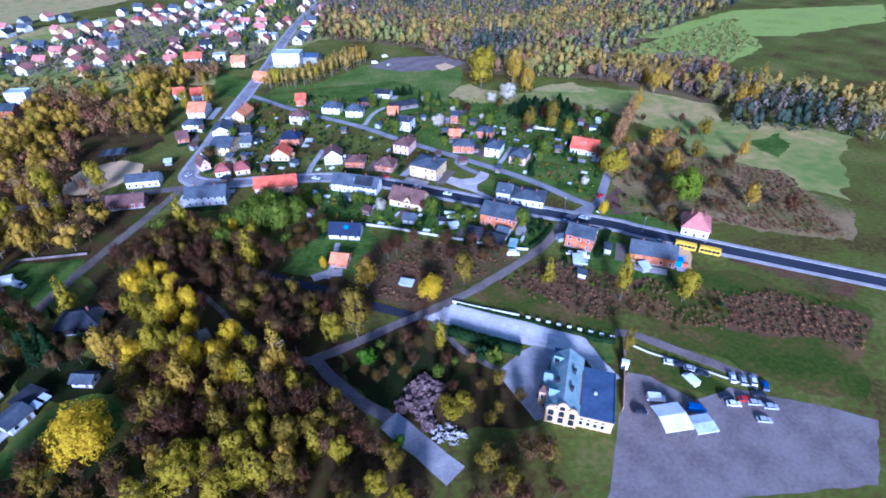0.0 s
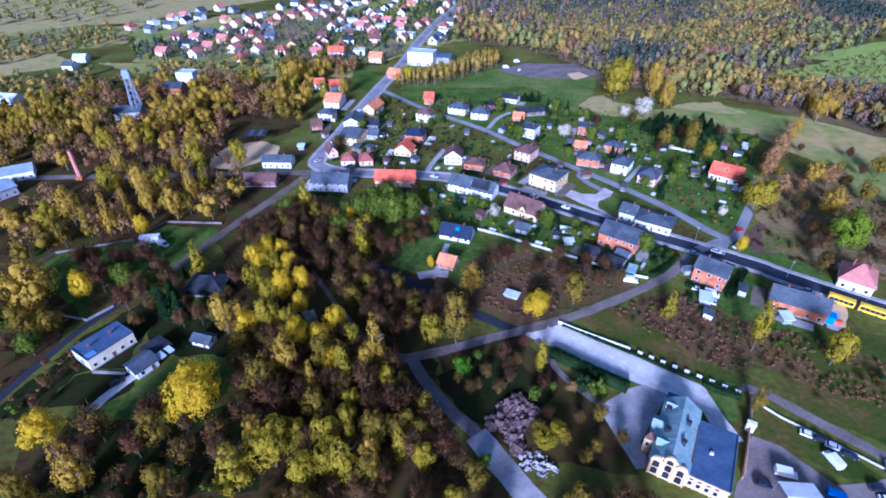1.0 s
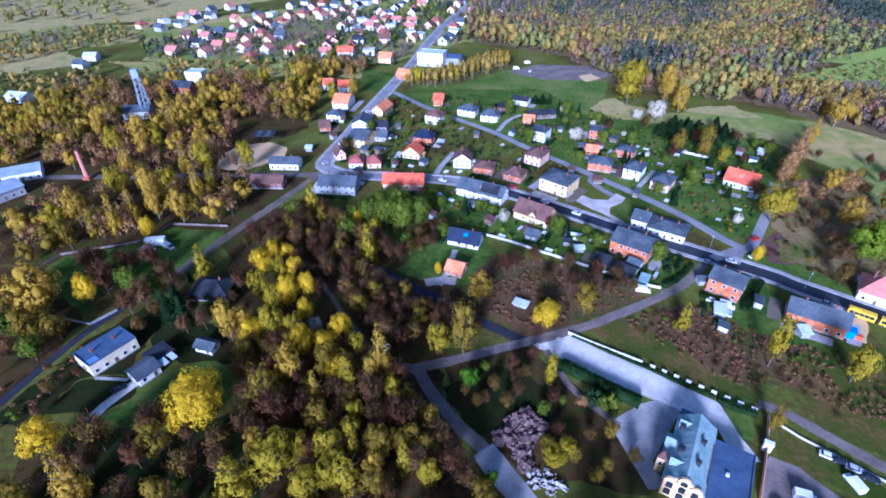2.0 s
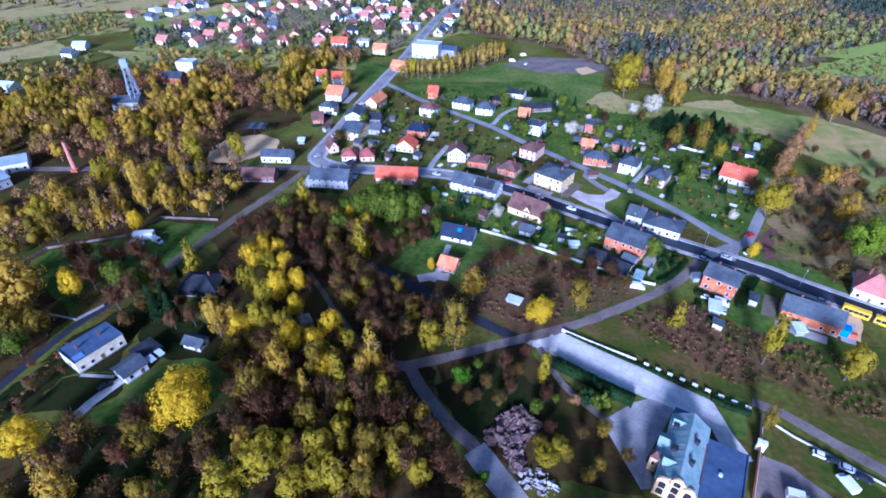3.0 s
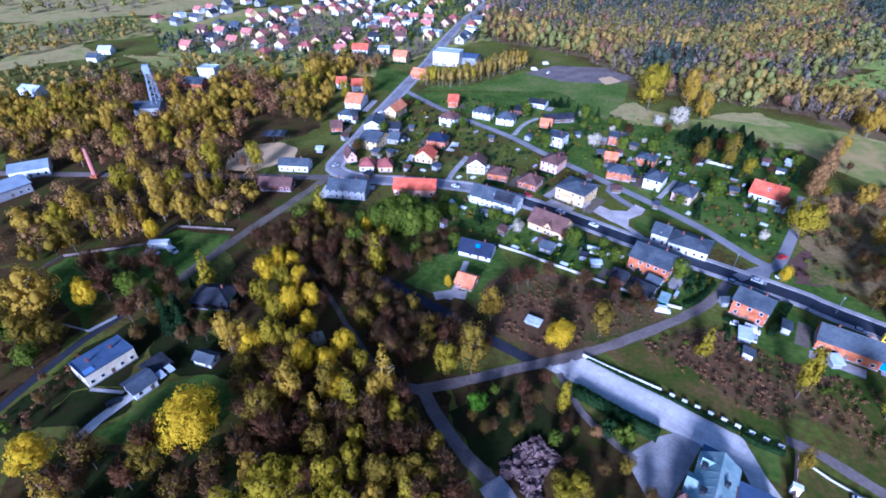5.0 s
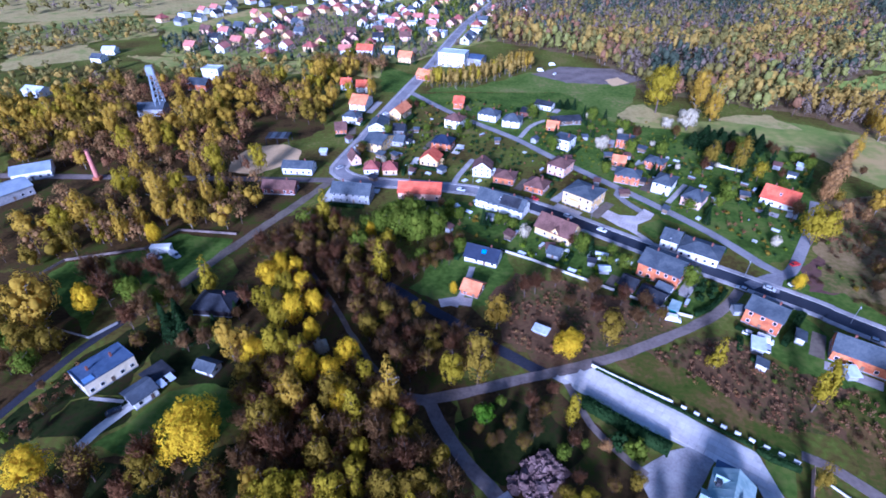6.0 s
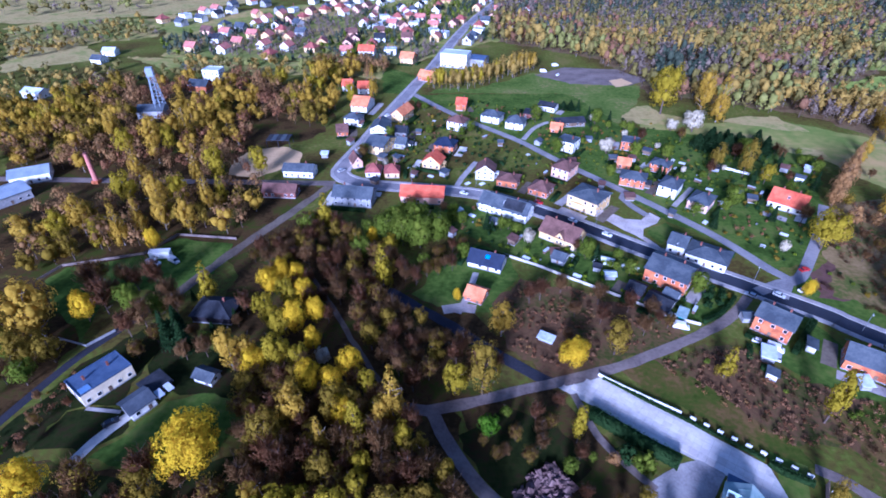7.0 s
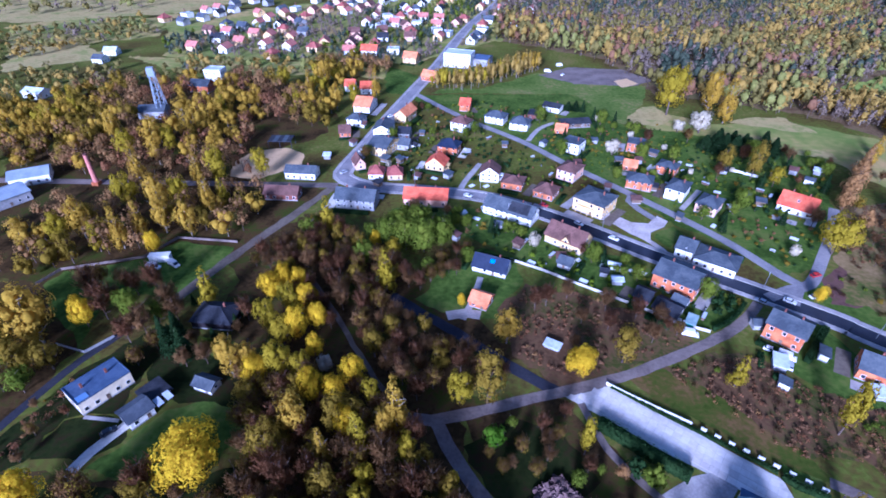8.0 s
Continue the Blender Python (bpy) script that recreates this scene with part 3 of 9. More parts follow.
def crown_points(rng, n, height, base, radius, lobes, shape="round", lump=0.36):
    """Points and outward ways on the uneven surface of a crown: lobes set with smaller boughs, and loose sprays round them."""
    mid, half = (height + base) / 2, (height - base) / 2
    cs, rs = [], []
    spin = rng.uniform(0, 6.28)
    for k in range(lobes):
        zz = 1 - 2 * (k + 0.5) / lobes
        a = spin + k * 2.39996
        d = np.array([math.cos(a) * math.sqrt(1 - zz * zz), math.sin(a) * math.sqrt(1 - zz * zz), zz]) + rng.normal(0, 0.25, 3)
        d /= np.linalg.norm(d)
        f = rng.uniform(0.42, 0.68)
        if shape == "cone":
            zz = 1 - 2 * (k + rng.uniform(0.1, 0.9)) / lobes
            w = (1 - (zz + 1) / 2) * 0.85 + 0.08
            c = np.array([math.cos(a) * radius * w * 0.62, math.sin(a) * radius * w * 0.62, mid + zz * half * 0.86])
            r = radius * lump * (0.42 + w * 0.7)
        else:
            c = np.array([d[0] * radius * f, d[1] * radius * f, mid + d[2] * half * f])
            r = radius * lump * rng.uniform(0.65, 1.2)
        cs.append(c)
        rs.append(r)
    cs, rs = np.array(cs), np.array(rs)
    scale = np.array([1, 1, max(1.0, half / radius) * 0.6 + 0.55])
    # smaller boughs on each lobe
    boughs = 6
    bd = rng.normal(0, 1, (lobes, boughs, 3))
    bd /= np.linalg.norm(bd, axis=2, keepdims=True)
    bc = (cs[:, None] + bd * (rs[:, None, None] * 0.62) * scale).reshape(-1, 3)
    br = np.repeat(rs, boughs) * rng.uniform(0.38, 0.62, lobes * boughs)
    many = 3 * n
    which = rng.choice(lobes * boughs, many, p=br**2 / (br**2).sum())
    d = rng.normal(0, 1, (many, 3))
    d[:, 2] = np.where(rng.random(many) < 0.5, np.abs(d[:, 2]), d[:, 2])
    d /= np.linalg.norm(d, axis=1, keepdims=True)
    reach = np.where(rng.random(many) < 0.7, rng.uniform(0.85, 1.08, many), rng.uniform(0.7, 1.4, many))
    p = bc[which] + d * (br[which] * reach)[:, None] * scale
    # leave out what lies buried inside a lobe
    deep = (np.linalg.norm((p[:, None] - cs[None]) / scale, axis=2) / rs[None]).min(1)
    keep = np.argsort(deep < 0.72, kind="stable")[:n]
    out = (p - np.array([0, 0, mid - half * 0.25])) / np.array([radius, radius, half])
    out /= np.linalg.norm(out, axis=1, keepdims=True) + 1e-9
    ways = 0.4 * d + 0.25 * bd.reshape(-1, 3)[which] + 0.6 * out
    ways /= np.linalg.norm(ways, axis=1, keepdims=True) + 1e-9
    return p[keep], ways[keep], (cs, rs[:, None] * scale)


def ball_of_quads():
    """A rounded lump of 24 four-cornered faces: corners on the unit ball, and faces."""
    seen, faces = {}, []
    for axis in range(3):
        for side in (-1, 1):
            for i in range(2):
                for j in range(2):
                    f = []
                    for a, b in ((i, j), (i + 1, j), (i + 1, j + 1), (i, j + 1)):
                        q = [a - 1, b - 1]
                        q.insert(axis, side)
                        f.append(seen.setdefault(tuple(q), len(seen)))
                    faces.append(f if (side > 0) == (axis != 1) else f[::-1])
    pts = np.array(list(seen), float)
    return pts / np.linalg.norm(pts, axis=1, keepdims=True), np.array(faces)


BALL, BALL_FACES = ball_of_quads()


def lumps(rng, lobes, fill=0.7):
    """The dense inside of a crown, one uneven lump for each lobe: vertices, faces and ways."""
    cs, rs = lobes
    n = len(cs)
    w = BALL[None] * rng.uniform(0.86, 1.12, (n, len(BALL), 1))
    v = (cs[:, None] + w * rs[:, None] * fill).reshape(-1, 3)
    f = (BALL_FACES[None] + len(BALL) * np.arange(n)[:, None, None]).reshape(-1, 4)
    return v, f, np.tile(BALL, (n, 1))


def mesh_of(name, verts, faces, mats, index=None, ways=None):
    """A mesh of four-cornered faces; ways: the shading of a crown, by the way that each clump of leaves looks."""
    me = bpy.data.meshes.new(name)
    me.vertices.add(len(verts))
    me.vertices.foreach_set("co", np.ascontiguousarray(verts, dtype=np.float32).ravel())
    me.loops.add(faces.size)
    me.loops.foreach_set("vertex_index", np.ascontiguousarray(faces, dtype=np.int32).ravel())
    me.polygons.add(len(faces))
    me.polygons.foreach_set("loop_start", np.arange(0, faces.size, 4, dtype=np.int32))
    me.update(calc_edges=True)
    for m in mats:
        me.materials.append(m)
    if index is not None:
        me.polygons.foreach_set("material_index", np.ascontiguousarray(index, dtype=np.int32))
    if ways is not None:
        me.polygons.foreach_set("use_smooth", np.ones(len(faces), dtype=bool))
        me.normals_split_custom_set_from_vertices(np.ascontiguousarray(ways, dtype=np.float32))
    me.update()
    return me


def trunk_mesh(seed, height, base, radius, thick, bark, branches=9, stem=0.75):
    rng = random.Random(seed)
    bm = bmesh.new()
    p, r = Vector((0, 0, -0.3)), thick
    rise = height * stem
    for k in range(4):
        q = Vector((rng.uniform(-0.15, 0.15) * (k + 1), rng.uniform(-0.15, 0.15) * (k + 1), rise * (k + 1) / 4))
        tube(bm, p, q, r, r * 0.72, 7, cap=False)
        p, r = q, r * 0.72
    for k in range(branches):
        z = base + (rise - base) * rng.uniform(0.0, 0.95)
        a = rng.uniform(0, 2 * math.pi)
        reach = radius * rng.uniform(0.5, 0.85)
        t = thick * (1 - 0.75 * z / height) * 0.5
        mid = Vector((math.cos(a) * reach * 0.5, math.sin(a) * reach * 0.5, z + reach * 0.35))
        tip = Vector((math.cos(a + 0.2) * reach, math.sin(a + 0.2) * reach, z + reach * rng.uniform(0.5, 1.0)))
        tube(bm, (0, 0, z), mid, t, t * 0.65, 4, cap=False)
        tube(bm, mid, tip, t * 0.65, t * 0.2, 4, cap=False)
    return finish("trunk", bm, M[bark])


def clump_ways(rng, d):
    w = np.repeat(d + rng.normal(0, 0.16, d.shape), 4, axis=0)
    return w / np.linalg.norm(w, axis=1, keepdims=True)


def tree_kind(name, seed, height, base, radius, leaf, bark="bark", leaves=1100, size=0.42, lobes=16, shape="round", lump=0.36, thick=0.28, spread=0.25):
    """The trunk and crown meshes of one kind of tree, and its name."""
    rng = np.random.default_rng(seed)
    base *= 0.35
    leaves, size, lobes = int(leaves * 0.85), size * 0.88, int(lobes * 1.5)
    p, d, lobe = crown_points(rng, leaves, height, base, radius, lobes, shape, lump * 0.74)
    v, f = leaf_cards(rng, p, d, size, spread)
    keep = lobe[1][:, 0].argsort()[-10:]
    v2, f2, w2 = lumps(rng, (lobe[0][keep] * [0.85, 0.85, 1], lobe[1][keep]), 0.52)
    f2 = f2 + len(v)
    return name, trunk_mesh(seed, height, base, radius, thick, bark), mesh_of("crown", np.concatenate([v, v2]), np.concatenate([f, f2]), [M[leaf]], ways=np.concatenate([clump_ways(rng, d), w2])), radius


def bare_kind(name, seed, height, base, radius, leaf="twigs", leaves=900, buds=None):
    """A tree with few or no leaves: limbs and a haze of twigs."""
    rng = np.random.default_rng(seed)
    leaves = int(leaves * 1.1)
    p, d, _ = crown_points(rng, leaves, height, base, radius, 20, "round", 0.36)
    pull = rng.uniform(0.55, 1.06, (leaves, 1))
    p = np.array([0, 0, height * 0.45]) * (1 - pull) + p * pull + rng.normal(0, 0.2, p.shape)
    way = d * 0.6 + np.array([0, 0, 0.7]) + rng.normal(0, 0.35, d.shape)
    way /= np.linalg.norm(way, axis=1, keepdims=True)
    side = np.cross(way, rng.normal(0, 1, way.shape))
    side /= np.linalg.norm(side, axis=1, keepdims=True)
    ln, wd = rng.uniform(0.8, 2.0, (leaves, 1)) * min(1.0, height / 8), rng.uniform(0.05, 0.11, (leaves, 1))
    v = np.stack([p - way * ln * 0.5 - side * wd, p - way * ln * 0.5 + side * wd, p + way * ln * 0.6, p + side * wd * 2.6], 1).reshape(-1, 3)
    f = np.arange(4 * leaves).reshape(leaves, 4)
    turned = (np.cross(v[1::4] - v[0::4], v[2::4] - v[0::4]) * d).sum(1) < 0
    f[turned] = f[turned][:, ::-1]
    index = np.zeros(leaves, int)
    mats = [M[leaf]]
    ways = clump_ways(rng, d)
    if buds:
        mats.append(M[buds])
        q, e, _ = crown_points(rng, leaves // 3, height, base, radius, 18, "round", 0.4)
        v2, f2 = leaf_cards(rng, q, e, 0.26)
        f = np.concatenate([f, f2 + len(v)])
        v = np.concatenate([v, v2])
        ways = np.concatenate([ways, clump_ways(rng, e)])
        index = np.concatenate([index, np.ones(len(f2), int)])
    return name, trunk_mesh(seed, height, base * 0.7, radius, 0.22, "bark", 16, 0.9), mesh_of("crown", v, f, mats, index, ways), radius


def conifer_kind(name, seed, height, radius):
    rng = np.random.default_rng(seed)
    n = 900
    z = rng.random(n) ** 1.3
    a = rng.uniform(0, 2 * np.pi, n)
    tier = 0.75 + 0.25 * np.cos(z * 46)
    r = radius * (1 - z) * tier * rng.uniform(0.55, 1.0, n) + 0.1
    p = np.stack([np.cos(a) * r, np.sin(a) * r, 0.8 + z * (height - 0.8)], 1)
    d = np.stack([np.cos(a) * 0.5, np.sin(a) * 0.5, np.full(n, 0.8)], 1)
    v, f = leaf_cards(rng, p, d, 0.42, 0.35)
    return name, trunk_mesh(seed, height, 1.0, 0.8, 0.2, "bark", 0, 0.95), mesh_of("crown", v, f, [M["needle"]]), radius


TREES = {
    "maple": [tree_kind("maple_tree", 1, 13, 1.4, 6.4, "leaf_yellow", leaves=6500, size=0.30, lobes=26, lump=0.55), tree_kind("maple_tree", 2, 12, 2.2, 5.0, "leaf_yellow", leaves=3600, size=0.30, lobes=14, lump=0.56)],
    "linden": [tree_kind("linden_tree", 3, 13, 2.5, 5.0, "leaf_lime", leaves=2700, size=0.30, lobes=13, lump=0.54), tree_kind("linden_tree", 4, 14, 2.8, 4.4, "leaf_lime", leaves=1800, size=0.30, lobes=12, shape="cone", lump=0.55),
               tree_kind("linden_tree", 5, 12, 2.2, 5.4, "leaf_lime", leaves=2800, size=0.30, lobes=15, lump=0.52)],
    "birch": [tree_kind("birch_tree", 6, 15, 3.2, 3.8, "leaf_gold", "pale_bark", leaves=1800, size=0.28, lobes=15, shape="cone", lump=0.55), tree_kind("birch_tree", 7, 13, 2.8, 4.2, "leaf_gold", "pale_bark", leaves=1800, size=0.28, lobes=14, lump=0.52)],
    "oak": [tree_kind("budding_oak_tree", 8, 14, 3.0, 4.8, "leaf_olive", leaves=1800, size=0.28, lobes=17, lump=0.52, spread=0.35), tree_kind("budding_oak_tree", 9, 13, 2.8, 4.2, "leaf_olive", leaves=1600, size=0.28, lobes=14, lump=0.52, spread=0.35)],
    "green": [tree_kind("leafy_green_tree", 10, 13, 2.0, 5.6, "leaf_green", leaves=2900, size=0.31, lobes=20, lump=0.52), tree_kind("leafy_green_tree", 11, 9, 1.5, 4.0, "leaf_green", leaves=1150, size=0.30, lobes=14, lump=0.52)],
    "fresh": [tree_kind("fresh_green_tree", 28, 13, 2.0, 5.6, "leaf_fresh", leaves=2700, size=0.3, lobes=18, lump=0.52)],
    "bright": [tree_kind("bright_green_tree", 12, 8, 1.2, 3.4, "leaf_bright", leaves=1700, size=0.28, lobes=11, lump=0.55)],
    "poplar": [tree_kind("poplar_tree", 13, 15, 1.5, 1.7, "leaf_lime", leaves=1200, size=0.28, lobes=14, lump=0.6, thick=0.18)],
    "bare": [bare_kind("bare_tree", 14, 13, 2.2, 4.8, leaves=1050), bare_kind("bare_tree", 15, 12, 2.0, 4.2, leaves=900, buds="leaf_olive"), bare_kind("bare_tree", 16, 14, 2.4, 4.4, "twigs_red", leaves=1000)],
    "russet": [tree_kind("russet_birch_tree", 26, 15, 2.0, 3.4, "twigs_orange", leaves=1500, size=0.27, lobes=13, shape="cone", lump=0.5, spread=0.4), tree_kind("russet_birch_tree", 27, 13, 1.8, 4.2, "twigs_orange", leaves=1600, size=0.27, lobes=14, lump=0.5, spread=0.4)],
    "blossom": [tree_kind("blossoming_cherry_tree", 17, 7, 1.2, 3.2, "blossom", leaves=1800, size=0.26, lobes=12, lump=0.54)],
    "conifer": [conifer_kind("spruce_tree", 18, 13, 3.0), conifer_kind("spruce_tree", 19, 10, 2.6)],
    "bush": [tree_kind("budding_shrub", 20, 2.0, 0.1, 1.8, "leaf_olive", leaves=260, size=0.24, lobes=7, thick=0.06, lump=0.5), tree_kind("green_shrub", 21, 2.0, 0.1, 1.6, "leaf_green", leaves=260, size=0.24, lobes=6, thick=0.06, lump=0.5),
             tree_kind("dark_green_shrub", 22, 2.4, 0.1, 1.5, "hedge", leaves=260, size=0.24, lobes=6, thick=0.06, lump=0.5)],
    "scrub": [bare_kind("bare_brown_shrub", 23, 1.4, 0.05, 2.4, "dry_stems", leaves=260), bare_kind("bare_brown_shrub", 24, 1.1, 0.05, 2.2, "dry_stems", leaves=250)],
}
TREE_SAY = {"maple_tree": "round maple in full yellow bloom on grass", "linden_tree": "tree with fresh yellow-green spring leaves", "birch_tree": "slender birch with golden budding leaves",
            "budding_oak_tree": "tall tree with sparse olive spring buds", "leafy_green_tree": "broad tree with dense dark green leaves", "bright_green_tree": "small tree with vivid fresh green leaves",
            "poplar_tree": "narrow upright poplar with yellow-green leaves", "bare_tree": "brown tree still bare of leaves in spring", "blossoming_cherry_tree": "small fruit tree covered in white blossom",
            "russet_birch_tree": "reddish-brown birch with orange spring buds", "fresh_green_tree": "broad tree in fresh light green leaf", "spruce_tree": "dark green spruce with drooping branches", "budding_shrub": "low shrub with olive spring buds", "green_shrub": "low leafy green garden shrub",
            "dark_green_shrub": "low dark green evergreen shrub", "bare_brown_shrub": "bare brown shrub on rough ground"}
STOOD = []  # where trees stand, so that the woods leave room


def tree(x, y, sort, size=1.0, pick=None, tall=1.0, turn=None, wide=1.0):
    """One tree of a sort at a spot; size scales it, tall stretches its height and wide its breadth."""
    kinds = TREES[sort]
    k = (pick if pick is not None else int(abs(x * 3.7 + y * 5.3))) % len(kinds)
    name, trunk, crown, radius = kinds[k]
    turn = (x * 37 + y * 91) % 360 if turn is None else turn
    ob = thing(name, x, y, 0, turn, TREE_SAY[name], "shrub" if "shrub" in name else "tree", name.replace("_", " ") + "s")
    ob.matrix_basis = pose(x, y, 0, 0, 0, turn) @ Matrix.Diagonal((size * wide, size * wide, size * tall, 1))
    if sort not in ("bush", "scrub"):
        hang("trunk", trunk, ob)
    hang("crown", crown, ob)
    STOOD.append((x, y, radius * size))
    return ob


def grow(outline, count, mix, seed, smin=0.75, smax=1.15, gap=0.55, clear=1.0):
    """Single trees at chance spots inside an outline, clear of roads, houses and of each other."""
    rng = random.Random(seed)
    xs, ys = [p[0] for p in outline], [p[1] for p in outline]
    sorts, weights = zip(*mix)
    done = 0
    for _ in range(count * 30):
        if done >= count:
            break
        x, y = rng.uniform(min(xs), max(xs)), rng.uniform(min(ys), max(ys))
        sort, size = rng.choices(sorts, weights)[0], rng.uniform(smin, smax)
        r = TREES[sort][0][3] * size
        if not inside((x, y), outline) or not free_spot(x, y, clear):
            continue
        if any((x - a) ** 2 + (y - b) ** 2 < ((r + s) * gap) ** 2 for a, b, s in STOOD):
            continue
        tree(x, y, sort, size, rng.randrange(9), rng.uniform(0.9, 1.15), rng.uniform(0, 360))
        done += 1


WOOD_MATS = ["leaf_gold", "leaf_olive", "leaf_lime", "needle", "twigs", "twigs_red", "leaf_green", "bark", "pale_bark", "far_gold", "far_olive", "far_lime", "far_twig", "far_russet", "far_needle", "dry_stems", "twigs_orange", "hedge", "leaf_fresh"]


def wood_forms(leaves, seed=3, store={}):
    """Crowns one metre high and wide, to be stretched for the trees of a wood."""
    if leaves not in store:
        rng = np.random.default_rng(seed)
        store[leaves] = {shape: [crown_points(rng, leaves, 1.0, 0.0, 0.5, n, shape, 0.42) for n in (9, 10, 11, 12, 13)] for shape in ("round", "cone")}
    return store[leaves]


def woods(name, outlines, label, seed, spacing, mix, leaves=60, size=0.9, hmin=8, hmax=14, wide=0.27, clear=2.0, far_from_things=True, slim=0.4, stands=()):
    """A wood of many trees as one mass: each with a stem and a lumpy crown of leaf sprays. mix: material names and weights."""
    rng = np.random.default_rng(seed)
    P, D, S, I, stems, stem_mats = [], [], [], [], [], []
    CV, CF, CW, CI, sum_v = [], [], [], [], 0
    inner = 5 if leaves > 140 else 1
    sorts, weights = zip(*mix)
    weights = np.cumsum(np.array(weights, float) / sum(weights))
    forms = wood_forms(leaves)
    stood = np.array(STOOD)
    for outline in outlines:
        xs, ys = [p[0] for p in outline], [p[1] for p in outline]
        nx, ny = int((max(xs) - min(xs)) / spacing) + 1, int((max(ys) - min(ys)) / spacing) + 1
        for i in range(nx):
            for j in range(ny):
                x, y = min(xs) + (i + rng.uniform(0, 1)) * spacing, min(ys) + (j + rng.uniform(0, 1)) * spacing
                if not inside((x, y), outline) or not free_spot(x, y, clear):
                    continue
                if far_from_things and ((stood[:, 0] - x) ** 2 + (stood[:, 1] - y) ** 2 < (0.75 * stood[:, 2] + 1.0) ** 2).any():
                    continue
                drift = 0.5 + 1.05 * noise.noise(Vector((x * 0.009, y * 0.009, seed))) + rng.normal(0, 0.13)
                sort = sorts[min(len(sorts) - 1, int(np.searchsorted(weights, min(0.999, max(0.0, drift)))))]
                for area, own in stands:
                    if rng.random() < 0.85 and inside((x, y), area):
                        sort = own[rng.integers(len(own))]
                h = rng.uniform(hmin, hmax)
                r = h * wide * rng.uniform(0.8, 1.25)
                low = h * (0.1 if "needle" in sort else 0.15)
                p, d, (lc, lr) = forms["cone" if "needle" in sort or rng.random() < slim else "round"][rng.integers(5)]
                a = rng.uniform(0, 6.28)
                turn = np.array([[math.cos(a), math.sin(a), 0], [-math.sin(a), math.cos(a), 0], [0, 0, 1]])
                P.append(p @ turn * [2 * r, 2 * r, h - low] + [x, y, low])
                D.append(d @ turn)
                if inner:
                    keep = lr[:, 0].argsort()[-inner:]
                    if inner == 1:
                        lc, lr, keep = np.array([[0, 0, 0.5]]), np.array([[0.33, 0.33, 0.4]]), [0]
                    cv, cf, cw = lumps(rng, (lc[keep] @ turn * [2 * r, 2 * r, h - low] + [x, y, low], lr[keep] * [2 * r, 2 * r, h - low]), 0.4 if "twig" in sort or "stems" in sort else 0.7)
                    CF.append(cf + sum_v)
                    sum_v += len(cv)
                    CV.append(cv)
                    CW.append(cw)
                    CI.append(np.full(len(cf), WOOD_MATS.index(sort)))
                S.append(np.full((leaves, 1), size * (0.75 if "twig" in sort else 1.0) * rng.uniform(0.85, 1.15)))
                I.append(np.full(leaves, WOOD_MATS.index(sort)))
                t = h * 0.011 + 0.05
                ring3 = np.array([[math.cos(v) * t, math.sin(v) * t, 0] for v in (a, a + 2.1, a + 4.2)])
                stems.append(np.concatenate([ring3 + [x, y, -0.2], ring3 * 0.3 + [x, y, h * 0.8]]))
                stem_mats += [WOOD_MATS.index("pale_bark" if "gold" in sort else "bark")] * 3
    D = np.concatenate(D)
    v, f = leaf_cards(rng, np.concatenate(P), D, np.concatenate(S), 0.28)
    core = len(v)
    v, f = np.concatenate([v] + CV), np.concatenate([f] + [c + core for c in CF])
    base = len(v) + 6 * np.arange(len(stems))[:, None, None]
    sf = (np.array([[0, 1, 4, 3], [1, 2, 5, 4], [2, 0, 3, 5]])[None] + base).reshape(-1, 4)
    sv = np.concatenate(stems)
    mid = np.repeat(np.array([s.mean(0) for s in stems]), 6, axis=0)
    sw = (sv - mid) * [1, 1, 0]
    sw /= np.linalg.norm(sw, axis=1, keepdims=True) + 1e-9
    me = mesh_of(name, np.concatenate([v, sv]), np.concatenate([f, sf]), [M[m] for m in WOOD_MATS],
                 np.concatenate(I + CI + [stem_mats]), np.concatenate([clump_ways(rng, D)] + CW + [sw]))
    return tagged(hang(name, me), label, "trees", kind="stuff")


# ---- fences, vehicles, posts ----
def fence(name, line, pitch, height, mat, label, thick=0.08, post=0.14, gap=0.0, category="fence"):
    """A fence of posts and panels along straight runs, each a part of its own."""
    ob = thing(name, line[0][0], line[0][1], 0, 0, label, category)
    o = Vector(line[0])
    pb = bmesh.new()
    box(pb, -post / 2, post / 2, -post / 2, post / 2, -0.3, height + 0.12, 0.02)
    post_me = finish("post", pb, M[mat])
    for a, b in zip(line, line[1:]):
        a, b = Vector(a) - o, Vector(b) - o
        d = b - a
        n = max(1, round(d.length / pitch))
        s = d.length / n
        turn = math.degrees(math.atan2(d.y, d.x))
        sb = bmesh.new()
        inner = s - post - gap
        box(sb, -inner / 2, inner / 2, -thick / 2, thick / 2, 0.03, height * 0.48)
        box(sb, -inner / 2, inner / 2, -thick / 2, thick / 2, height * 0.5, height * 0.97)
        box(sb, -inner / 2, inner / 2, -thick / 2 - 0.03, thick / 2 + 0.03, height * 0.97, height + 0.04)
        panel = finish("panel", sb, M[mat])
        for k in range(n):
            p, q = a + d * (k / n), a + d * ((k + 0.5) / n)
            hang("post", post_me, ob, pose(p.x, p.y, 0, 0, 0, turn))
            hang("panel", panel, ob, pose(q.x, q.y, 0, 0, 0, turn))
    return ob


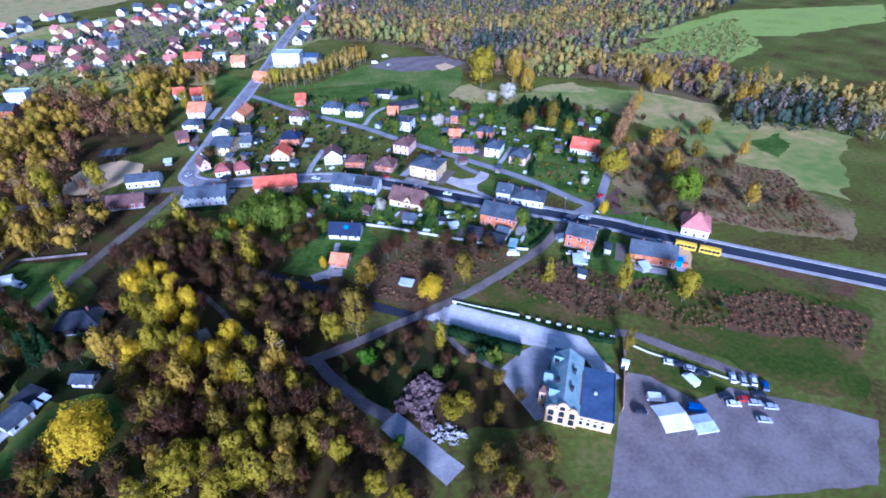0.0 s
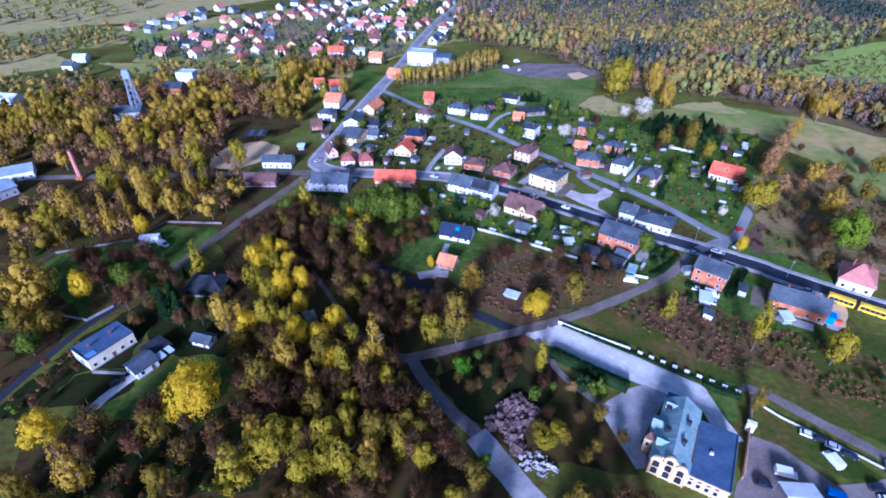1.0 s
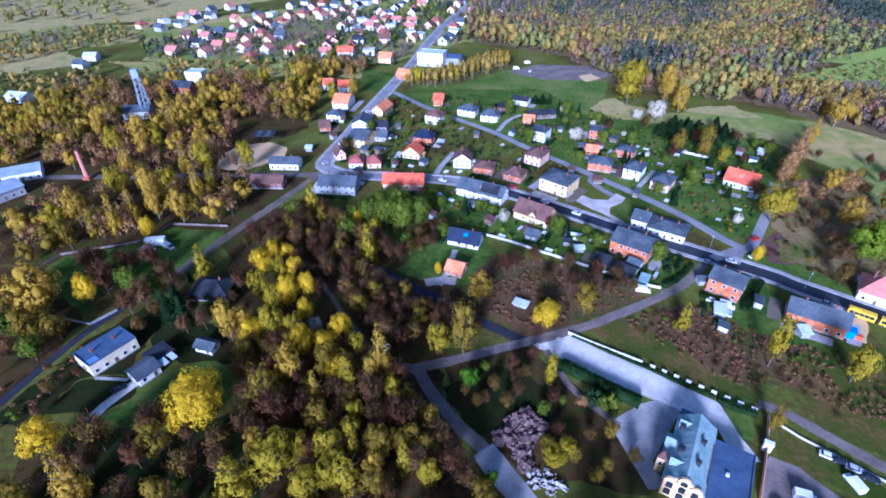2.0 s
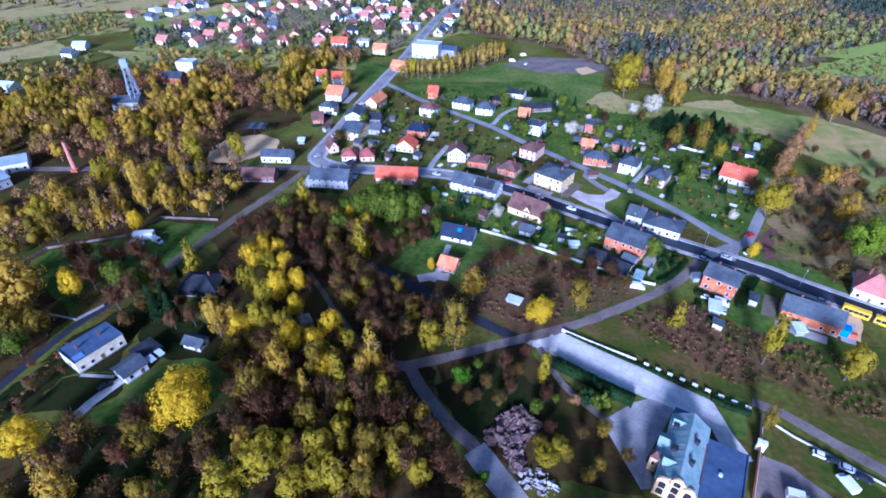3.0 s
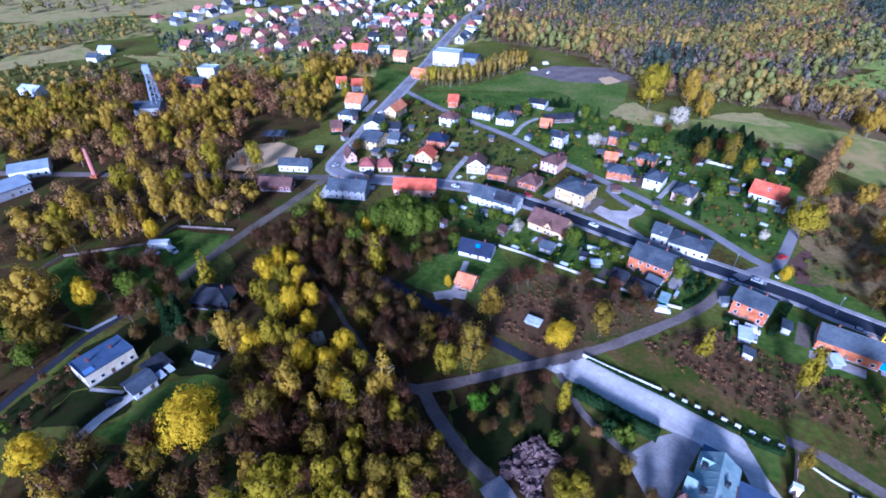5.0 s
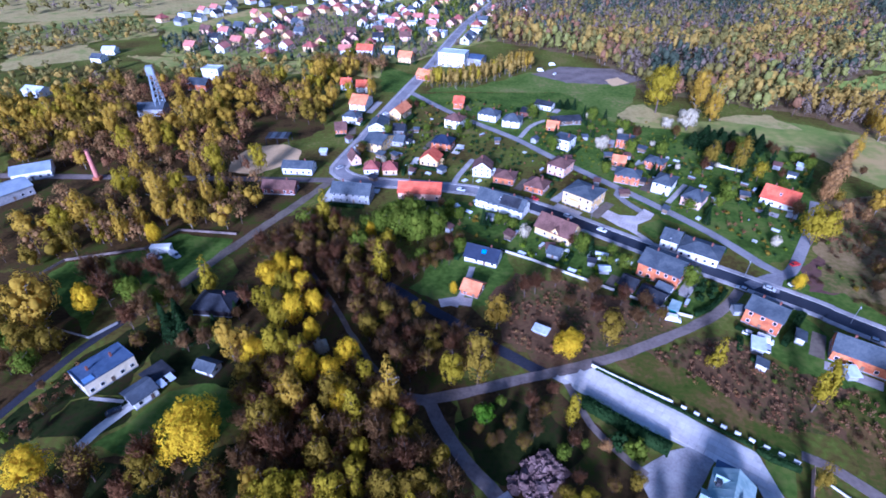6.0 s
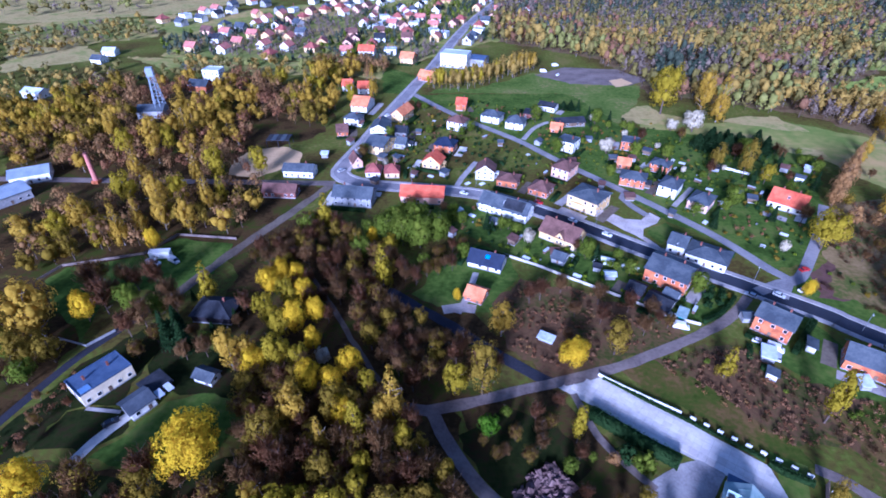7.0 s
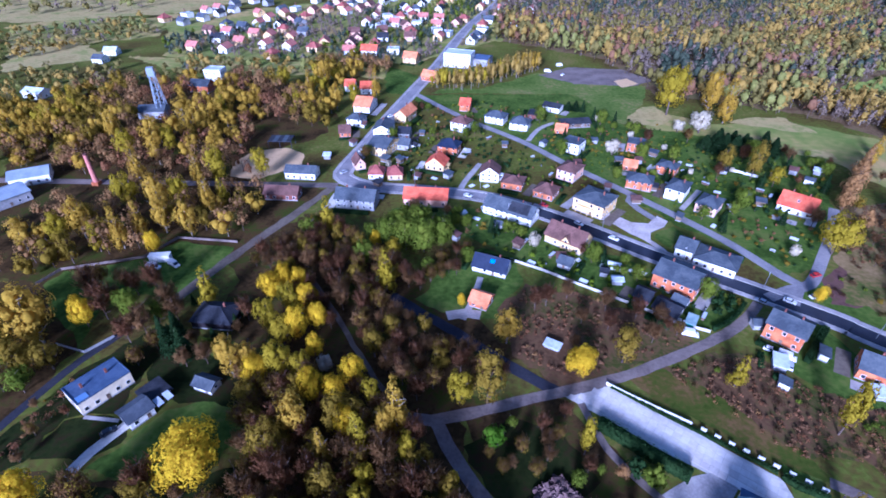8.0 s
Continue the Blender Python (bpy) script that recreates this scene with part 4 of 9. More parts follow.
def wheel_meshes(r=0.32, w=0.2, store={}):
    if (r, w) not in store:
        t = bmesh.new()
        tube(t, (0, -w / 2, 0), (0, w / 2, 0), r, r, 14)
        h = bmesh.new()
        tube(h, (0, -w / 2 - 0.015, 0), (0, w / 2 + 0.015, 0), r * 0.6, r * 0.6, 10)
        store[(r, w)] = finish("wheel", t, M["rubber"]), finish("rim", h, M["metal"])
    return store[(r, w)]


def put_wheel(parent, x, y, r=0.32, w=0.2):
    t, h = wheel_meshes(r, w)
    ob = hang("wheel", t, parent, pose(x, y, r))
    hang("rim", h, ob)


CARS = {}


def car(x, y, turn, paint="white", sort="car", z=0.06, label=""):
    """A parked car, estate or van, its nose along +x."""
    key = (paint, sort)
    where = "standing on the road" if z > 0.05 else "parked on rough ground"
    say = label or f"{paint} {'delivery van' if sort == 'van' else 'passenger car'} {where}"
    CLEAR.append((x, y, 3.0))
    if key in CARS:
        return tagged(copy_thing(CARS[key], pose(x, y, z, 0, 0, turn)), say)
    ob = CARS[key] = thing("van" if sort == "van" else "car", x, y, z, turn, say, "van" if sort == "van" else "car", "vehicles")
    L, W = (5.4, 2.0) if sort == "van" else (4.3, 1.75)
    H = 2.4 if sort == "van" else 1.45
    b = bmesh.new()
    side = [(-L / 2, 0.3), (L / 2, 0.3), (L / 2, 0.75), (L / 2 - 0.9, 0.95), (-L / 2 + 0.1, 0.98), (-L / 2, 0.8)]
    if sort == "van":
        side = [(-L / 2, 0.35), (L / 2, 0.35), (L / 2, 1.0), (L / 2 - 0.8, 1.25), (L / 2 - 1.5, H), (-L / 2 + 0.05, H)]
    prism(b, side, -W / 2, W / 2, "y")
    bmesh.ops.bevel(b, geom=list(b.edges), offset=0.07, segments=2, affect="EDGES")
    part("body", b, CAR_PAINT[paint], ob, smooth=False)
    if sort == "van":
        g = bmesh.new()
        prism(g, [(L / 2 - 0.83, 1.32), (L / 2 - 1.42, H - 0.2), (L / 2 - 1.38, H - 0.16), (L / 2 - 0.76, 1.34)], -W / 2 + 0.15, W / 2 - 0.15, "y")
        part("windscreen", g, M["glass"], ob)
    else:
        g = bmesh.new()
        prism(g, [(-L / 2 + 0.35, 0.96), (L / 2 - 1.15, 0.93), (L / 2 - 1.75, 1.38), (-L / 2 + 0.85, 1.38)], -W / 2 + 0.12, W / 2 - 0.12, "y")
        part("glazing", g, M["glass"], ob)
        r = bmesh.new()
        box(r, -L / 2 + 0.8, L / 2 - 1.7, -W / 2 + 0.16, W / 2 - 0.16, 1.36, 1.45, 0.03)
        part("roof", r, CAR_PAINT[paint], ob)
    for sx in (-1, 1):
        for sy in (-1, 1):
            put_wheel(ob, sx * L * 0.31, sy * (W / 2 - 0.1))
    for sy in (-1, 1):
        h = bmesh.new()
        box(h, L / 2 - 0.06, L / 2 + 0.03, sy * W * 0.36 - 0.2, sy * W * 0.36 + 0.2, 0.58, 0.72, 0.02)
        part("headlight", h, M["frame"], ob)
        t = bmesh.new()
        box(t, -L / 2 - 0.03, -L / 2 + 0.06, sy * W * 0.4 - 0.12, sy * W * 0.4 + 0.12, 0.62, 0.78, 0.02)
        part("tail_light", t, M["red_roof"], ob)
    return ob


def lamp_post(x, y, turn, store={}):
    if "first" in store:
        return copy_thing(store["first"], pose(x, y, 0, 0, 0, turn))
    ob = store["first"] = thing("street_lamp", x, y, 0, turn, "grey steel street lamp with a curved arm", "street lamp", "street lamps")
    b = bmesh.new()
    tube(b, (0, 0, -0.2), (0, 0, 8.0), 0.11, 0.07, 8)
    part("pole", b, M["metal"], ob)
    a = bmesh.new()
    tube(a, (0, 0, 7.9), (0.9, 0, 8.5), 0.06, 0.05, 6)
    tube(a, (0.9, 0, 8.5), (1.9, 0, 8.6), 0.05, 0.05, 6)
    part("arm", a, M["metal"], ob)
    h = bmesh.new()
    box(h, 1.7, 2.5, -0.14, 0.14, 8.52, 8.68, 0.04)
    part("lamp_head", h, M["frame"], ob)
    return ob
# ---- one-off things ----
def manor(x, y, turn):
    """The manor: a gabled block under a teal roof with a curved cream front, and a flat-roofed wing beside it."""
    ob = thing("manor_house", x, y, 0, turn, "cream manor with curved gables, teal sheet roof and flat wing", "manor house")
    CLEAR.append((x + 13, y + 6, 15))
    wt, dt, hw, hr = 9.0, 22.0, 5.2, 3.2  # the gabled block
    ww, dw, hf = 9.8, 19.0, 4.8  # the flat wing
    b = bmesh.new()
    prism(b, [(0, -0.3), (wt, -0.3), (wt, hw), (wt / 2, hw + hr), (0, hw)], 0.4, dt, "y")
    part("wall", b, M["cream"], ob)
    b = bmesh.new()
    o, t, dr = 0.5, 0.2, 0.5 * hr / (wt / 2)
    prism(b, [(-o, hw - dr), (wt / 2, hw + hr), (wt + o, hw - dr), (wt + o, hw - dr + t), (wt / 2, hw + hr + t), (-o, hw - dr + t)], 0.5, dt + 0.5, "y")
    roof = part("roof", b, M["teal_roof"], ob, "weathered teal sheet roof")
    for k in range(9):  # raised seams of the sheet
        s = bmesh.new()
        yy = 2.0 + k * 2.3
        for side in (-1, 1):
            p = Vector((wt / 2 + side * 0.15, yy, hw + hr + t + 0.02))
            q = Vector((wt / 2 + side * (wt / 2 + 0.35), yy, hw - dr * 0.7 + t + 0.03))
            tube(s, p, q, 0.025, 0.025, 4)
        part("roof_seam", s, M["teal_roof"], ob)
    # a lower cross gable towards the forecourt
    b = bmesh.new()
    prism(b, [(9.0, -0.3), (15.0, -0.3), (15.0, 4.4), (12.0, 6.4), (9.0, 4.4)], -1.6, 0.2, "x")
    part("bay_wall", b, M["cream"], ob)
    b = bmesh.new()
    prism(b, [(8.6, 4.3), (12.0, 6.6), (15.4, 4.3), (15.4, 4.5), (12.0, 6.8), (8.6, 4.5)], -2.0, 3.0, "x")
    part("bay_roof", b, M["teal_roof"], ob)
    # curved front gable: three swelling bays
    for k, (cx, half, top) in enumerate(((1.55, 1.5, 7.2), (4.5, 1.45, 9.0), (7.45, 1.5, 7.2))):
        b = bmesh.new()
        arc = [(cx + half * math.cos(a), top - 1.4 + 1.4 * math.sin(a)) for a in [math.pi * j / 10 for j in range(11)]]
        prism(b, [(cx - half, -0.3), (cx + half, -0.3)] + arc, -0.25, 0.4, "y")
        bay = part("front_gable", b, M["cream"], ob, "rounded cream plaster gable")
        for z0, hh in ((0.6, 2.0), (3.4, 1.9)) + (((6.2, 1.2),) if k == 1 else ()):
            a = bmesh.new()
            prism(a, [(cx - 0.8, z0), (cx + 0.8, z0)] + [(cx + 0.8 * math.cos(v), z0 + hh + 0.5 * math.sin(v)) for v in [math.pi * j / 8 for j in range(9)]], -0.27, -0.2, "y")
            win = part("arched_window", a, M["glass"], bay)
        for sx in (-1, 1):
            c = bmesh.new()
            box(c, cx + sx * (half - 0.12) - 0.16, cx + sx * (half - 0.12) + 0.16, -0.5, -0.255, -0.2, top - 2.2, 0.03)
            part("pilaster", c, M["cream"], bay)
    # flat wing
    b = bmesh.new()
    box(b, wt + 0.02, wt + ww, 0.6, dw, -0.3, hf)
    part("wing_wall", b, M["cream"], ob)
    b = bmesh.new()
    box(b, wt + 0.55, wt + ww + 0.3, 0.4, dw + 0.3, hf, hf + 0.25, 0.04)
    part("wing_roof", b, M["felt"], ob, "flat blue-grey felt roof")
    b = bmesh.new()
    box(b, wt + ww + 0.02, wt + ww + 0.32, 0.35, dw + 0.3, hf + 0.25, hf + 0.6, 0.03)
    part("parapet", b, M["felt"], ob)
    b = bmesh.new()
    box(b, wt + 4.0, wt + 4.9, 9.0, 9.9, hf + 0.25, hf + 0.8, 0.05)
    part("roof_hatch", b, M["pale_roof"], ob)
    b = bmesh.new()
    box(b, wt + 0.02, wt + 0.5, 4.0, 17.0, hf, hf + 0.5, 0.03)
    part("flashing", b, M["brown_roof"], ob)
    for k in range(4):
        xx = wt + 1.2 + k * 2.0
        put_window(ob, xx, 0.6, 1.0, 0, 1.2, 1.8)
        put_window(ob, xx, 0.6, 3.1, 0, 1.2, 1.2)
        c = bmesh.new()
        box(c, xx - 1.12, xx - 0.88, 0.3, 0.62, -0.2, hf - 0.1, 0.03)
        part("pilaster", c, M["cream"], ob)
    b = bmesh.new()
    box(b, wt + 0.1, wt + ww + 0.1, 0.15, 0.62, hf - 0.45, hf + 0.1, 0.05)
    part("cornice", b, M["cream"], ob)
    for k in range(6):
        put_window(ob, 0.0, 3.0 + k * 3.1, 1.0, 270, 1.2, 1.7)
        put_window(ob, wt + ww, 2.6 + k * 2.9, 1.2, 90, 1.2, 1.7)
    # dark roof turrets and chimneys
    for cx, cy, z, w in ((2.0, 9.5, 6.6, 1.3), (6.6, 14.0, 7.0, 1.0), (6.4, 7.0, 7.2, 1.0), (1.2, 17.0, 6.0, 1.1)):
        b = bmesh.new()
        box(b, cx - w / 2, cx + w / 2, cy - w / 2, cy + w / 2, z - 1.6, z + 1.4, 0.04)
        box(b, cx - w / 2 - 0.1, cx + w / 2 + 0.1, cy - w / 2 - 0.1, cy + w / 2 + 0.1, z + 1.4, z + 1.6, 0.03)
        part("chimney", b, M["dark_roof"], ob)
    for cx, cy in ((1.9, 5.4), (1.9, 18.6)):
        b = bmesh.new()
        prism(b, [(cy - 0.9, hw), (cy + 0.9, hw), (cy + 0.9, hw + 1.5), (cy, hw + 2.3), (cy - 0.9, hw + 1.5)], cx - 1.6, cx + 1.4, "x")
        dormer = part("dormer", b, M["cream"], ob)
        b = bmesh.new()
        prism(b, [(cy - 1.2, hw + 1.3), (cy, hw + 2.4), (cy + 1.2, hw + 1.3), (cy + 1.2, hw + 1.45), (cy, hw + 2.55), (cy - 1.2, hw + 1.45)], cx - 1.8, cx + 1.5, "x")
        part("dormer_roof", b, M["teal_roof"], dormer)
        put_window(dormer, cx - 1.6, cy, hw + 0.3, 270, 0.9, 1.1)
    # a small cream turret beside the forecourt
    b = bmesh.new()
    box(b, -2.6, -0.6, 5.5, 7.5, -0.3, 5.6, 0.04)
    tur = part("turret", b, M["cream"], ob)
    b = bmesh.new()
    lo = [b.verts.new(p) for p in ((-2.9, 5.2, 5.6), (-0.3, 5.2, 5.6), (-0.3, 7.8, 5.6), (-2.9, 7.8, 5.6))]
    up = b.verts.new((-1.6, 6.5, 7.4))
    b.faces.new(lo[::-1])
    for k in range(4):
        b.faces.new((lo[k], lo[(k + 1) % 4], up))
    part("turret_roof", b, M["brown_roof"], tur)
    put_window(tur, -1.6, 5.5, 2.6, 0, 0.9, 1.7)
    # blue lean-to at the back
    b = bmesh.new()
    prism(b, [(dt + 0.02, -0.3), (dt + 4.0, -0.3), (dt + 4.0, 3.6), (dt + 0.02, 4.4)], 0.3, 5.4, "x")
    part("annex_wall", b, M["cream"], ob)
    b = bmesh.new()
    prism(b, [(dt + 0.52, 4.32), (dt + 4.4, 3.56), (dt + 4.4, 3.76), (dt + 0.52, 4.52)], 0.0, 5.7, "x")
    part("annex_roof", b, M["felt"], ob)
    return ob


def bus(x, y, turn):
    """A yellow articulated bus on the road, nose along +x."""
    ob = thing("articulated_bus", x, y, 0.07, turn, "yellow articulated city bus with dark windows on the road", "bus")
    for name, x0, x1 in (("front_body", 0.6, 8.9), ("rear_body", -8.9, -0.6)):
        b = bmesh.new()
        box(b, x0, x1, -1.26, 1.26, 0.35, 3.05, 0.14)
        body = part(name, b, M["bus_yellow"], ob)
        r = bmesh.new()
        box(r, x0 + 1.0, x0 + 3.4, -0.8, 0.8, 3.05, 3.28, 0.06)
        part("roof_unit", r, M["bus_yellow"], body)
        n = 5
        w = (x1 - x0 - 0.8) / n
        for side in (-1, 1):
            for k in range(n):
                g = bmesh.new()
                a = x0 + 0.4 + k * w
                box(g, a + 0.06, a + w - 0.06, side * 1.27 - 0.02, side * 1.27 + 0.02, 1.35, 2.55)
                part("side_window", g, M["glass"], body)
    for k in range(5):
        b = bmesh.new()
        a = -0.6 + k * 0.24
        box(b, a + 0.005, a + 0.235, -1.18 + 0.06 * (k % 2), 1.18 - 0.06 * (k % 2), 0.5, 2.95, 0.03)
        part("bellows_fold", b, M["rubber"], ob)
    g = bmesh.new()
    box(g, 8.88, 8.93, -1.1, 1.1, 1.2, 2.7)
    part("windscreen", g, M["glass"], ob)
    for wx in (6.2, 1.6, -6.0):
        for sy in (-1, 1):
            put_wheel(ob, wx, sy * 1.12, 0.48, 0.3)
    return ob


def headframe(x, y, turn, height=27.0):
    """A mine's steel winding tower: splayed lattice legs, a platform with two wheels and a slanting strut."""
    ob = thing("winding_tower", x, y, 0, turn, "pale steel mine headframe with lattice legs and winding wheels", "tower")
    CLEAR.append((x, y, 9))
    corner = [(-1, -1), (1, -1), (1, 1), (-1, 1)]
    at = lambda c, z: Vector((c[0] * (3.4 - 2.0 * z / height), c[1] * (3.4 - 2.0 * z / height), z))
    for c in corner:
        b = bmesh.new()
        tube(b, at(c, -0.3), at(c, height - 3), 0.26, 0.18, 6)
        part("leg", b, M["pale_steel"], ob)
    for lev in range(6):
        z0, z1 = lev * (height - 3) / 6, (lev + 1) * (height - 3) / 6
        for k in range(4):
            b = bmesh.new()
            p, q = corner[k], corner[(k + 1) % 4]
            tube(b, at(p, z0), at(q, z1), 0.11, 0.11, 4)
            part("brace", b, M["pale_steel"], ob)
            b = bmesh.new()
            tube(b, at(p, z1), at(q, z1), 0.12, 0.12, 4)
            part("tie", b, M["pale_steel"], ob)
    b = bmesh.new()
    box(b, -2.4, 2.4, -2.4, 2.4, height - 3, height - 2.5, 0.05)
    part("platform", b, M["pale_steel"], ob)
    b = bmesh.new()
    box(b, -2.0, 2.0, -2.0, 2.0, height - 2.49, height + 2.4, 0.08)
    part("cabin", b, M["pale_steel"], ob)
    for sx in (-1, 1):
        b = bmesh.new()
        tube(b, (sx * 1.5, -11, -0.3), (sx * 1.1, -1.8, height - 3.1), 0.24, 0.18, 6)
        part("strut", b, M["pale_steel"], ob)
        w = bmesh.new()
        tube(w, (sx * 2.3 - 0.12, 0, height - 0.4), (sx * 2.3 + 0.12, 0, height - 0.4), 1.7, 1.7, 20)
        part("winding_wheel", w, M["metal"], ob)
    return ob


def brick_chimney(x, y, height):
    ob = thing("factory_chimney", x, y, 0, 0, "tall tapered red brick factory chimney among trees", "chimney")
    b = bmesh.new()
    tube(b, (0, 0, -0.3), (0, 0, height), 1.35, 0.85, 16)
    part("shaft", b, M["rose_roof"], ob)
    b = bmesh.new()
    tube(b, (0, 0, height), (0, 0, height + 0.5), 1.05, 1.05, 14)
    part("crown_ring", b, M["dark_brick"], ob)
    p = bmesh.new()
    box(p, -1.7, 1.7, -1.7, 1.7, -0.3, 1.6, 0.06)
    part("base", p, M["brick"], ob)


def marquee(x, y, turn, L, W, h, rise, mat, label):
    """A big canopy on posts."""
    ob = thing("marquee", x, y, 0, turn, label, "tent")
    CLEAR.append((x, y, max(L, W) * 0.6))
    b = bmesh.new()
    prism(b, [(-W / 2, h), (0, h + rise), (W / 2, h), (W / 2, h + 0.08), (0, h + rise + 0.08), (-W / 2, h + 0.08)], -L / 2, L / 2)
    part("canopy", b, M[mat], ob)
    for sx in (-1, 0, 1):
        for sy in (-1, 1):
            p = bmesh.new()
            tube(p, (sx * (L / 2 - 0.1), sy * (W / 2 - 0.1), -0.2), (sx * (L / 2 - 0.1), sy * (W / 2 - 0.1), h + 0.02), 0.06, 0.06, 6)
            part("post", p, M["metal"], ob)
    for sy in (-1, 1):
        v = bmesh.new()
        box(v, -L / 2, L / 2, sy * W / 2 - 0.02, sy * W / 2 + 0.02, h - 0.4, h - 0.003)
        part("valance", v, M[mat], ob)
    return ob


def hedge(line, width, height, mat="hedge", label="clipped dark green hedge beside the plaza"):
    """A clipped hedge along a line: a mass of leaf sprays on a box form."""
    rng = np.random.default_rng(int(abs(line[0][0] * 10)))
    V, F, at = [], [], 0
    for a, b in zip(line, line[1:]):
        a, b = np.array(a), np.array(b)
        ln = np.linalg.norm(b - a)
        d = (b - a) / ln
        s = np.array([-d[1], d[0]])
        n = int(ln * 34)
        u, w, z = rng.uniform(0, ln, n), rng.uniform(-1, 1, n), rng.uniform(0.0, 1, n)
        face = rng.random(n)
        w = np.where(face < 0.55, np.sign(w), w) * width / 2
        z = np.where(face < 0.55, z, 1.0) * height
        p = np.concatenate([a + u[:, None] * d + w[:, None] * s, z[:, None]], 1)
        nor = np.concatenate([(np.sign(w) * (face < 0.55))[:, None] * s, (face >= 0.55)[:, None] * 1.0], 1) + 0.01
        v, f = leaf_cards(rng, p + rng.normal(0, 0.08, p.shape), nor, 0.26, 0.4)
        V.append(v)
        F.append(f + at)
        at += len(v)
        half = np.array([s * width * 0.42, -s * width * 0.42])
        q = np.array([[*(e + o), z] for e in (a, b) for o in half for z in (0.0, height * 0.9)])
        V.append(q)
        F.append(np.array([[1, 5, 7, 3], [0, 1, 3, 2], [4, 6, 7, 5], [0, 4, 5, 1], [2, 3, 7, 6]]) + at)
        at += 8
    V = np.concatenate(V)
    o = np.array([*line[0], 0.0])
    ob = thing("hedge", line[0][0], line[0][1], 0, 0, label, "hedge")
    hang("leaves", mesh_of("leaves", V - o, np.concatenate(F), [M[mat]]), ob)
    return ob


def heap(spots, spread, count, mat, label, seed, name="rubble_heap", small=0.5, big=1.9):
    """A long heap of broken slabs and stones, tipped round a line of spots."""
    rng = random.Random(seed)
    bm = bmesh.new()
    for k in range(count):
        x, y = spots[rng.randrange(len(spots))]
        a, d = rng.uniform(0, 6.283), spread * rng.random() ** 0.7
        s = small + (big - small) * rng.random() ** 3
        z = 0.9 * (1 - d / spread) * rng.random() + s * 0.2
        m = pose(x + math.cos(a) * d, y + math.sin(a) * d, z, rng.uniform(-45, 45), rng.uniform(-45, 45), rng.uniform(0, 360))
        hx, hy, hz = s * rng.uniform(0.4, 0.75), s * rng.uniform(0.35, 0.6), s * rng.uniform(0.2, 0.5)
        for v in box(bm, -hx, hx, -hy, hy, -hz, hz):
            v.co = m @ (v.co + Vector((rng.uniform(-1, 1), rng.uniform(-1, 1), rng.uniform(-1, 1))) * s * 0.24)
    for x, y in spots:
        CLEAR.append((x, y, spread))
    return tagged(hang(name, finish(name, bm, M[mat])), label, "rubble", kind="stuff")


def greenhouse(x, y, turn, L, W, h):
    ob = thing("greenhouse", x, y, 0, turn, "small white film garden greenhouse", "greenhouse")
    b = bmesh.new()
    arc = [(W / 2 * math.cos(a), h * math.sin(a)) for a in [math.pi * k / 10 for k in range(11)]]
    prism(b, arc, -L / 2, L / 2)
    part("cover", b, M["polytunnel"], ob)
    for k in range(4):
        c = bmesh.new()
        xx = -L / 2 + k * L / 3
        for p, q in zip(arc, arc[1:]):
            tube(c, (xx, p[0] * 1.015, p[1] * 1.015), (xx, q[0] * 1.015, q[1] * 1.015), 0.04, 0.04, 4)
        part("hoop", c, M["metal"], ob)


def crate(x, y, turn, L, W, h, mat, name, label, category):
    """A covered stack: a body with a rounded cover and a skirt."""
    ob = thing(name, x, y, 0, turn, label, category)
    b = bmesh.new()
    box(b, -L / 2, L / 2, -W / 2, W / 2, -0.1, h, 0.12)
    part("body", b, M[mat], ob)
    b = bmesh.new()
    box(b, -L / 2 - 0.15, L / 2 + 0.15, -W / 2 - 0.15, W / 2 + 0.15, h, h + 0.2, 0.08)
    part("cover", b, M[mat], ob)
    return ob


def wall_block(x, y, turn, L, store={}):
    """A low white wall length with a coping, one of a row."""
    if "first" in store:
        return copy_thing(store["first"], pose(x, y, 0, 0, 0, turn))
    ob = store["first"] = thing("garden_wall", x, y, 0, turn, "low white wall block with a flat coping beside the plaza", "wall", "white wall blocks beside the plaza")
    b = bmesh.new()
    box(b, -L / 2, L / 2, -0.2, 0.2, -0.3, 0.95, 0.03)
    part("wall_body", b, M["white"], ob)
    b = bmesh.new()
    box(b, -L / 2 - 0.08, L / 2 + 0.08, -0.3, 0.3, 0.95, 1.07, 0.03)
    part("coping", b, M["white"], ob)
    return ob


def roof_sheet(ob, L, W, hw, hr, along, up, length, width, mat, name="skylight"):
    """A flat sheet or skylight lying on the front slope of a house's roof."""
    slope = math.degrees(math.atan2(hr, W / 2))
    b = bmesh.new()
    box(b, -length / 2, length / 2, -width / 2, width / 2, 0, 0.12, 0.03)
    s = part(name, b, M[mat], ob)
    y = -W / 2 * (1 - up)
    s.matrix_basis = pose(along * L / 2, y, hw + hr * up + 0.25, slope, 0, 0)


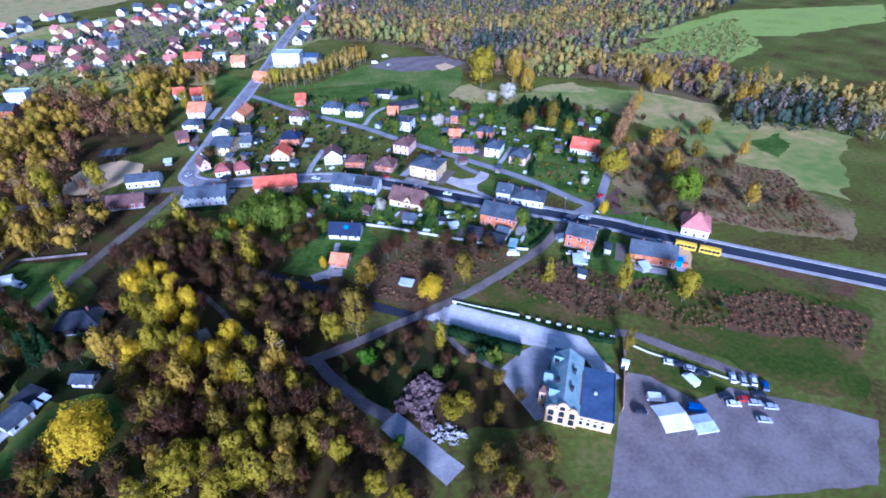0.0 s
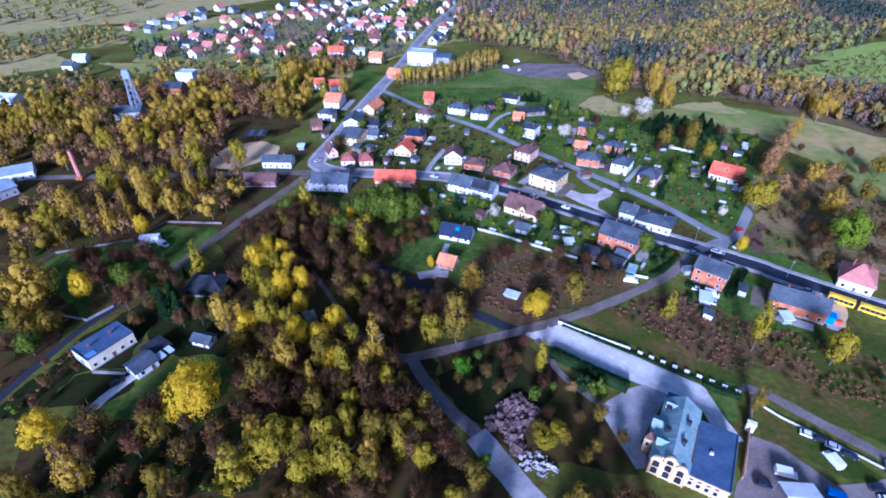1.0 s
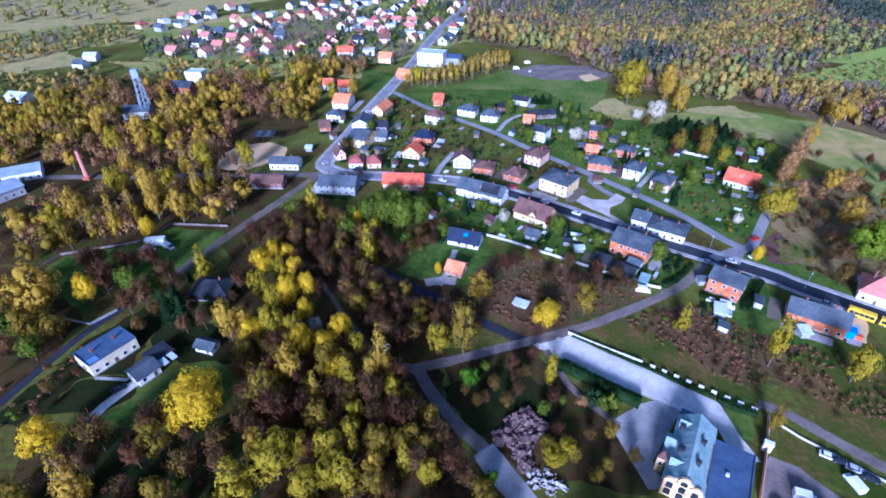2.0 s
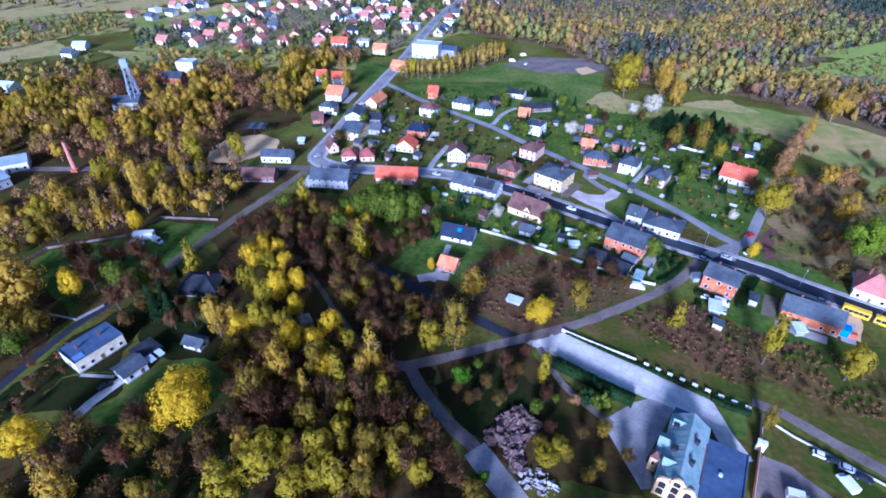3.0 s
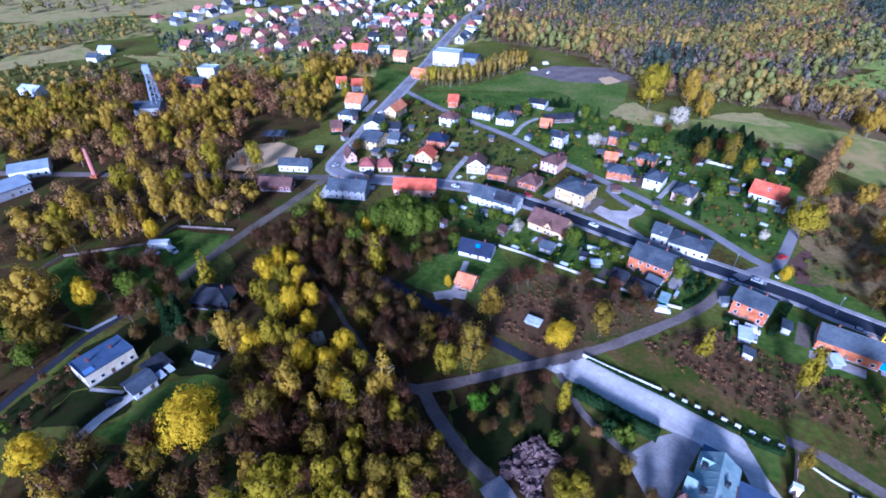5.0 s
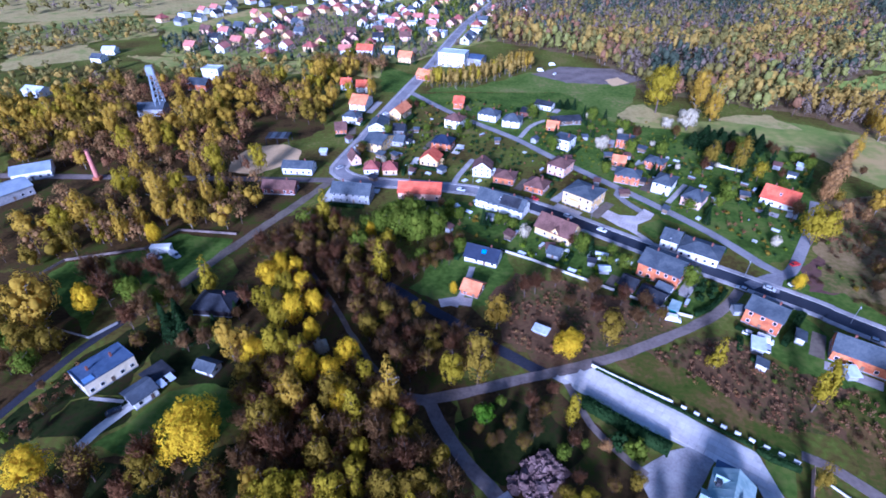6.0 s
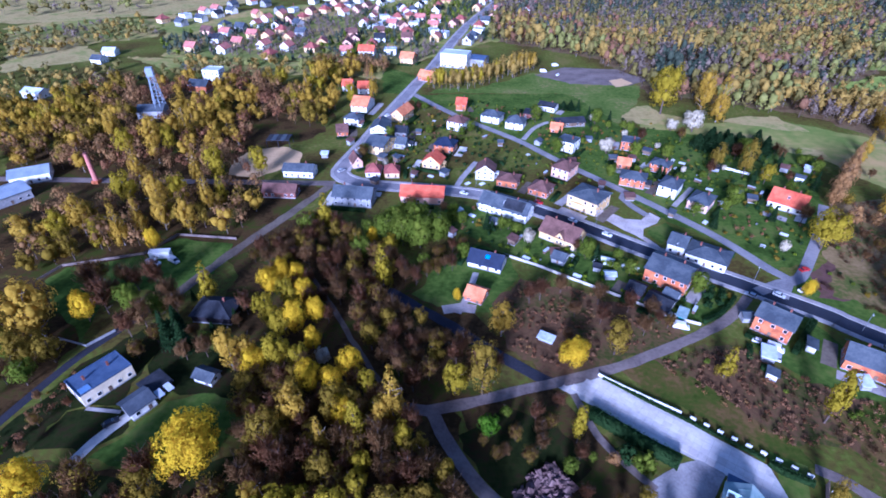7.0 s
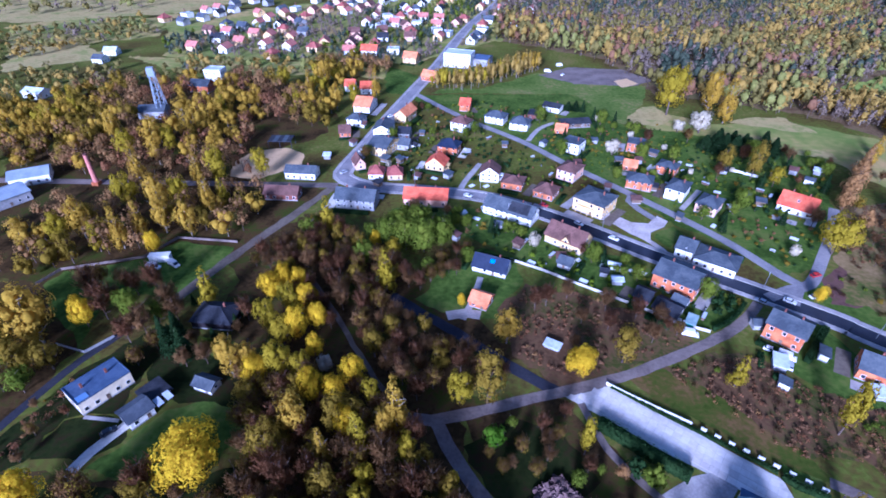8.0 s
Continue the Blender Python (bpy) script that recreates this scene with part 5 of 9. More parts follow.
def open_frame(x, y, turn, L, W, h):
    """A dark open steel shelter: posts, beams and a half-missing sheet roof."""
    ob = thing("open_shelter", x, y, 0, turn, "dark open-sided steel shelter with a sheet roof", "shelter")
    CLEAR.append((x, y, L * 0.7))
    for sx in (-1, 0, 1):
        for sy in (-1, 1):
            b = bmesh.new()
            box(b, sx * L / 2 - 0.15, sx * L / 2 + 0.15, sy * W / 2 - 0.15, sy * W / 2 + 0.15, -0.2, h)
            part("post", b, M["dark_roof"], ob)
    for sy in (-1, 1):
        b = bmesh.new()
        box(b, -L / 2 - 0.2, L / 2 + 0.2, sy * W / 2 - 0.2, sy * W / 2 + 0.2, h, h + 0.4)
        part("beam", b, M["dark_roof"], ob)
    for k in range(5):
        b = bmesh.new()
        a = -L / 2 + k * L / 5
        box(b, a + 0.05, a + L / 5 - 0.05, -W / 2 - 0.3, W / 2 + 0.3, h + 0.4, h + 0.48)
        part("roof_sheet", b, M["slate" if k % 2 else "dark_roof"], ob)


def slabs(outline, turn, wide, z):
    """Cast concrete slabs with open joints, laid in rows inside an outline."""
    rng = random.Random(6)
    c, sn = math.cos(radians(turn)), math.sin(radians(turn))
    loc = [(x * c + y * sn, y * c - x * sn) for x, y in outline]
    xs, ys = [p[0] for p in loc], [p[1] for p in loc]
    verts, faces = [], []
    for i in range(int((max(xs) - min(xs)) / wide) + 1):
        for j in range(int((max(ys) - min(ys)) / wide) + 1):
            u, v = min(xs) + (i + 0.5) * wide, min(ys) + (j + 0.5) * wide
            if not all(inside((u + a * wide * 0.4, v + b * wide * 0.4), loc) for a in (-1, 1) for b in (-1, 1)):
                continue
            h, n, k = z + rng.uniform(0.0, 0.03), len(verts), wide / 2 - 0.06
            ring = [(u + a * k, v + b * k) for a, b in ((-1, -1), (1, -1), (1, 1), (-1, 1))]
            verts += [(x * c - y * sn, x * sn + y * c, h - 0.09) for x, y in ring] + [(x * c - y * sn, x * sn + y * c, h) for x, y in ring]
            faces += [(n + 4, n + 5, n + 6, n + 7)] + [(n + e, n + (e + 1) % 4, n + 4 + (e + 1) % 4, n + 4 + e) for e in range(4)]
    me = bpy.data.meshes.new("plaza_slabs")
    me.from_pydata(verts, [], faces)
    me.materials.append(M["slab"])
    return tagged(hang("plaza_slabs", me), "rows of pale worn concrete slabs on the plaza", "paving", kind="stuff")
def log_pile(x, y, turn, store={}):
    """A stack of split logs under a tin sheet."""
    if "first" in store:
        return copy_thing(store["first"], pose(x, y, 0, 0, 0, turn))
    ob = store["first"] = thing("log_pile", x, y, 0, turn, "stack of split logs under a tin sheet in a garden", "log pile", "log piles in the gardens")
    rng = random.Random(4)
    b = bmesh.new()
    for i in range(9):
        for j in range(4):
            q = -1.6 + i * 0.4 + rng.uniform(-0.04, 0.04)
            tube(b, (q, -0.45 + rng.uniform(-0.06, 0.06), 0.17 + j * 0.33), (q, 0.45, 0.17 + j * 0.33), 0.17, 0.16, 6)
    tagged(part("log_stack", b, M["wood"], ob), kind="stuff")
    b = bmesh.new()
    box(b, -1.9, 1.9, -0.62, 0.62, 1.38, 1.44, 0.02)
    part("cover", b, M["pale_roof"], ob)
    return ob


def water_barrel(x, y, turn, store={}):
    """A rain barrel of sheet metal with a rim."""
    if "first" in store:
        return copy_thing(store["first"], pose(x, y, 0, 0, 0, turn))
    ob = store["first"] = thing("water_barrel", x, y, 0, turn, "dull grey metal rain barrel standing in a garden", "barrel", "rain barrels in the gardens")
    b = bmesh.new()
    for z0, z1, r0, r1 in ((0, 0.3, 0.3, 0.34), (0.3, 0.65, 0.34, 0.34), (0.65, 0.95, 0.34, 0.3)):
        tube(b, (0, 0, z0), (0, 0, z1), r0, r1, 12)
    part("drum", b, M["metal"], ob)
    b = bmesh.new()
    tube(b, (0, 0, 0.93), (0, 0, 1.0), 0.33, 0.33, 12)
    part("rim", b, M["rubber"], ob)
    return ob


def cold_frame(x, y, turn, store={}):
    """A low garden frame with a sloping white-film lid."""
    if "first" in store:
        return copy_thing(store["first"], pose(x, y, 0, 0, 0, turn))
    ob = store["first"] = thing("cold_frame", x, y, 0, turn, "low wooden cold frame with white film lid on garden soil", "cold frame", "cold frames in the gardens")
    b = bmesh.new()
    prism(b, [(-0.9, -0.1), (0.9, -0.1), (0.9, 0.55), (-0.9, 0.3)], -1.6, 1.6)
    part("frame", b, M["wood"], ob)
    b = bmesh.new()
    prism(b, [(-0.95, 0.31), (0.95, 0.57), (0.95, 0.63), (-0.95, 0.37)], -1.65, 1.65)
    part("lid", b, M["polytunnel"], ob)
    return ob


def garden_table(x, y, turn, store={}):
    """A white garden table with two benches."""
    if "first" in store:
        return copy_thing(store["first"], pose(x, y, 0, 0, 0, turn))
    ob = store["first"] = thing("garden_table", x, y, 0, turn, "white garden picnic table with benches on a lawn", "table", "garden tables")
    for name, y0, y1, z in (("tabletop", -0.45, 0.45, 0.72), ("bench", -0.95, -0.62, 0.42), ("bench", 0.62, 0.95, 0.42)):
        b = bmesh.new()
        box(b, -1.0, 1.0, y0, y1, z, z + 0.06, 0.01)
        part(name, b, M["white"], ob)
    for sx in (-0.8, 0.8):
        b = bmesh.new()
        box(b, sx - 0.05, sx + 0.05, -0.9, 0.9, 0.36, 0.42)
        for sy in (-0.6, 0.6):
            tube(b, (sx, sy * 1.2, 0), (sx, sy * 0.4, 0.72), 0.05, 0.05, 4)
        part("trestle", b, M["white"], ob)
    return ob


# ---- ground, fields and roads ----
bm = bmesh.new()
bmesh.ops.create_grid(bm, x_segments=60, y_segments=60, size=4500)
ground = tagged(hang("ground", finish("ground", bm, M["meadow"])), "uneven spring meadow, part dry and part green", "ground", kind="structure")

patch("forest_floor", [(-100.7, 189.6), (-72.7, 217.8), (-31.2, 191.1), (-5.3, 162.8), (15.4, 133.8), (-3.8, 110.2), (3.1, 82.4), (11.4, 68.0), (19.0, 48.0), (-62.0, 46.0), (-57.2, 98.5), (-79.6, 132.2)], "forest_floor", "dark leaf litter under the bare wood", ragged=2, category="ground")
patch("forest_floor", [(-308.4, 350.0), (-250.9, 389.5), (-167.6, 421.6), (-90.6, 357.6), (-88.0, 310.6), (-117.2, 279.6), (-119.9, 250.1), (-71.8, 238.4), (-78.1, 217.7), (-96.6, 185.2), (-122.9, 189.1), (-158.6, 156.3), (-190.0, 163.0)], "forest_floor", "dark leaf litter under the mixed wood", ragged=2, category="ground")
patch("forest_floor", [(-187.2, 159.3), (-160.9, 159.8), (-128.5, 131.3), (-131.7, 99.5), (-140.1, 97.3)], "forest_floor", "dark leaf litter under the trees", ragged=2, category="ground")
patch("forest_floor", [(-122.2, 86.0), (-100.4, 86.3), (-58.0, 81.6), (-50.2, 67.3), (-52.0, 46.0), (-112.0, 46.0), (-108.5, 66.6)], "forest_floor", "dark leaf litter under the trees", ragged=2, category="ground")
patch("forest_floor", [(23.4, 543.1), (108.3, 484.2), (133.7, 390.4), (219.9, 356.7), (247.0, 394.5), (327.7, 449.4), (417.8, 517.8), (587.0, 756.2), (22.2, 721.0)], "hazed_litter", "brown floor of the mixed forest, paled for haze", ragged=3, category="ground")
patch("forest_floor", [(219.9, 356.7), (245.6, 325.8), (267.8, 294.7), (282.4, 281.4), (333.7, 349.3), (321.1, 371.8), (247.0, 394.5)], "hazed_litter", "brown floor of the mixed forest, paled for haze", ragged=2, category="ground")
patch("forest_floor", [(-4.0, 117.4), (27.4, 117.9), (39.1, 102.0), (49.1, 88.3), (52.3, 68.5), (21.3, 68.2), (1.5, 101.4)], "forest_floor", "dark ground between lane and manor", ragged=1.5, category="ground")
# Shade beneath the shrubs is painted in as this dark patch.
patch("undergrowth", [(-104.0, 86.0), (-92.0, 84.0), (-80.0, 82.5), (-62.0, 90.0), (-52.0, 92.0), (-48.0, 64.0), (-112.0, 60.0)], "undergrowth", "grass and litter under bare shrubs, shade painted in", ragged=1.5, category="ground")
patch("crop_field", [(238.3, 394.2), (291.4, 427.5), (394.6, 478.0), (496.4, 521.4), (425.3, 401.0), (338.0, 355.0), (300.5, 383.4)], "field", "pale green field of young crop", ragged=1.5, category="field")
patch("crop_field", [(312.9, 466.4), (523.4, 559.6), (741.7, 544.0), (647.7, 464.3), (489.3, 435.1)], "field", "pale green field of young crop", ragged=1.5, category="field")
patch("pasture", [(99.7, 352.6), (125.1, 359.2), (149.8, 338.0), (197.2, 350.3), (239.0, 320.8), (264.9, 290.5), (277.6, 275.1), (246.6, 234.1), (211.5, 252.1), (196.8, 288.6), (169.7, 296.1), (150.2, 318.0), (113.5, 316.9)], "pasture", "rough green pasture with dry patches", ragged=1.5, category="field")
patch("straw_strip", [(163.0, 346.0), (202.4, 353.4), (211.0, 328.0), (196.0, 326.0), (180.0, 334.0)], "straw", "strip of dry straw-coloured grass", ragged=1.5, category="field")
patch("straw_strip", [(181.0, 301.0), (193.0, 302.5), (206.0, 299.0), (203.2, 289.5), (181.4, 291.5)], "straw", "strip of dry straw-coloured grass", ragged=1.5, category="field")
patch("straw_strip", [(246.5, 320.0), (264.0, 297.0), (281.0, 276.0), (278.0, 273.0), (260.5, 292.5), (242.5, 316.5)], "straw", "strip of dry straw-coloured grass along a track", ragged=1, category="field")
patch("straw_strip", [(104.2, 358.5), (124.3, 371.0), (129.9, 348.1), (117.6, 331.8), (99.9, 336.4)], "straw", "patch of dry straw-coloured grass", ragged=1.5, category="field")
patch("field", [(84.5, 416.4), (130.4, 410.9), (117.5, 376.9), (96.1, 336.2), (81.8, 341.1), (78.8, 369.4)], "lawn", "green meadow behind the gardens", ragged=1.5, category="field")
patch("field", [(-30.0, 388.0), (13.0, 387.0), (74.0, 388.5), (80.0, 345.0), (97.0, 336.0), (119.0, 377.0), (131.0, 411.0), (84.0, 416.0), (52.0, 440.0), (30.0, 420.0), (6.0, 398.0), (-20.0, 396.0)], "green_meadow", "green meadow behind the gardens", ragged=1.5, category="field")
patch("farm_yard", [(52.3, 433.5), (78.8, 456.0), (121.8, 452.6), (138.9, 426.1), (121.4, 410.6), (77.2, 413.2)], "lane", "rough farm yard with scattered sand", ragged=1.5, category="yard")
patch("sand_heap_ground", [(107.8, 420.3), (120.5, 429.9), (125.5, 418.0), (111.5, 405.9)], "sand", "patch of pale sand", ragged=1, category="ground")
patch("field", [(-484.5, 566.4), (-454.1, 609.4), (-344.9, 615.5), (-307.1, 538.5), (-363.4, 502.6), (-406.9, 461.7)], "pasture", "far green pasture", ragged=3, category="field")
patch("straw_strip", [(-427.5, 489.4), (-374.9, 512.7), (-310.8, 456.9), (-342.6, 438.4), (-371.2, 413.5)], "straw", "far strip of dry grass", ragged=3, category="field")
# Straw colour here stands in for the bright haze over the far meadows.
patch("far_meadow", [(-345.0, 640.0), (-490.0, 580.0), (-900.0, 760.0), (-1300.0, 1500.0), (-300.0, 1500.0), (-200.0, 830.0)], "straw", "far meadows laid pale to stand for haze", ragged=3, category="field")
patch("far_meadow", [(-301.3, 466.3), (-181.1, 462.5), (-109.3, 448.1), (-66.3, 449.9), (-66.8, 418.0), (-162.1, 418.7), (-249.5, 430.8)], "pasture", "green meadow between wood and village", ragged=3, category="field")
patch("village_ground", [(-352.2, 630.2), (-23.4, 801.7), (107.3, 766.4), (23.4, 543.1), (-48.0, 459.3), (-166.5, 463.1), (-262.5, 468.0)], "pasture", "grassy gardens of the far village", ragged=4, category="ground")
patch("lawn", [(-71.1, 449.7), (-40.4, 426.6), (-41.1, 384.0), (-62.1, 383.2)], "lawn", "green meadow beside the road", ragged=1.5, category="lawn")
patch("village_lawn", [(-67.3, 244.9), (-53.8, 321.3), (-35.4, 365.4), (1.2, 338.4), (49.1, 280.3), (80.4, 239.1), (87.3, 221.6), (107.7, 201.2), (122.1, 181.2), (136.4, 185.8), (167.7, 232.2), (196.8, 288.6), (171.6, 300.5), (142.8, 317.8), (94.9, 331.1), (73.5, 388.2), (13.8, 386.0), (-41.1, 384.0), (-61.8, 326.0)], "lawn", "green gardens between the village houses", ragged=1.5, category="lawn")
patch("village_lawn", [(119.9, 171.0), (137.7, 185.8), (144.9, 165.8), (154.4, 142.2), (147.2, 140.5), (131.8, 158.3)], "lawn", "green verge beside the road", ragged=1.0, category="lawn")
patch("soil_plot", [(131.5, 167.0), (135.5, 180.0), (146.0, 188.0), (159.0, 198.6), (163.5, 190.1), (148.2, 170.0), (140.0, 163.0)], "soil", "bare reddish-brown plot", ragged=1.5, category="ground")
patch("village_lawn", [(-40.2, 221.3), (-7.1, 225.0), (20.0, 209.3), (43.5, 188.2), (75.0, 168.2), (93.1, 161.1), (101.3, 164.9), (76.0, 180.2), (30.0, 201.9), (4.1, 225.3), (-35.0, 224.3)], "lawn", "green back gardens", ragged=1.0, category="lawn")
patch("village_lawn", [(-38.0, 222.0), (0.0, 226.0), (30.0, 210.0), (70.0, 184.0), (99.0, 164.0), (94.0, 156.5), (82.0, 149.5), (60.0, 161.0), (41.0, 172.5), (16.0, 187.0), (5.0, 198.0), (-10.0, 206.0)], "lawn", "shaded green back gardens", ragged=1.0, category="lawn")
patch("village_lawn", [(-8.3, 182.7), (3.9, 194.2), (18.6, 185.5), (20.3, 175.0), (10.1, 152.5), (-2.9, 152.3), (-20.7, 158.9)], "lawn", "green garden round the blue-roofed house", ragged=1.0, category="lawn")
patch("village_lawn", [(95.5, 139.6), (120.1, 161.6), (126.4, 140.2), (117.9, 124.5), (133.9, 119.6), (143.3, 114.8), (153.0, 110.3), (146.3, 101.4), (127.8, 109.9), (111.4, 119.2)], "lawn", "green garden strip", ragged=1.0, category="lawn")
patch("scrub_ground", [(10.2, 156.0), (20.0, 171.0), (40.4, 167.5), (66.5, 153.6), (76.9, 145.5), (59.4, 134.6), (41.8, 125.9), (28.0, 123.0), (13.4, 133.8)], "scrub_soil", "brown scrub ground inside the lane", ragged=1.5, category="ground")
patch("scrub_ground", [(58.7, 131.7), (89.3, 139.5), (101.2, 129.6), (116.5, 121.9), (102.8, 102.9), (88.0, 100.6), (75.9, 113.8), (52.8, 123.4)], "scrub_soil", "brown scrub beside the plaza", ragged=2, category="ground")
patch("rough_lawn", [(49.6, 126.0), (58.7, 131.7), (66.9, 126.3), (90.0, 104.9), (93.0, 93.6), (85.3, 94.5), (66.0, 111.3)], "rough", "green strip beside the plaza wall", ragged=1.5, category="lawn")
patch("rough_lawn", [(111.4, 119.2), (140.1, 110.1), (117.3, 77.3), (111.6, 89.2), (103.4, 100.8), (98.7, 105.0)], "rough", "rough grass slope", ragged=2, category="lawn")
patch("scrub_ground", [(95.2, 126.9), (120.6, 117.8), (143.8, 104.5), (129.6, 85.0), (115.2, 93.5), (100.4, 105.3)], "scrub_soil", "brown scrub with dry stems", ragged=2, category="ground")
patch("manor_lawn", [(82.9, 100.5), (90.7, 95.6), (84.1, 81.8), (80.3, 86.9)], "lawn", "green lawn beside the manor", ragged=0.6, category="lawn")
patch("rough_lawn", [(93.1, 87.6), (103.4, 79.7), (114.4, 64.2), (110.9, 59.4), (99.1, 67.6), (87.8, 74.6)], "rough", "rough grass beside the car park", ragged=1, category="lawn")
patch("left_lawn", [(-160.9, 159.8), (-159.0, 169.3), (-132.2, 178.0), (-123.9, 191.4), (-100.7, 189.6), (-99.9, 168.6), (-110.8, 157.2), (-134.5, 160.3), (-128.5, 131.3), (-143.8, 143.1)], "lawn", "green lawn inside the concrete fence", ragged=1, category="lawn")
patch("left_lawn", [(-98.8, 89.1), (-93.2, 100.0), (-87.0, 108.9), (-72.0, 111.5), (-62.3, 109.3), (-65.0, 92.4), (-78.9, 83.9)], "lawn", "green lawn beside the drive", ragged=1, category="lawn")
# Yards, grass and glade: the next four patches carry shade in their colour.
patch("left_lawn", [(-116.5, 91.7), (-115.9, 104.0), (-100.5, 104.2), (-94.9, 100.0), (-102.0, 89.0)], "undergrowth", "rough yard beside the drive, painted dark for shade", ragged=1, category="ground")
patch("left_yard", [(-131.0, 88.0), (-126.0, 108.0), (-120.0, 124.0), (-112.0, 138.0), (-104.7, 143.8), (-99.9, 120.9), (-102.0, 105.0), (-115.9, 104.0), (-116.5, 91.7), (-122.0, 84.0)], "undergrowth", "overgrown yard round the house, shade painted in", ragged=1.2, category="ground")
patch("left_lawn", [(-104.7, 143.8), (-89.4, 132.0), (-68.1, 121.4), (-62.3, 109.3), (-85.8, 110.1), (-99.9, 120.9)], "undergrowth", "grass among trees, their shade painted in", ragged=1, category="lawn")
patch("green_glade", [(-1.9, 101.4), (12.2, 110.5), (29.1, 104.0), (35.5, 91.9), (18.4, 82.6), (9.3, 84.2)], "undergrowth", "green glade beside the lane, painted dark for shade", ragged=1.5, category="lawn")
patch("industrial_yard", [(-125.8, 251.3), (-129.5, 269.9), (-121.5, 282.7), (-106.5, 288.0), (-93.7, 280.2), (-91.7, 265.0), (-103.3, 255.4), (-110.4, 249.0)], "sand", "bare pale yard", ragged=1, category="yard")
patch("pasture", [(227.2, 249.7), (272.5, 253.1), (308.0, 228.0), (322.4, 215.0), (251.2, 148.8), (239.2, 158.4), (243.7, 185.9), (228.5, 199.3), (209.7, 214.7)], "pasture", "pale rough pasture behind the trees", ragged=2, category="field")
patch("field", [(260.7, 225.1), (283.3, 229.5), (277.3, 210.9), (255.5, 198.9), (249.8, 208.2)], "lawn", "fresh green patch of pasture", ragged=2, category="field")
patch("scrub_ground", [(176.4, 238.9), (225.0, 246.6), (208.8, 213.5), (227.6, 198.2), (242.7, 184.9), (237.8, 157.0), (247.4, 139.9), (224.0, 118.7), (206.5, 125.4), (176.8, 142.7), (138.6, 167.3), (153.3, 203.9)], "pale_scrub", "brown and green scrub behind the houses", ragged=2, category="ground")
patch("scrub_ground", [(159.0, 133.2), (191.0, 109.7), (204.4, 100.9), (187.8, 85.8), (180.1, 98.6), (158.9, 120.2)], "scrub_soil", "brown scrub beside the road", ragged=2, category="ground")
patch("rough_lawn", [(106.4, 115.4), (140.4, 118.0), (157.1, 111.9), (175.0, 93.5), (186.6, 80.6), (150.0, 48.1), (137.5, 55.6), (121.0, 72.4), (105.3, 88.9)], "rough", "rough grass and dry scrub", ragged=2, category="lawn")
patch("scrub_ground", [(142.1, 101.9), (162.3, 101.5), (172.6, 91.1), (184.1, 78.4), (168.5, 64.6), (156.2, 74.5), (138.0, 81.1), (132.5, 89.5)], "scrub_soil", "brown scrub with dry stems", ragged=2.5, category="ground")
patch("yard", [(137.7, 135.5), (148.4, 139.3), (151.0, 134.3), (141.2, 120.1), (134.9, 122.3)], "sand", "pinkish bare yard beside the brick house", ragged=1, category="yard")
patch("car_park", [(86.4, 78.1), (92.4, 74.6), (100.7, 62.7), (114.4, 64.2), (134.4, 52.5), (148.1, 43.3), (129.8, 27.4), (57.5, 39.3)], "yard", "dusty brown-grey car park behind the wall", ragged=0.6, category="car park")
patch("plaza", [(27.2, 119.7), (41.5, 124.0), (54.5, 115.4), (68.9, 104.1), (80.7, 95.4), (81.8, 83.4), (83.5, 76.0), (76.9, 75.9), (76.4, 86.0), (66.8, 93.3), (51.2, 102.6), (36.8, 113.2)], "concrete", "long plaza of pale worn concrete", ragged=0.15, category="plaza")
patch("manor_forecourt", [(46.0, 88.3), (57.5, 95.1), (66.5, 97.2), (68.1, 92.3), (54.9, 76.5), (55.2, 68.6), (50.9, 68.5), (48.3, 79.6)], "paving", "grey paved forecourt beside the manor", ragged=0.2, category="forecourt")
patch("verge_sand", [(57.0, 221.0), (66.0, 213.0), (74.0, 204.0), (79.5, 193.5), (82.0, 195.0), (77.5, 204.0), (79.0, 210.0), (85.5, 214.5), (88.5, 220.0), (84.5, 224.0), (79.0, 217.5), (72.0, 218.5), (63.0, 226.0)], "gravel", "pale bare ground beside the road", ragged=0.5, category="ground")
patch("traffic_island", [(79.5, 206.0), (81.5, 210.0), (87.0, 213.5), (90.0, 215.5), (92.0, 209.4), (83.5, 198.3)], "lawn", "small green triangle between roads", ragged=0.4, category="lawn")
main_line = [(165.1, 126.3), (147.2, 140.5), (129.4, 155.8), (106.3, 171.9), (75.6, 192.5), (47.3, 213.6), (26.8, 227.5)]
old_line = [(26.8, 227.5), (4.2, 237.8), (-25.3, 242.1), (-46.3, 244.1), (-58.9, 247.7), (-66.9, 255.0), (-66.8, 265.7), (-60.7, 296.2), (-52.7, 342.0), (-41.5, 397.4), (-28.4, 460.1), (-17.4, 529.8), (0.7, 619.9), (38.4, 761.9)]
main_line[0] = (274.0, 43.0)
road("main_road", main_line, 7.0, "asphalt_new", z=0.06, label="freshly laid dark asphalt road")
road("main_road", old_line, 7.0, "asphalt_old", z=0.065, label="worn pale grey asphalt street")
for line, sides in ((main_line, ((5.6, 3.65), (-3.65, -5.9))), (old_line, ((5.3, 3.65), (-3.65, -5.3)))):
    for a, b in sides:
        tagged(ribbon("pavement", line, a, b, -0.3, 0.18, M["paving"]), "pale concrete-slab pavement along the road", "pavement", kind="structure")
        k = 3.5 if a > 0 else -3.5
        tagged(ribbon("kerb", line, max(k, k * 1.04), min(k, k * 1.04), -0.3, 0.2, M["concrete"]), "pale concrete kerb", "kerb", kind="structure")

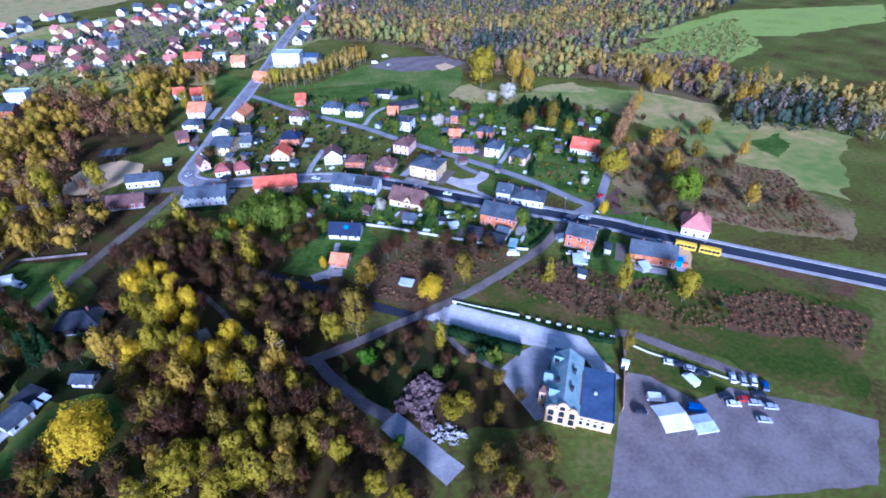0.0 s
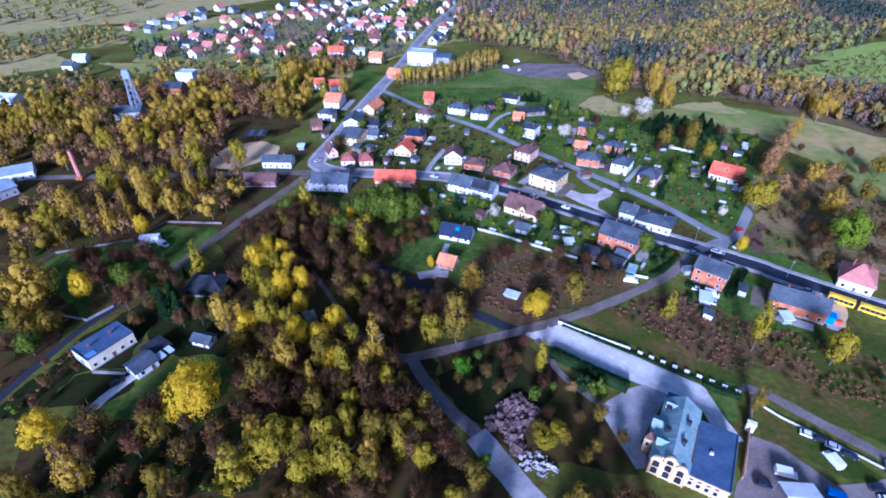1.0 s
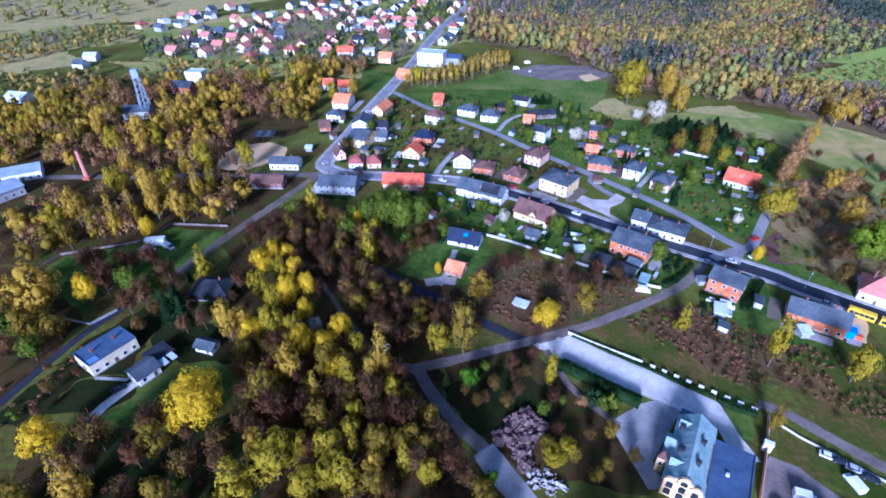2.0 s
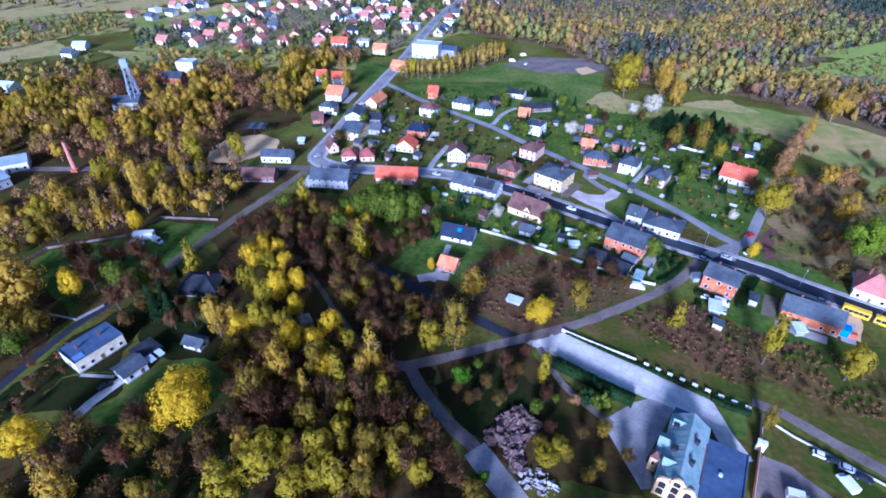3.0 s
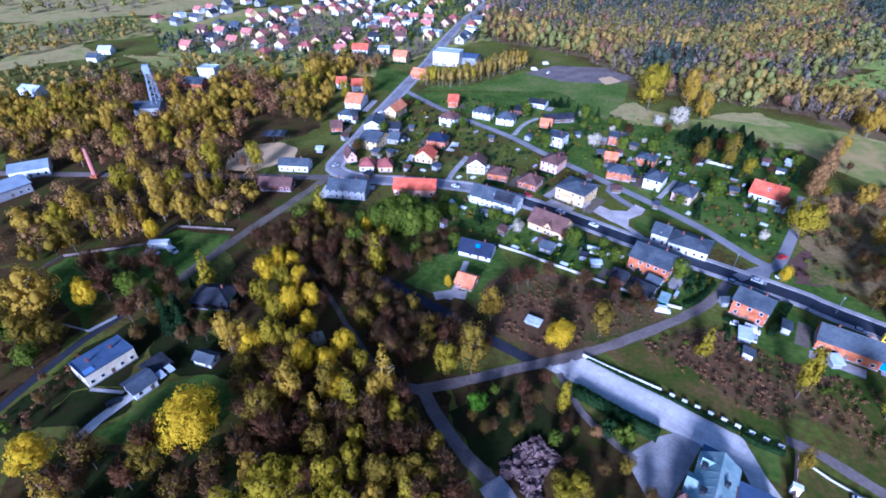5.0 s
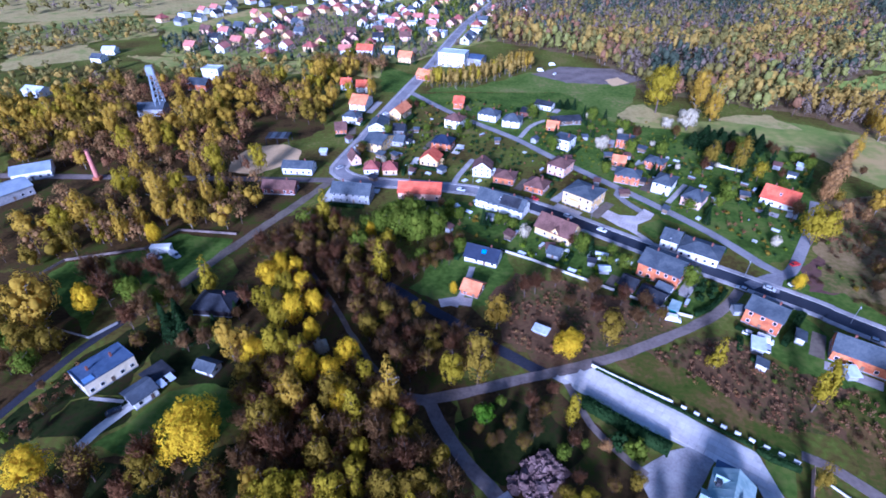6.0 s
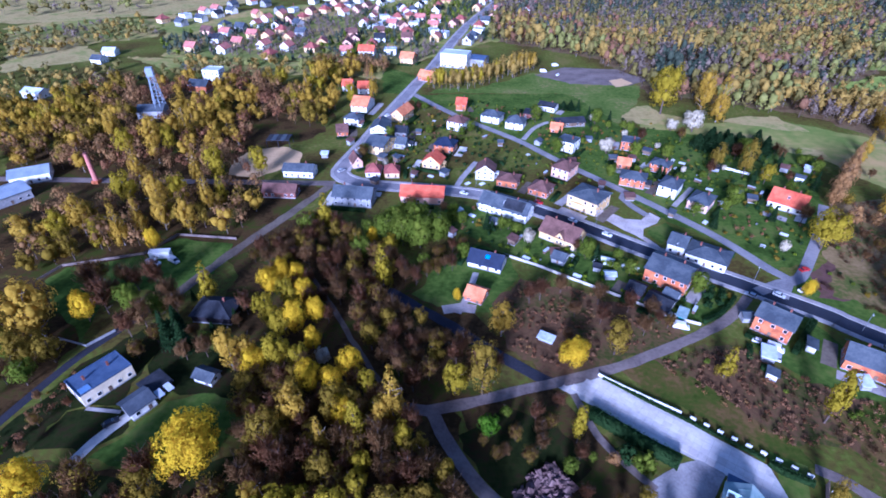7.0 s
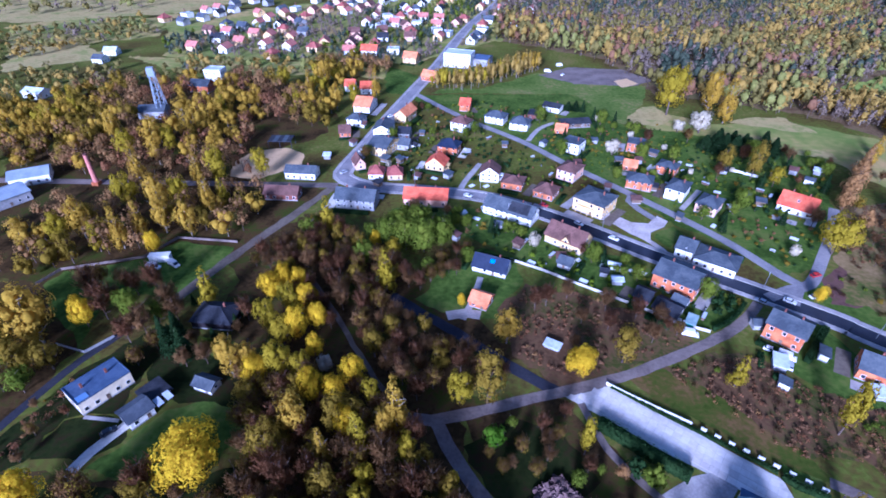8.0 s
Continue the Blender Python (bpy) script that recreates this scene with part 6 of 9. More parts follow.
road("back_street", [(117.3, 165.2), (125.0, 177.1), (121.3, 182.0), (108.9, 204.7), (91.8, 227.4), (78.5, 243.5), (48.9, 278.8), (29.3, 304.2), (-0.7, 334.1), (-20.8, 357.6), (-41.1, 384.0)], 4.6, "asphalt_old", z=0.07, label="narrow grey village street", clear=1.5, ragged=0.0)
road("junction", [(109.9, 168.1), (121.2, 173.8), (129.9, 177.2), (143.9, 194.9), (158.4, 215.1), (170.7, 235.2)], 4.5, "asphalt_old", z=0.074, label="grey side street", clear=1.5, ragged=0.0)
road("track", [(83.2, 221.5), (78.2, 230.0), (75.6, 237.1), (78.5, 243.5)], 3.5, "asphalt_old", z=0.072, label="short grey link road", clear=1.5, ragged=0.0)
road("gravel_lane", [(104.9, 165.0), (95.6, 154.8), (86.2, 147.9), (68.3, 137.7), (50.2, 128.8), (29.7, 121.2), (14.4, 116.5), (-0.3, 111.4), (-10.9, 108.5), (-16.2, 108.9)], 3.8, "lane", z=0.06, label="worn grey gravel lane", clear=1.5, ragged=0.25)
road("gravel_lane", [(-10.1, 110.1), (-6.1, 101.3), (1.5, 89.5), (10.6, 78.8), (17.2, 69.9), (24.1, 59.0)], 4.0, "lane", z=0.066, label="worn grey gravel lane", clear=4.5, ragged=0.2)
road("lane_apron", [(9.4, 79.5), (14.5, 72.1), (20.6, 62.9), (23.9, 57.7)], 7.0, "paving", z=0.07, label="pale widened stretch of the lane", clear=3.0, ragged=0.3)
road("gravel_lane", [(-16.2, 108.9), (-26.5, 119.6), (-36.2, 132.9), (-48.0, 151.4), (-60.9, 169.3)], 1.7, "dirt", z=0.05, label="earth path through the bare wood", clear=0.8, ragged=0.3)
road("asphalt_lane", [(-30.0, 162.4), (-18.1, 153.7), (-4.8, 144.0), (13.2, 129.5), (27.6, 119.9)], 4.2, "tar", z=0.055, label="dark asphalt lane among trees", clear=3.0, ragged=0.2)
road("gravel_lane", [(-68.5, 244.9), (-75.4, 229.1), (-82.5, 213.8), (-95.0, 187.5), (-103.6, 166.6), (-107.8, 155.5)], 4.5, "dirt", z=0.052, label="pale earth track through the wood", clear=1.5, ragged=0.4)
road("rail_track", [(-67.3, 244.9), (-102.8, 244.0), (-135.1, 243.1), (-173.2, 242.1), (-213.9, 241.1), (-260.1, 239.9)], 5.0, "lane", z=0.058, label="grey street leading out of the village", clear=1.5, ragged=0.0)
road("drive", [(-103.4, 88.1), (-101.5, 93.8), (-96.8, 102.1), (-94.7, 104.8)], 3.2, "concrete", z=0.05, label="pale concrete drive", clear=1.0, ragged=0.0)
road("garden_path", [(3.8, 174.6), (2.1, 166.7), (0.3, 159.3), (-2.8, 150.6)], 2.4, "paving", z=0.05, label="grey paved garden path", clear=0.5, ragged=0.0)
road("yard_path", [(-8.3, 152.2), (-1.8, 154.0), (3.6, 153.1)], 4.5, "paving", z=0.056, label="pale paved yard entrance", clear=0.5, ragged=0.0)
road("garden_path", [(-110.1, 104.5), (-99.4, 103.8)], 1.2, "paving", z=0.05, label="narrow pale garden path", clear=0.3, ragged=0.0)
road("garden_path", [(32.8, 116.8), (37.4, 102.0), (43.9, 93.0), (48.9, 87.4)], 2.2, "lane", z=0.05, label="narrow path down to the manor", clear=0.6, ragged=0.0)
road("garden_path", [(4.5, 273.6), (-3.3, 253.2), (-5.3, 245.2)], 3.0, "paving", z=0.05, label="pale drive between gardens", clear=0.5, ragged=0.0)
road("garden_path", [(32.9, 305.2), (41.8, 324.3), (54.1, 334.9), (64.8, 330.1)], 3.0, "paving", z=0.05, label="pale farm drive", clear=0.5, ragged=0.0)
road("garden_path", [(98.3, 230.5), (108.0, 242.9), (113.2, 249.6)], 2.6, "paving", z=0.05, label="narrow pale drive", clear=0.5, ragged=0.0)
road("left_lane", [(-134.2, 89.5), (-131.7, 99.5), (-128.8, 110.6), (-124.5, 124.5), (-117.9, 137.4), (-111.9, 150.2)], 3.0, "tar", z=0.05, label="dark tarred lane beside the house", clear=1.5, ragged=0.0)
road("rubble_track", [(92.5, 95.5), (99.5, 91.5), (104.6, 85.9), (115.3, 74.3), (125.0, 65.0)], 3.5, "lane", z=0.05, label="pale gravel track along the scrub", clear=1.5, ragged=0.4)

# ---- houses ----
row_house = house(18.0, 220.6, -29, 23.5, 9.0, 4.6, 3.6, "gable", "white", "slate", 2, skylights=1, chimneys=2, bays=9)
brown_house = house(40.9, 200.0, -37, 16.6, 10.2, 4.0, 4.4, "gable", "yellow", "brown_roof", 1, chimneys=2)
cross_gable(brown_house, 1.5, 4.2, 10.2, 4.0, 2.6, "yellow", "brown_roof")
house(78.5, 174.0, -37, 15.5, 14.0, 6.2, 2.8, "gable", "brick", "slate", 2, chimneys=2)
house(106.0, 148.2, -41, 11.4, 10.6, 6.4, 2.4, "gable", "brick", "slate", 2, chimneys=2)
house(129.1, 130.4, -32, 17.7, 9.5, 4.6, 3.2, "gable", "brick", "slate", 1, chimneys=2)
house(-53.9, 227.1, -6, 18.5, 10.0, 5.2, 3.2, "gable", "grey_wall", "slate", 2, chimneys=2)
house(-21.6, 231.4, -2, 20.3, 10.0, 4.2, 3.2, "gable", "pink", "red_roof", 1, chimneys=2)
big_house = house(57.3, 229.3, -39, 14.9, 14.0, 6.6, 2.0, "hip", "yellow", "slate", 2)
balcony(big_house, -0.5, 9.0, 14.0, 3.2, "yellow")
house(36.3, 240.9, -29, 9.8, 9.5, 3.6, 3.0, "hip", "brick", "brown_roof", 1)
house(20.8, 249.2, -17, 10.4, 9.0, 3.8, 1.8, "hip", "brick", "brown_roof", 1)
house(9.3, 256.7, 83, 9.0, 9.5, 5.0, 3.4, "gable", "white", "brown_roof", 2, porch=True)
house(-39.6, 255.7, 6, 7.4, 7.6, 3.4, 3.0, "hip", "cream", "maroon_roof", 1)
house(-49.3, 255.8, 2, 7.4, 7.6, 3.4, 3.0, "hip", "white", "maroon_roof", 1)
house(-60.5, 266.2, 116, 8.0, 5.2, 3.4, 3.4, "gable", "pink", "brown_roof", 1)
house(-18.6, 267.7, 75, 9.0, 10.0, 3.8, 3.8, "gable", "yellow", "red_roof", 1, porch=True)
house(-12.9, 287.7, -15, 11.2, 9.0, 5.0, 3.0, "hip", "brick", "navy_roof", 2)
house(-53.4, 311.8, 87, 14.0, 10.3, 5.0, 2.6, "gable", "white", "slate", 2)
house(-49.7, 287.1, -23, 11.4, 15.9, 5.4, 2.8, "gable", "yellow", "slate", 2)
house(-38.6, 291.7, -13, 6.7, 7.0, 3.4, 2.4, "gable", "grey_wall", "slate", 1)
house(-40.3, 308.3, -6, 6.8, 8.0, 3.4, 2.4, "gable", "grey_wall", "dark_roof", 1)
house(-42.8, 335.3, 70, 15.3, 8.2, 5.0, 3.4, "gable", "yellow", "orange_roof", 2)
house(-71.5, 351.4, -10, 10.9, 16.0, 4.6, 4.0, "gable", "white", "orange_roof", 2)
house(-88.7, 388.1, 2, 7.1, 9.0, 5.0, 3.2, "gable", "white", "red_roof", 2)
house(-76.3, 384.6, 2, 7.9, 9.0, 4.6, 3.4, "gable", "white", "red_roof", 2)
house(-72.3, 324.0, -16, 9.6, 8.0, 5.2, 2.0, "hip", "white", "slate", 2)
house(-76.5, 308.1, 10, 6.5, 8.0, 3.0, 3.2, "gable", "brick", "brown_roof", 1)
house(-6.7, 320.5, -25, 10.5, 9.0, 5.8, 2.6, "hip", "white", "brown_roof", 2)
house(-4.7, 355.2, -8, 6.7, 9.0, 4.6, 3.0, "gable", "brick", "red_roof", 2)
house(15.2, 334.1, -23, 12.1, 9.0, 4.8, 2.4, "hip", "white", "slate", 2)
house(29.5, 324.2, -19, 11.0, 9.0, 4.8, 3.0, "hip", "white", "slate", 2)
house(40.0, 343.4, -15, 7.3, 10.0, 3.2, 1.0, "flat", "dark_brick", "dark_roof", 1, chimneys=0)
house(53.6, 356.2, -28, 11.4, 8.0, 3.6, 1.6, "gable", "white", "dark_roof", 1)
house(63.1, 331.0, 11, 19.4, 9.0, 2.8, 1.8, "gable", "wood", "dark_roof", 1, name='shed', chimneys=0)
house(54.3, 318.9, -14, 6.8, 8.0, 3.0, 2.6, "gable", "brick", "orange_roof", 1)
house(57.2, 293.2, -33, 10.3, 9.9, 6.2, 1.0, "flat", "white", "slate", 2)
house(50.7, 260.8, -35, 9.3, 11.9, 5.8, 2.2, "hip", "pink", "brown_roof", 2)
house(93.2, 296.4, -19, 9.3, 9.0, 5.2, 1.2, "flat", "brick", "slate", 2)
house(102.7, 268.4, -36, 9.4, 8.0, 4.8, 1.6, "hip", "brick", "slate", 2)
house(84.1, 252.6, -21, 12.1, 9.0, 4.8, 2.0, "hip", "brick", "slate", 2)
house(84.3, 272.0, -18, 6.6, 7.0, 3.0, 2.2, "gable", "brick", "orange_roof", 1)
house(100.0, 244.0, -34, 8.6, 12.3, 5.8, 2.2, "hip", "white", "slate", 2)
house(110.6, 231.2, -38, 9.1, 11.7, 4.8, 2.6, "hip", "pink", "slate", 2)
house(151.8, 233.2, -38, 14.6, 11.5, 3.6, 4.4, "gable", "white", "red_roof", 1, skylights=1, chimneys=2)
house(97.9, 187.5, -33, 15.4, 11.2, 4.0, 1.8, "hip", "white", "slate", 1, chimneys=2)
house(88.4, 195.2, -32, 6.7, 10.0, 4.6, 2.4, "gable", "white", "slate", 1)
house(160.4, 144.5, -38, 11.1, 13.0, 4.4, 4.6, "hip", "white", "rose_roof", 1, chimneys=2)
blue_house = house(8.2, 180.1, -20, 13.5, 8.0, 2.8, 3.4, "gable", "white", "navy_roof", 1, skylights=0)
house(3.9, 159.7, -24, 6.7, 7.0, 2.6, 2.2, "gable", "brick", "orange_roof", 1, name='garage', chimneys=0)
house(63.6, 165.4, -35, 5.6, 7.0, 2.6, 1.8, "gable", "dark_brick", "dark_roof", 1, name='shed', chimneys=0)
house(70.2, 158.4, -39, 8.6, 8.0, 2.6, 1.8, "gable", "wood", "dark_roof", 1, name='shed', chimneys=0)
house(75.5, 162.1, -42, 4.7, 6.0, 2.6, 1.8, "gable", "grey_wall", "slate", 1, name='shed', chimneys=0)
house(76.1, 152.1, -31, 2.5, 4.0, 2.2, 0.8, "mono", "teal_paint", "teal_roof", 0, name='shed', chimneys=0)
house(37.9, 184.2, -29, 5.1, 6.0, 2.6, 1.6, "gable", "grey_wall", "slate", 1, name='shed', chimneys=0)
house(75.6, 180.9, -30, 2.4, 5.0, 2.4, 1.0, "mono", "grey_wall", "slate", 0, name='shed', chimneys=0)
CLEAR.append((27.1, 139.1, 6.0))
house(27.1, 139.1, -28, 4.6, 2.6, 1.1, 0.3, "mono", "grey_wall", "pale_roof", 0, name='shed', chimneys=0)
house(97.7, 134.5, -22, 3.6, 5.0, 2.4, 0.6, "mono", "grey_wall", "pale_roof", 0, name='shed', chimneys=0)
left_house = house(-110.3, 113.8, 57, 15.0, 9.5, 4.6, 0.5, "flat", "ivory", "felt", 1, label='ivory plaster house with flat blue-grey roof and skylight', chimneys=2, bays=5)
left_garage = house(-94.6, 105.6, 57, 7.0, 6.4, 3.2, 1.4, "gable", "white", "grey_felt", 1, name='garage', chimneys=0)
carport = house(-92.9, 112.6, 57, 6.4, 6.4, 2.5, 0.5, "mono", "dark_wood", "dark_roof", 0, name='carport', label='dark timber carport with two pale blue roof sheets', chimneys=0)
house(-79.2, 117.0, -17, 6.4, 4.4, 2.4, 1.2, "gable", "white", "slate", 1, name='shed', chimneys=0)
house(-87.8, 146.1, -3, 13.9, 10.0, 3.4, 2.6, "hip", "dark_wood", "dark_roof", 0)
house(-87.5, 253.6, -3, 15.7, 8.0, 4.0, 2.2, "gable", "white", "slate", 1)
house(-91.1, 232.5, -1, 15.9, 8.0, 3.4, 2.4, "gable", "dark_brick", "brown_roof", 1)
house(-196.4, 407.0, -4, 13.1, 10.0, 8.5, 1.0, "flat", "white", "pale_roof", 2, chimneys=0)
house(-196.2, 382.0, -8, 14.3, 10.0, 5.0, 3.0, "gable", "brick", "slate", 2)
house(-205.8, 331.4, 9, 16.0, 12.0, 5.0, 2.4, "gable", "grey_wall", "slate", 1, name='machine_house', chimneys=0)
house(-221.8, 218.4, 57, 20.8, 14.0, 4.6, 2.0, "gable", "grey_wall", "pale_steel", 1, name='workshop', chimneys=0)
house(-223.4, 241.4, 30, 17.2, 12.0, 4.6, 2.0, "gable", "white", "pale_steel", 1, name='workshop', chimneys=0)
house(-305.7, 361.4, -12, 15.1, 10.0, 4.6, 2.0, "gable", "white", "pale_roof", 1, chimneys=0)
house(-11.4, 455.5, -15, 22.5, 14.0, 11.0, 1.0, "flat", "white", "pale_roof", 3, label='tall white plaster block with a flat roof', chimneys=0)
house(7.7, 460.3, -20, 13.4, 14.0, 6.0, 1.4, "gable", "grey_wall", "felt", 1, chimneys=0)
house(-52.0, 461.7, -15, 11.4, 9.0, 5.2, 3.6, "gable", "yellow", "orange_roof", 2)
house(-32.4, 415.4, -28, 11.6, 8.0, 4.0, 3.4, "gable", "brick", "orange_roof", 1)
house(-90.8, 484.7, -5, 14.0, 9.0, 4.6, 3.8, "gable", "white", "red_roof", 2)
house(-311.7, 446.6, -8, 9.4, 9.0, 4, 2.5, "gable", "white", "slate", 1)
house(-315.5, 470.2, 3, 10.6, 9.0, 4, 2.5, "gable", "white", "pale_roof", 1)
house(-27.9, 254.6, -20, 2.8, 2.7, 2.0, 0.5, "mono", "grey_wall", "brown_roof", 0, name="garden_shed", chimneys=0)
house(-39.1, 272.4, 60, 3.0, 2.8, 2.4, 1.0, "mono", "wood", "slate", 0, name="garden_shed", chimneys=0)
house(-12.3, 257.1, 60, 4.3, 3.2, 2.1, 0.7, "mono", "grey_wall", "slate", 0, name="garden_shed", chimneys=0)
house(90.7, 279.2, 0, 2.8, 2.9, 2.3, 0.6, "mono", "grey_wall", "brown_roof", 0, name="garden_shed", chimneys=0)
house(101.2, 289.1, -35, 4.5, 3.2, 2.4, 0.5, "mono", "wood", "slate", 0, name="garden_shed", chimneys=0)
house(78.5, 236.0, 0, 4.3, 2.8, 2.2, 0.7, "mono", "wood", "brown_roof", 0, name="garden_shed", chimneys=0)
house(132.6, 269.7, -30, 3.2, 3.2, 2.0, 0.8, "mono", "grey_wall", "dark_roof", 0, name="garden_shed", chimneys=0)
house(136.9, 236.8, -20, 3.9, 3.0, 2.5, 0.6, "mono", "wood", "slate", 0, name="garden_shed", chimneys=0)
house(181.3, 271.0, -35, 3.2, 2.6, 2.2, 0.8, "mono", "grey_wall", "pale_roof", 0, name="garden_shed", chimneys=0)
house(171.4, 259.9, -35, 4.0, 2.5, 2.3, 0.6, "mono", "white", "slate", 0, name="garden_shed", chimneys=0)
house(168.6, 270.6, -30, 3.5, 2.3, 2.4, 1.1, "mono", "grey_wall", "brown_roof", 0, name="garden_shed", chimneys=0)
house(67.3, 247.1, -20, 2.6, 2.5, 2.4, 0.7, "mono", "grey_wall", "brown_roof", 0, name="garden_shed", chimneys=0)
house(71.5, 304.5, 0, 3.2, 2.4, 2.1, 0.7, "mono", "grey_wall", "slate", 0, name="garden_shed", chimneys=0)
house(56.6, 273.6, 0, 3.7, 2.6, 2.1, 1.0, "mono", "grey_wall", "brown_roof", 0, name="garden_shed", chimneys=0)
house(18.8, 296.8, 0, 2.8, 3.4, 2.5, 0.6, "gable", "wood", "slate", 0, name="garden_shed", chimneys=0)
house(-32.5, 292.7, -35, 3.8, 3.4, 2.0, 0.8, "gable", "white", "dark_roof", 0, name="garden_shed", chimneys=0)
house(-30.2, 310.6, 0, 2.8, 2.8, 2.3, 0.6, "gable", "wood", "slate", 0, name="garden_shed", chimneys=0)
house(-79.7, 275.1, 0, 3.4, 2.2, 2.2, 0.9, "mono", "grey_wall", "pale_roof", 0, name="garden_shed", chimneys=0)
house(-4.1, 218.3, 60, 3.0, 2.2, 2.1, 0.6, "gable", "grey_wall", "pale_roof", 0, name="garden_shed", chimneys=0)
house(-6.4, 200.2, 60, 2.9, 2.3, 2.3, 1.1, "mono", "grey_wall", "brown_roof", 0, name="garden_shed", chimneys=0)
house(12.1, 210.7, -20, 3.6, 2.3, 2.5, 0.8, "gable", "grey_wall", "slate", 0, name="garden_shed", chimneys=0)
house(19.7, 195.9, 60, 3.9, 3.2, 2.4, 0.8, "mono", "wood", "brown_roof", 0, name="garden_shed", chimneys=0)
house(36.2, 187.2, 0, 3.3, 2.7, 2.0, 1.1, "mono", "grey_wall", "brown_roof", 0, name="garden_shed", chimneys=0)
house(51.9, 178.9, -20, 2.7, 3.3, 2.4, 0.7, "gable", "grey_wall", "dark_roof", 0, name="garden_shed", chimneys=0)
house(55.7, 174.1, 0, 3.7, 3.1, 2.1, 0.5, "gable", "grey_wall", "pale_roof", 0, name="garden_shed", chimneys=0)
house(77.8, 173.3, 0, 4.4, 2.3, 2.4, 0.8, "gable", "white", "slate", 0, name="garden_shed", chimneys=0)
house(98.6, 152.5, 0, 3.3, 3.3, 2.5, 0.8, "gable", "grey_wall", "slate", 0, name="garden_shed", chimneys=0)
house(95.2, 126.2, 60, 2.8, 2.9, 2.3, 0.6, "mono", "white", "slate", 0, name="garden_shed", chimneys=0)
house(113.9, 139.3, 60, 4.4, 2.6, 2.4, 0.6, "mono", "white", "slate", 0, name="garden_shed", chimneys=0)
house(121.7, 124.0, 0, 3.0, 3.4, 2.1, 0.8, "mono", "grey_wall", "pale_roof", 0, name="garden_shed", chimneys=0)
house(31.0, 329.0, 60, 2.8, 2.9, 2.3, 0.8, "mono", "white", "slate", 0, name="garden_shed", chimneys=0)
house(41.1, 299.2, 60, 3.9, 3.3, 2.5, 0.8, "gable", "grey_wall", "slate", 0, name="garden_shed", chimneys=0)
house(90.3, 249.0, -20, 3.3, 2.4, 2.2, 1.0, "mono", "wood", "dark_roof", 0, name="garden_shed", chimneys=0)
house(94.3, 221.8, 60, 4.0, 2.2, 2.1, 0.6, "mono", "wood", "slate", 0, name="garden_shed", chimneys=0)
house(121.4, 231.0, 0, 3.7, 2.8, 2.4, 0.7, "gable", "wood", "pale_roof", 0, name="garden_shed", chimneys=0)
house(133.5, 243.6, 60, 4.0, 2.9, 2.3, 1.0, "mono", "grey_wall", "slate", 0, name="garden_shed", chimneys=0)
house(80.1, 278.9, 0, 4.2, 2.9, 2.2, 0.7, "mono", "wood", "slate", 0, name="garden_shed", chimneys=0)
house(-21.1, 268.4, -20, 2.9, 2.3, 2.3, 0.9, "mono", "wood", "brown_roof", 0, name="garden_shed", chimneys=0)
house(-47.1, 245.4, -35, 3.8, 2.6, 2.4, 0.5, "mono", "wood", "dark_roof", 0, name="garden_shed", chimneys=0)
house(-68.8, 293.4, 60, 3.9, 2.6, 2.4, 0.9, "mono", "grey_wall", "brown_roof", 0, name="garden_shed", chimneys=0)
house(-68.3, 320.8, -20, 4.2, 3.3, 2.1, 1.1, "mono", "white", "brown_roof", 0, name="garden_shed", chimneys=0)
house(-47.3, 273.7, -30, 4.1, 3.4, 2.1, 0.8, "mono", "wood", "slate", 0, name="garden_shed", chimneys=0)
greenhouse(-89.7, 610.4, 69, 62.4, 14, 4.5)
roof_sheet(row_house, 23.5, 9.0, 4.6, 3.6, 0.42, 0.5, 9.5, 5.0, 'dark_roof', name='dark_roofing')
roof_sheet(blue_house, 13.5, 8, 2.8, 3.4, 0.1, 0.6, 1.8, 1.6, 'blue_cover')
roof_sheet(left_house, 15.0, 9.5, 4.55, 0.02, -0.72, 0.35, 3.0, 2.4, 'blue_glass')
for k in (-0.45, 0.45):
    roof_sheet(carport, 6.4, 12.8, 2.5, 1.0, k, 0.22, 1.9, 3.2, 'pale_roof', name='roof_sheet')
open_frame(-109.3, 289.6, 2, 13, 8, 4.5)

# ---- the far village ----
# Red roofs here take the muted tile, so haze sits in their colour.
far_kinds = [("white", "rose_roof", "gable"), ("white", "slate", "hip"), ("white", "slate", "gable"), ("white", "pale_roof", "flat"), ("white", "rose_roof", "gable"), ("cream", "maroon_roof", "hip"), ("pink", "brown_roof", "gable"), ("white", "dark_roof", "gable"), ("yellow", "rose_roof", "gable"), ("grey_wall", "slate", "gable")]
far_houses = []
rng = random.Random(5)


def far_house(x, y, turn):
    if not free_spot(x, y, 4.0):
        return
    k = rng.randrange(len(far_kinds))
    CLEAR.append((x, y, 6.0))
    for kind, ob in far_houses:
        if kind == k:
            copy_thing(ob, pose(x, y, 0, 0, 0, turn))
            return
    wall, roof, style = far_kinds[k]
    CLEAR.pop()
    far_houses.append((k, house(x, y, turn, 10.5, 9.0, 4.6, 3.4, style, wall, roof, 2, group="houses of the far village", far=True)))


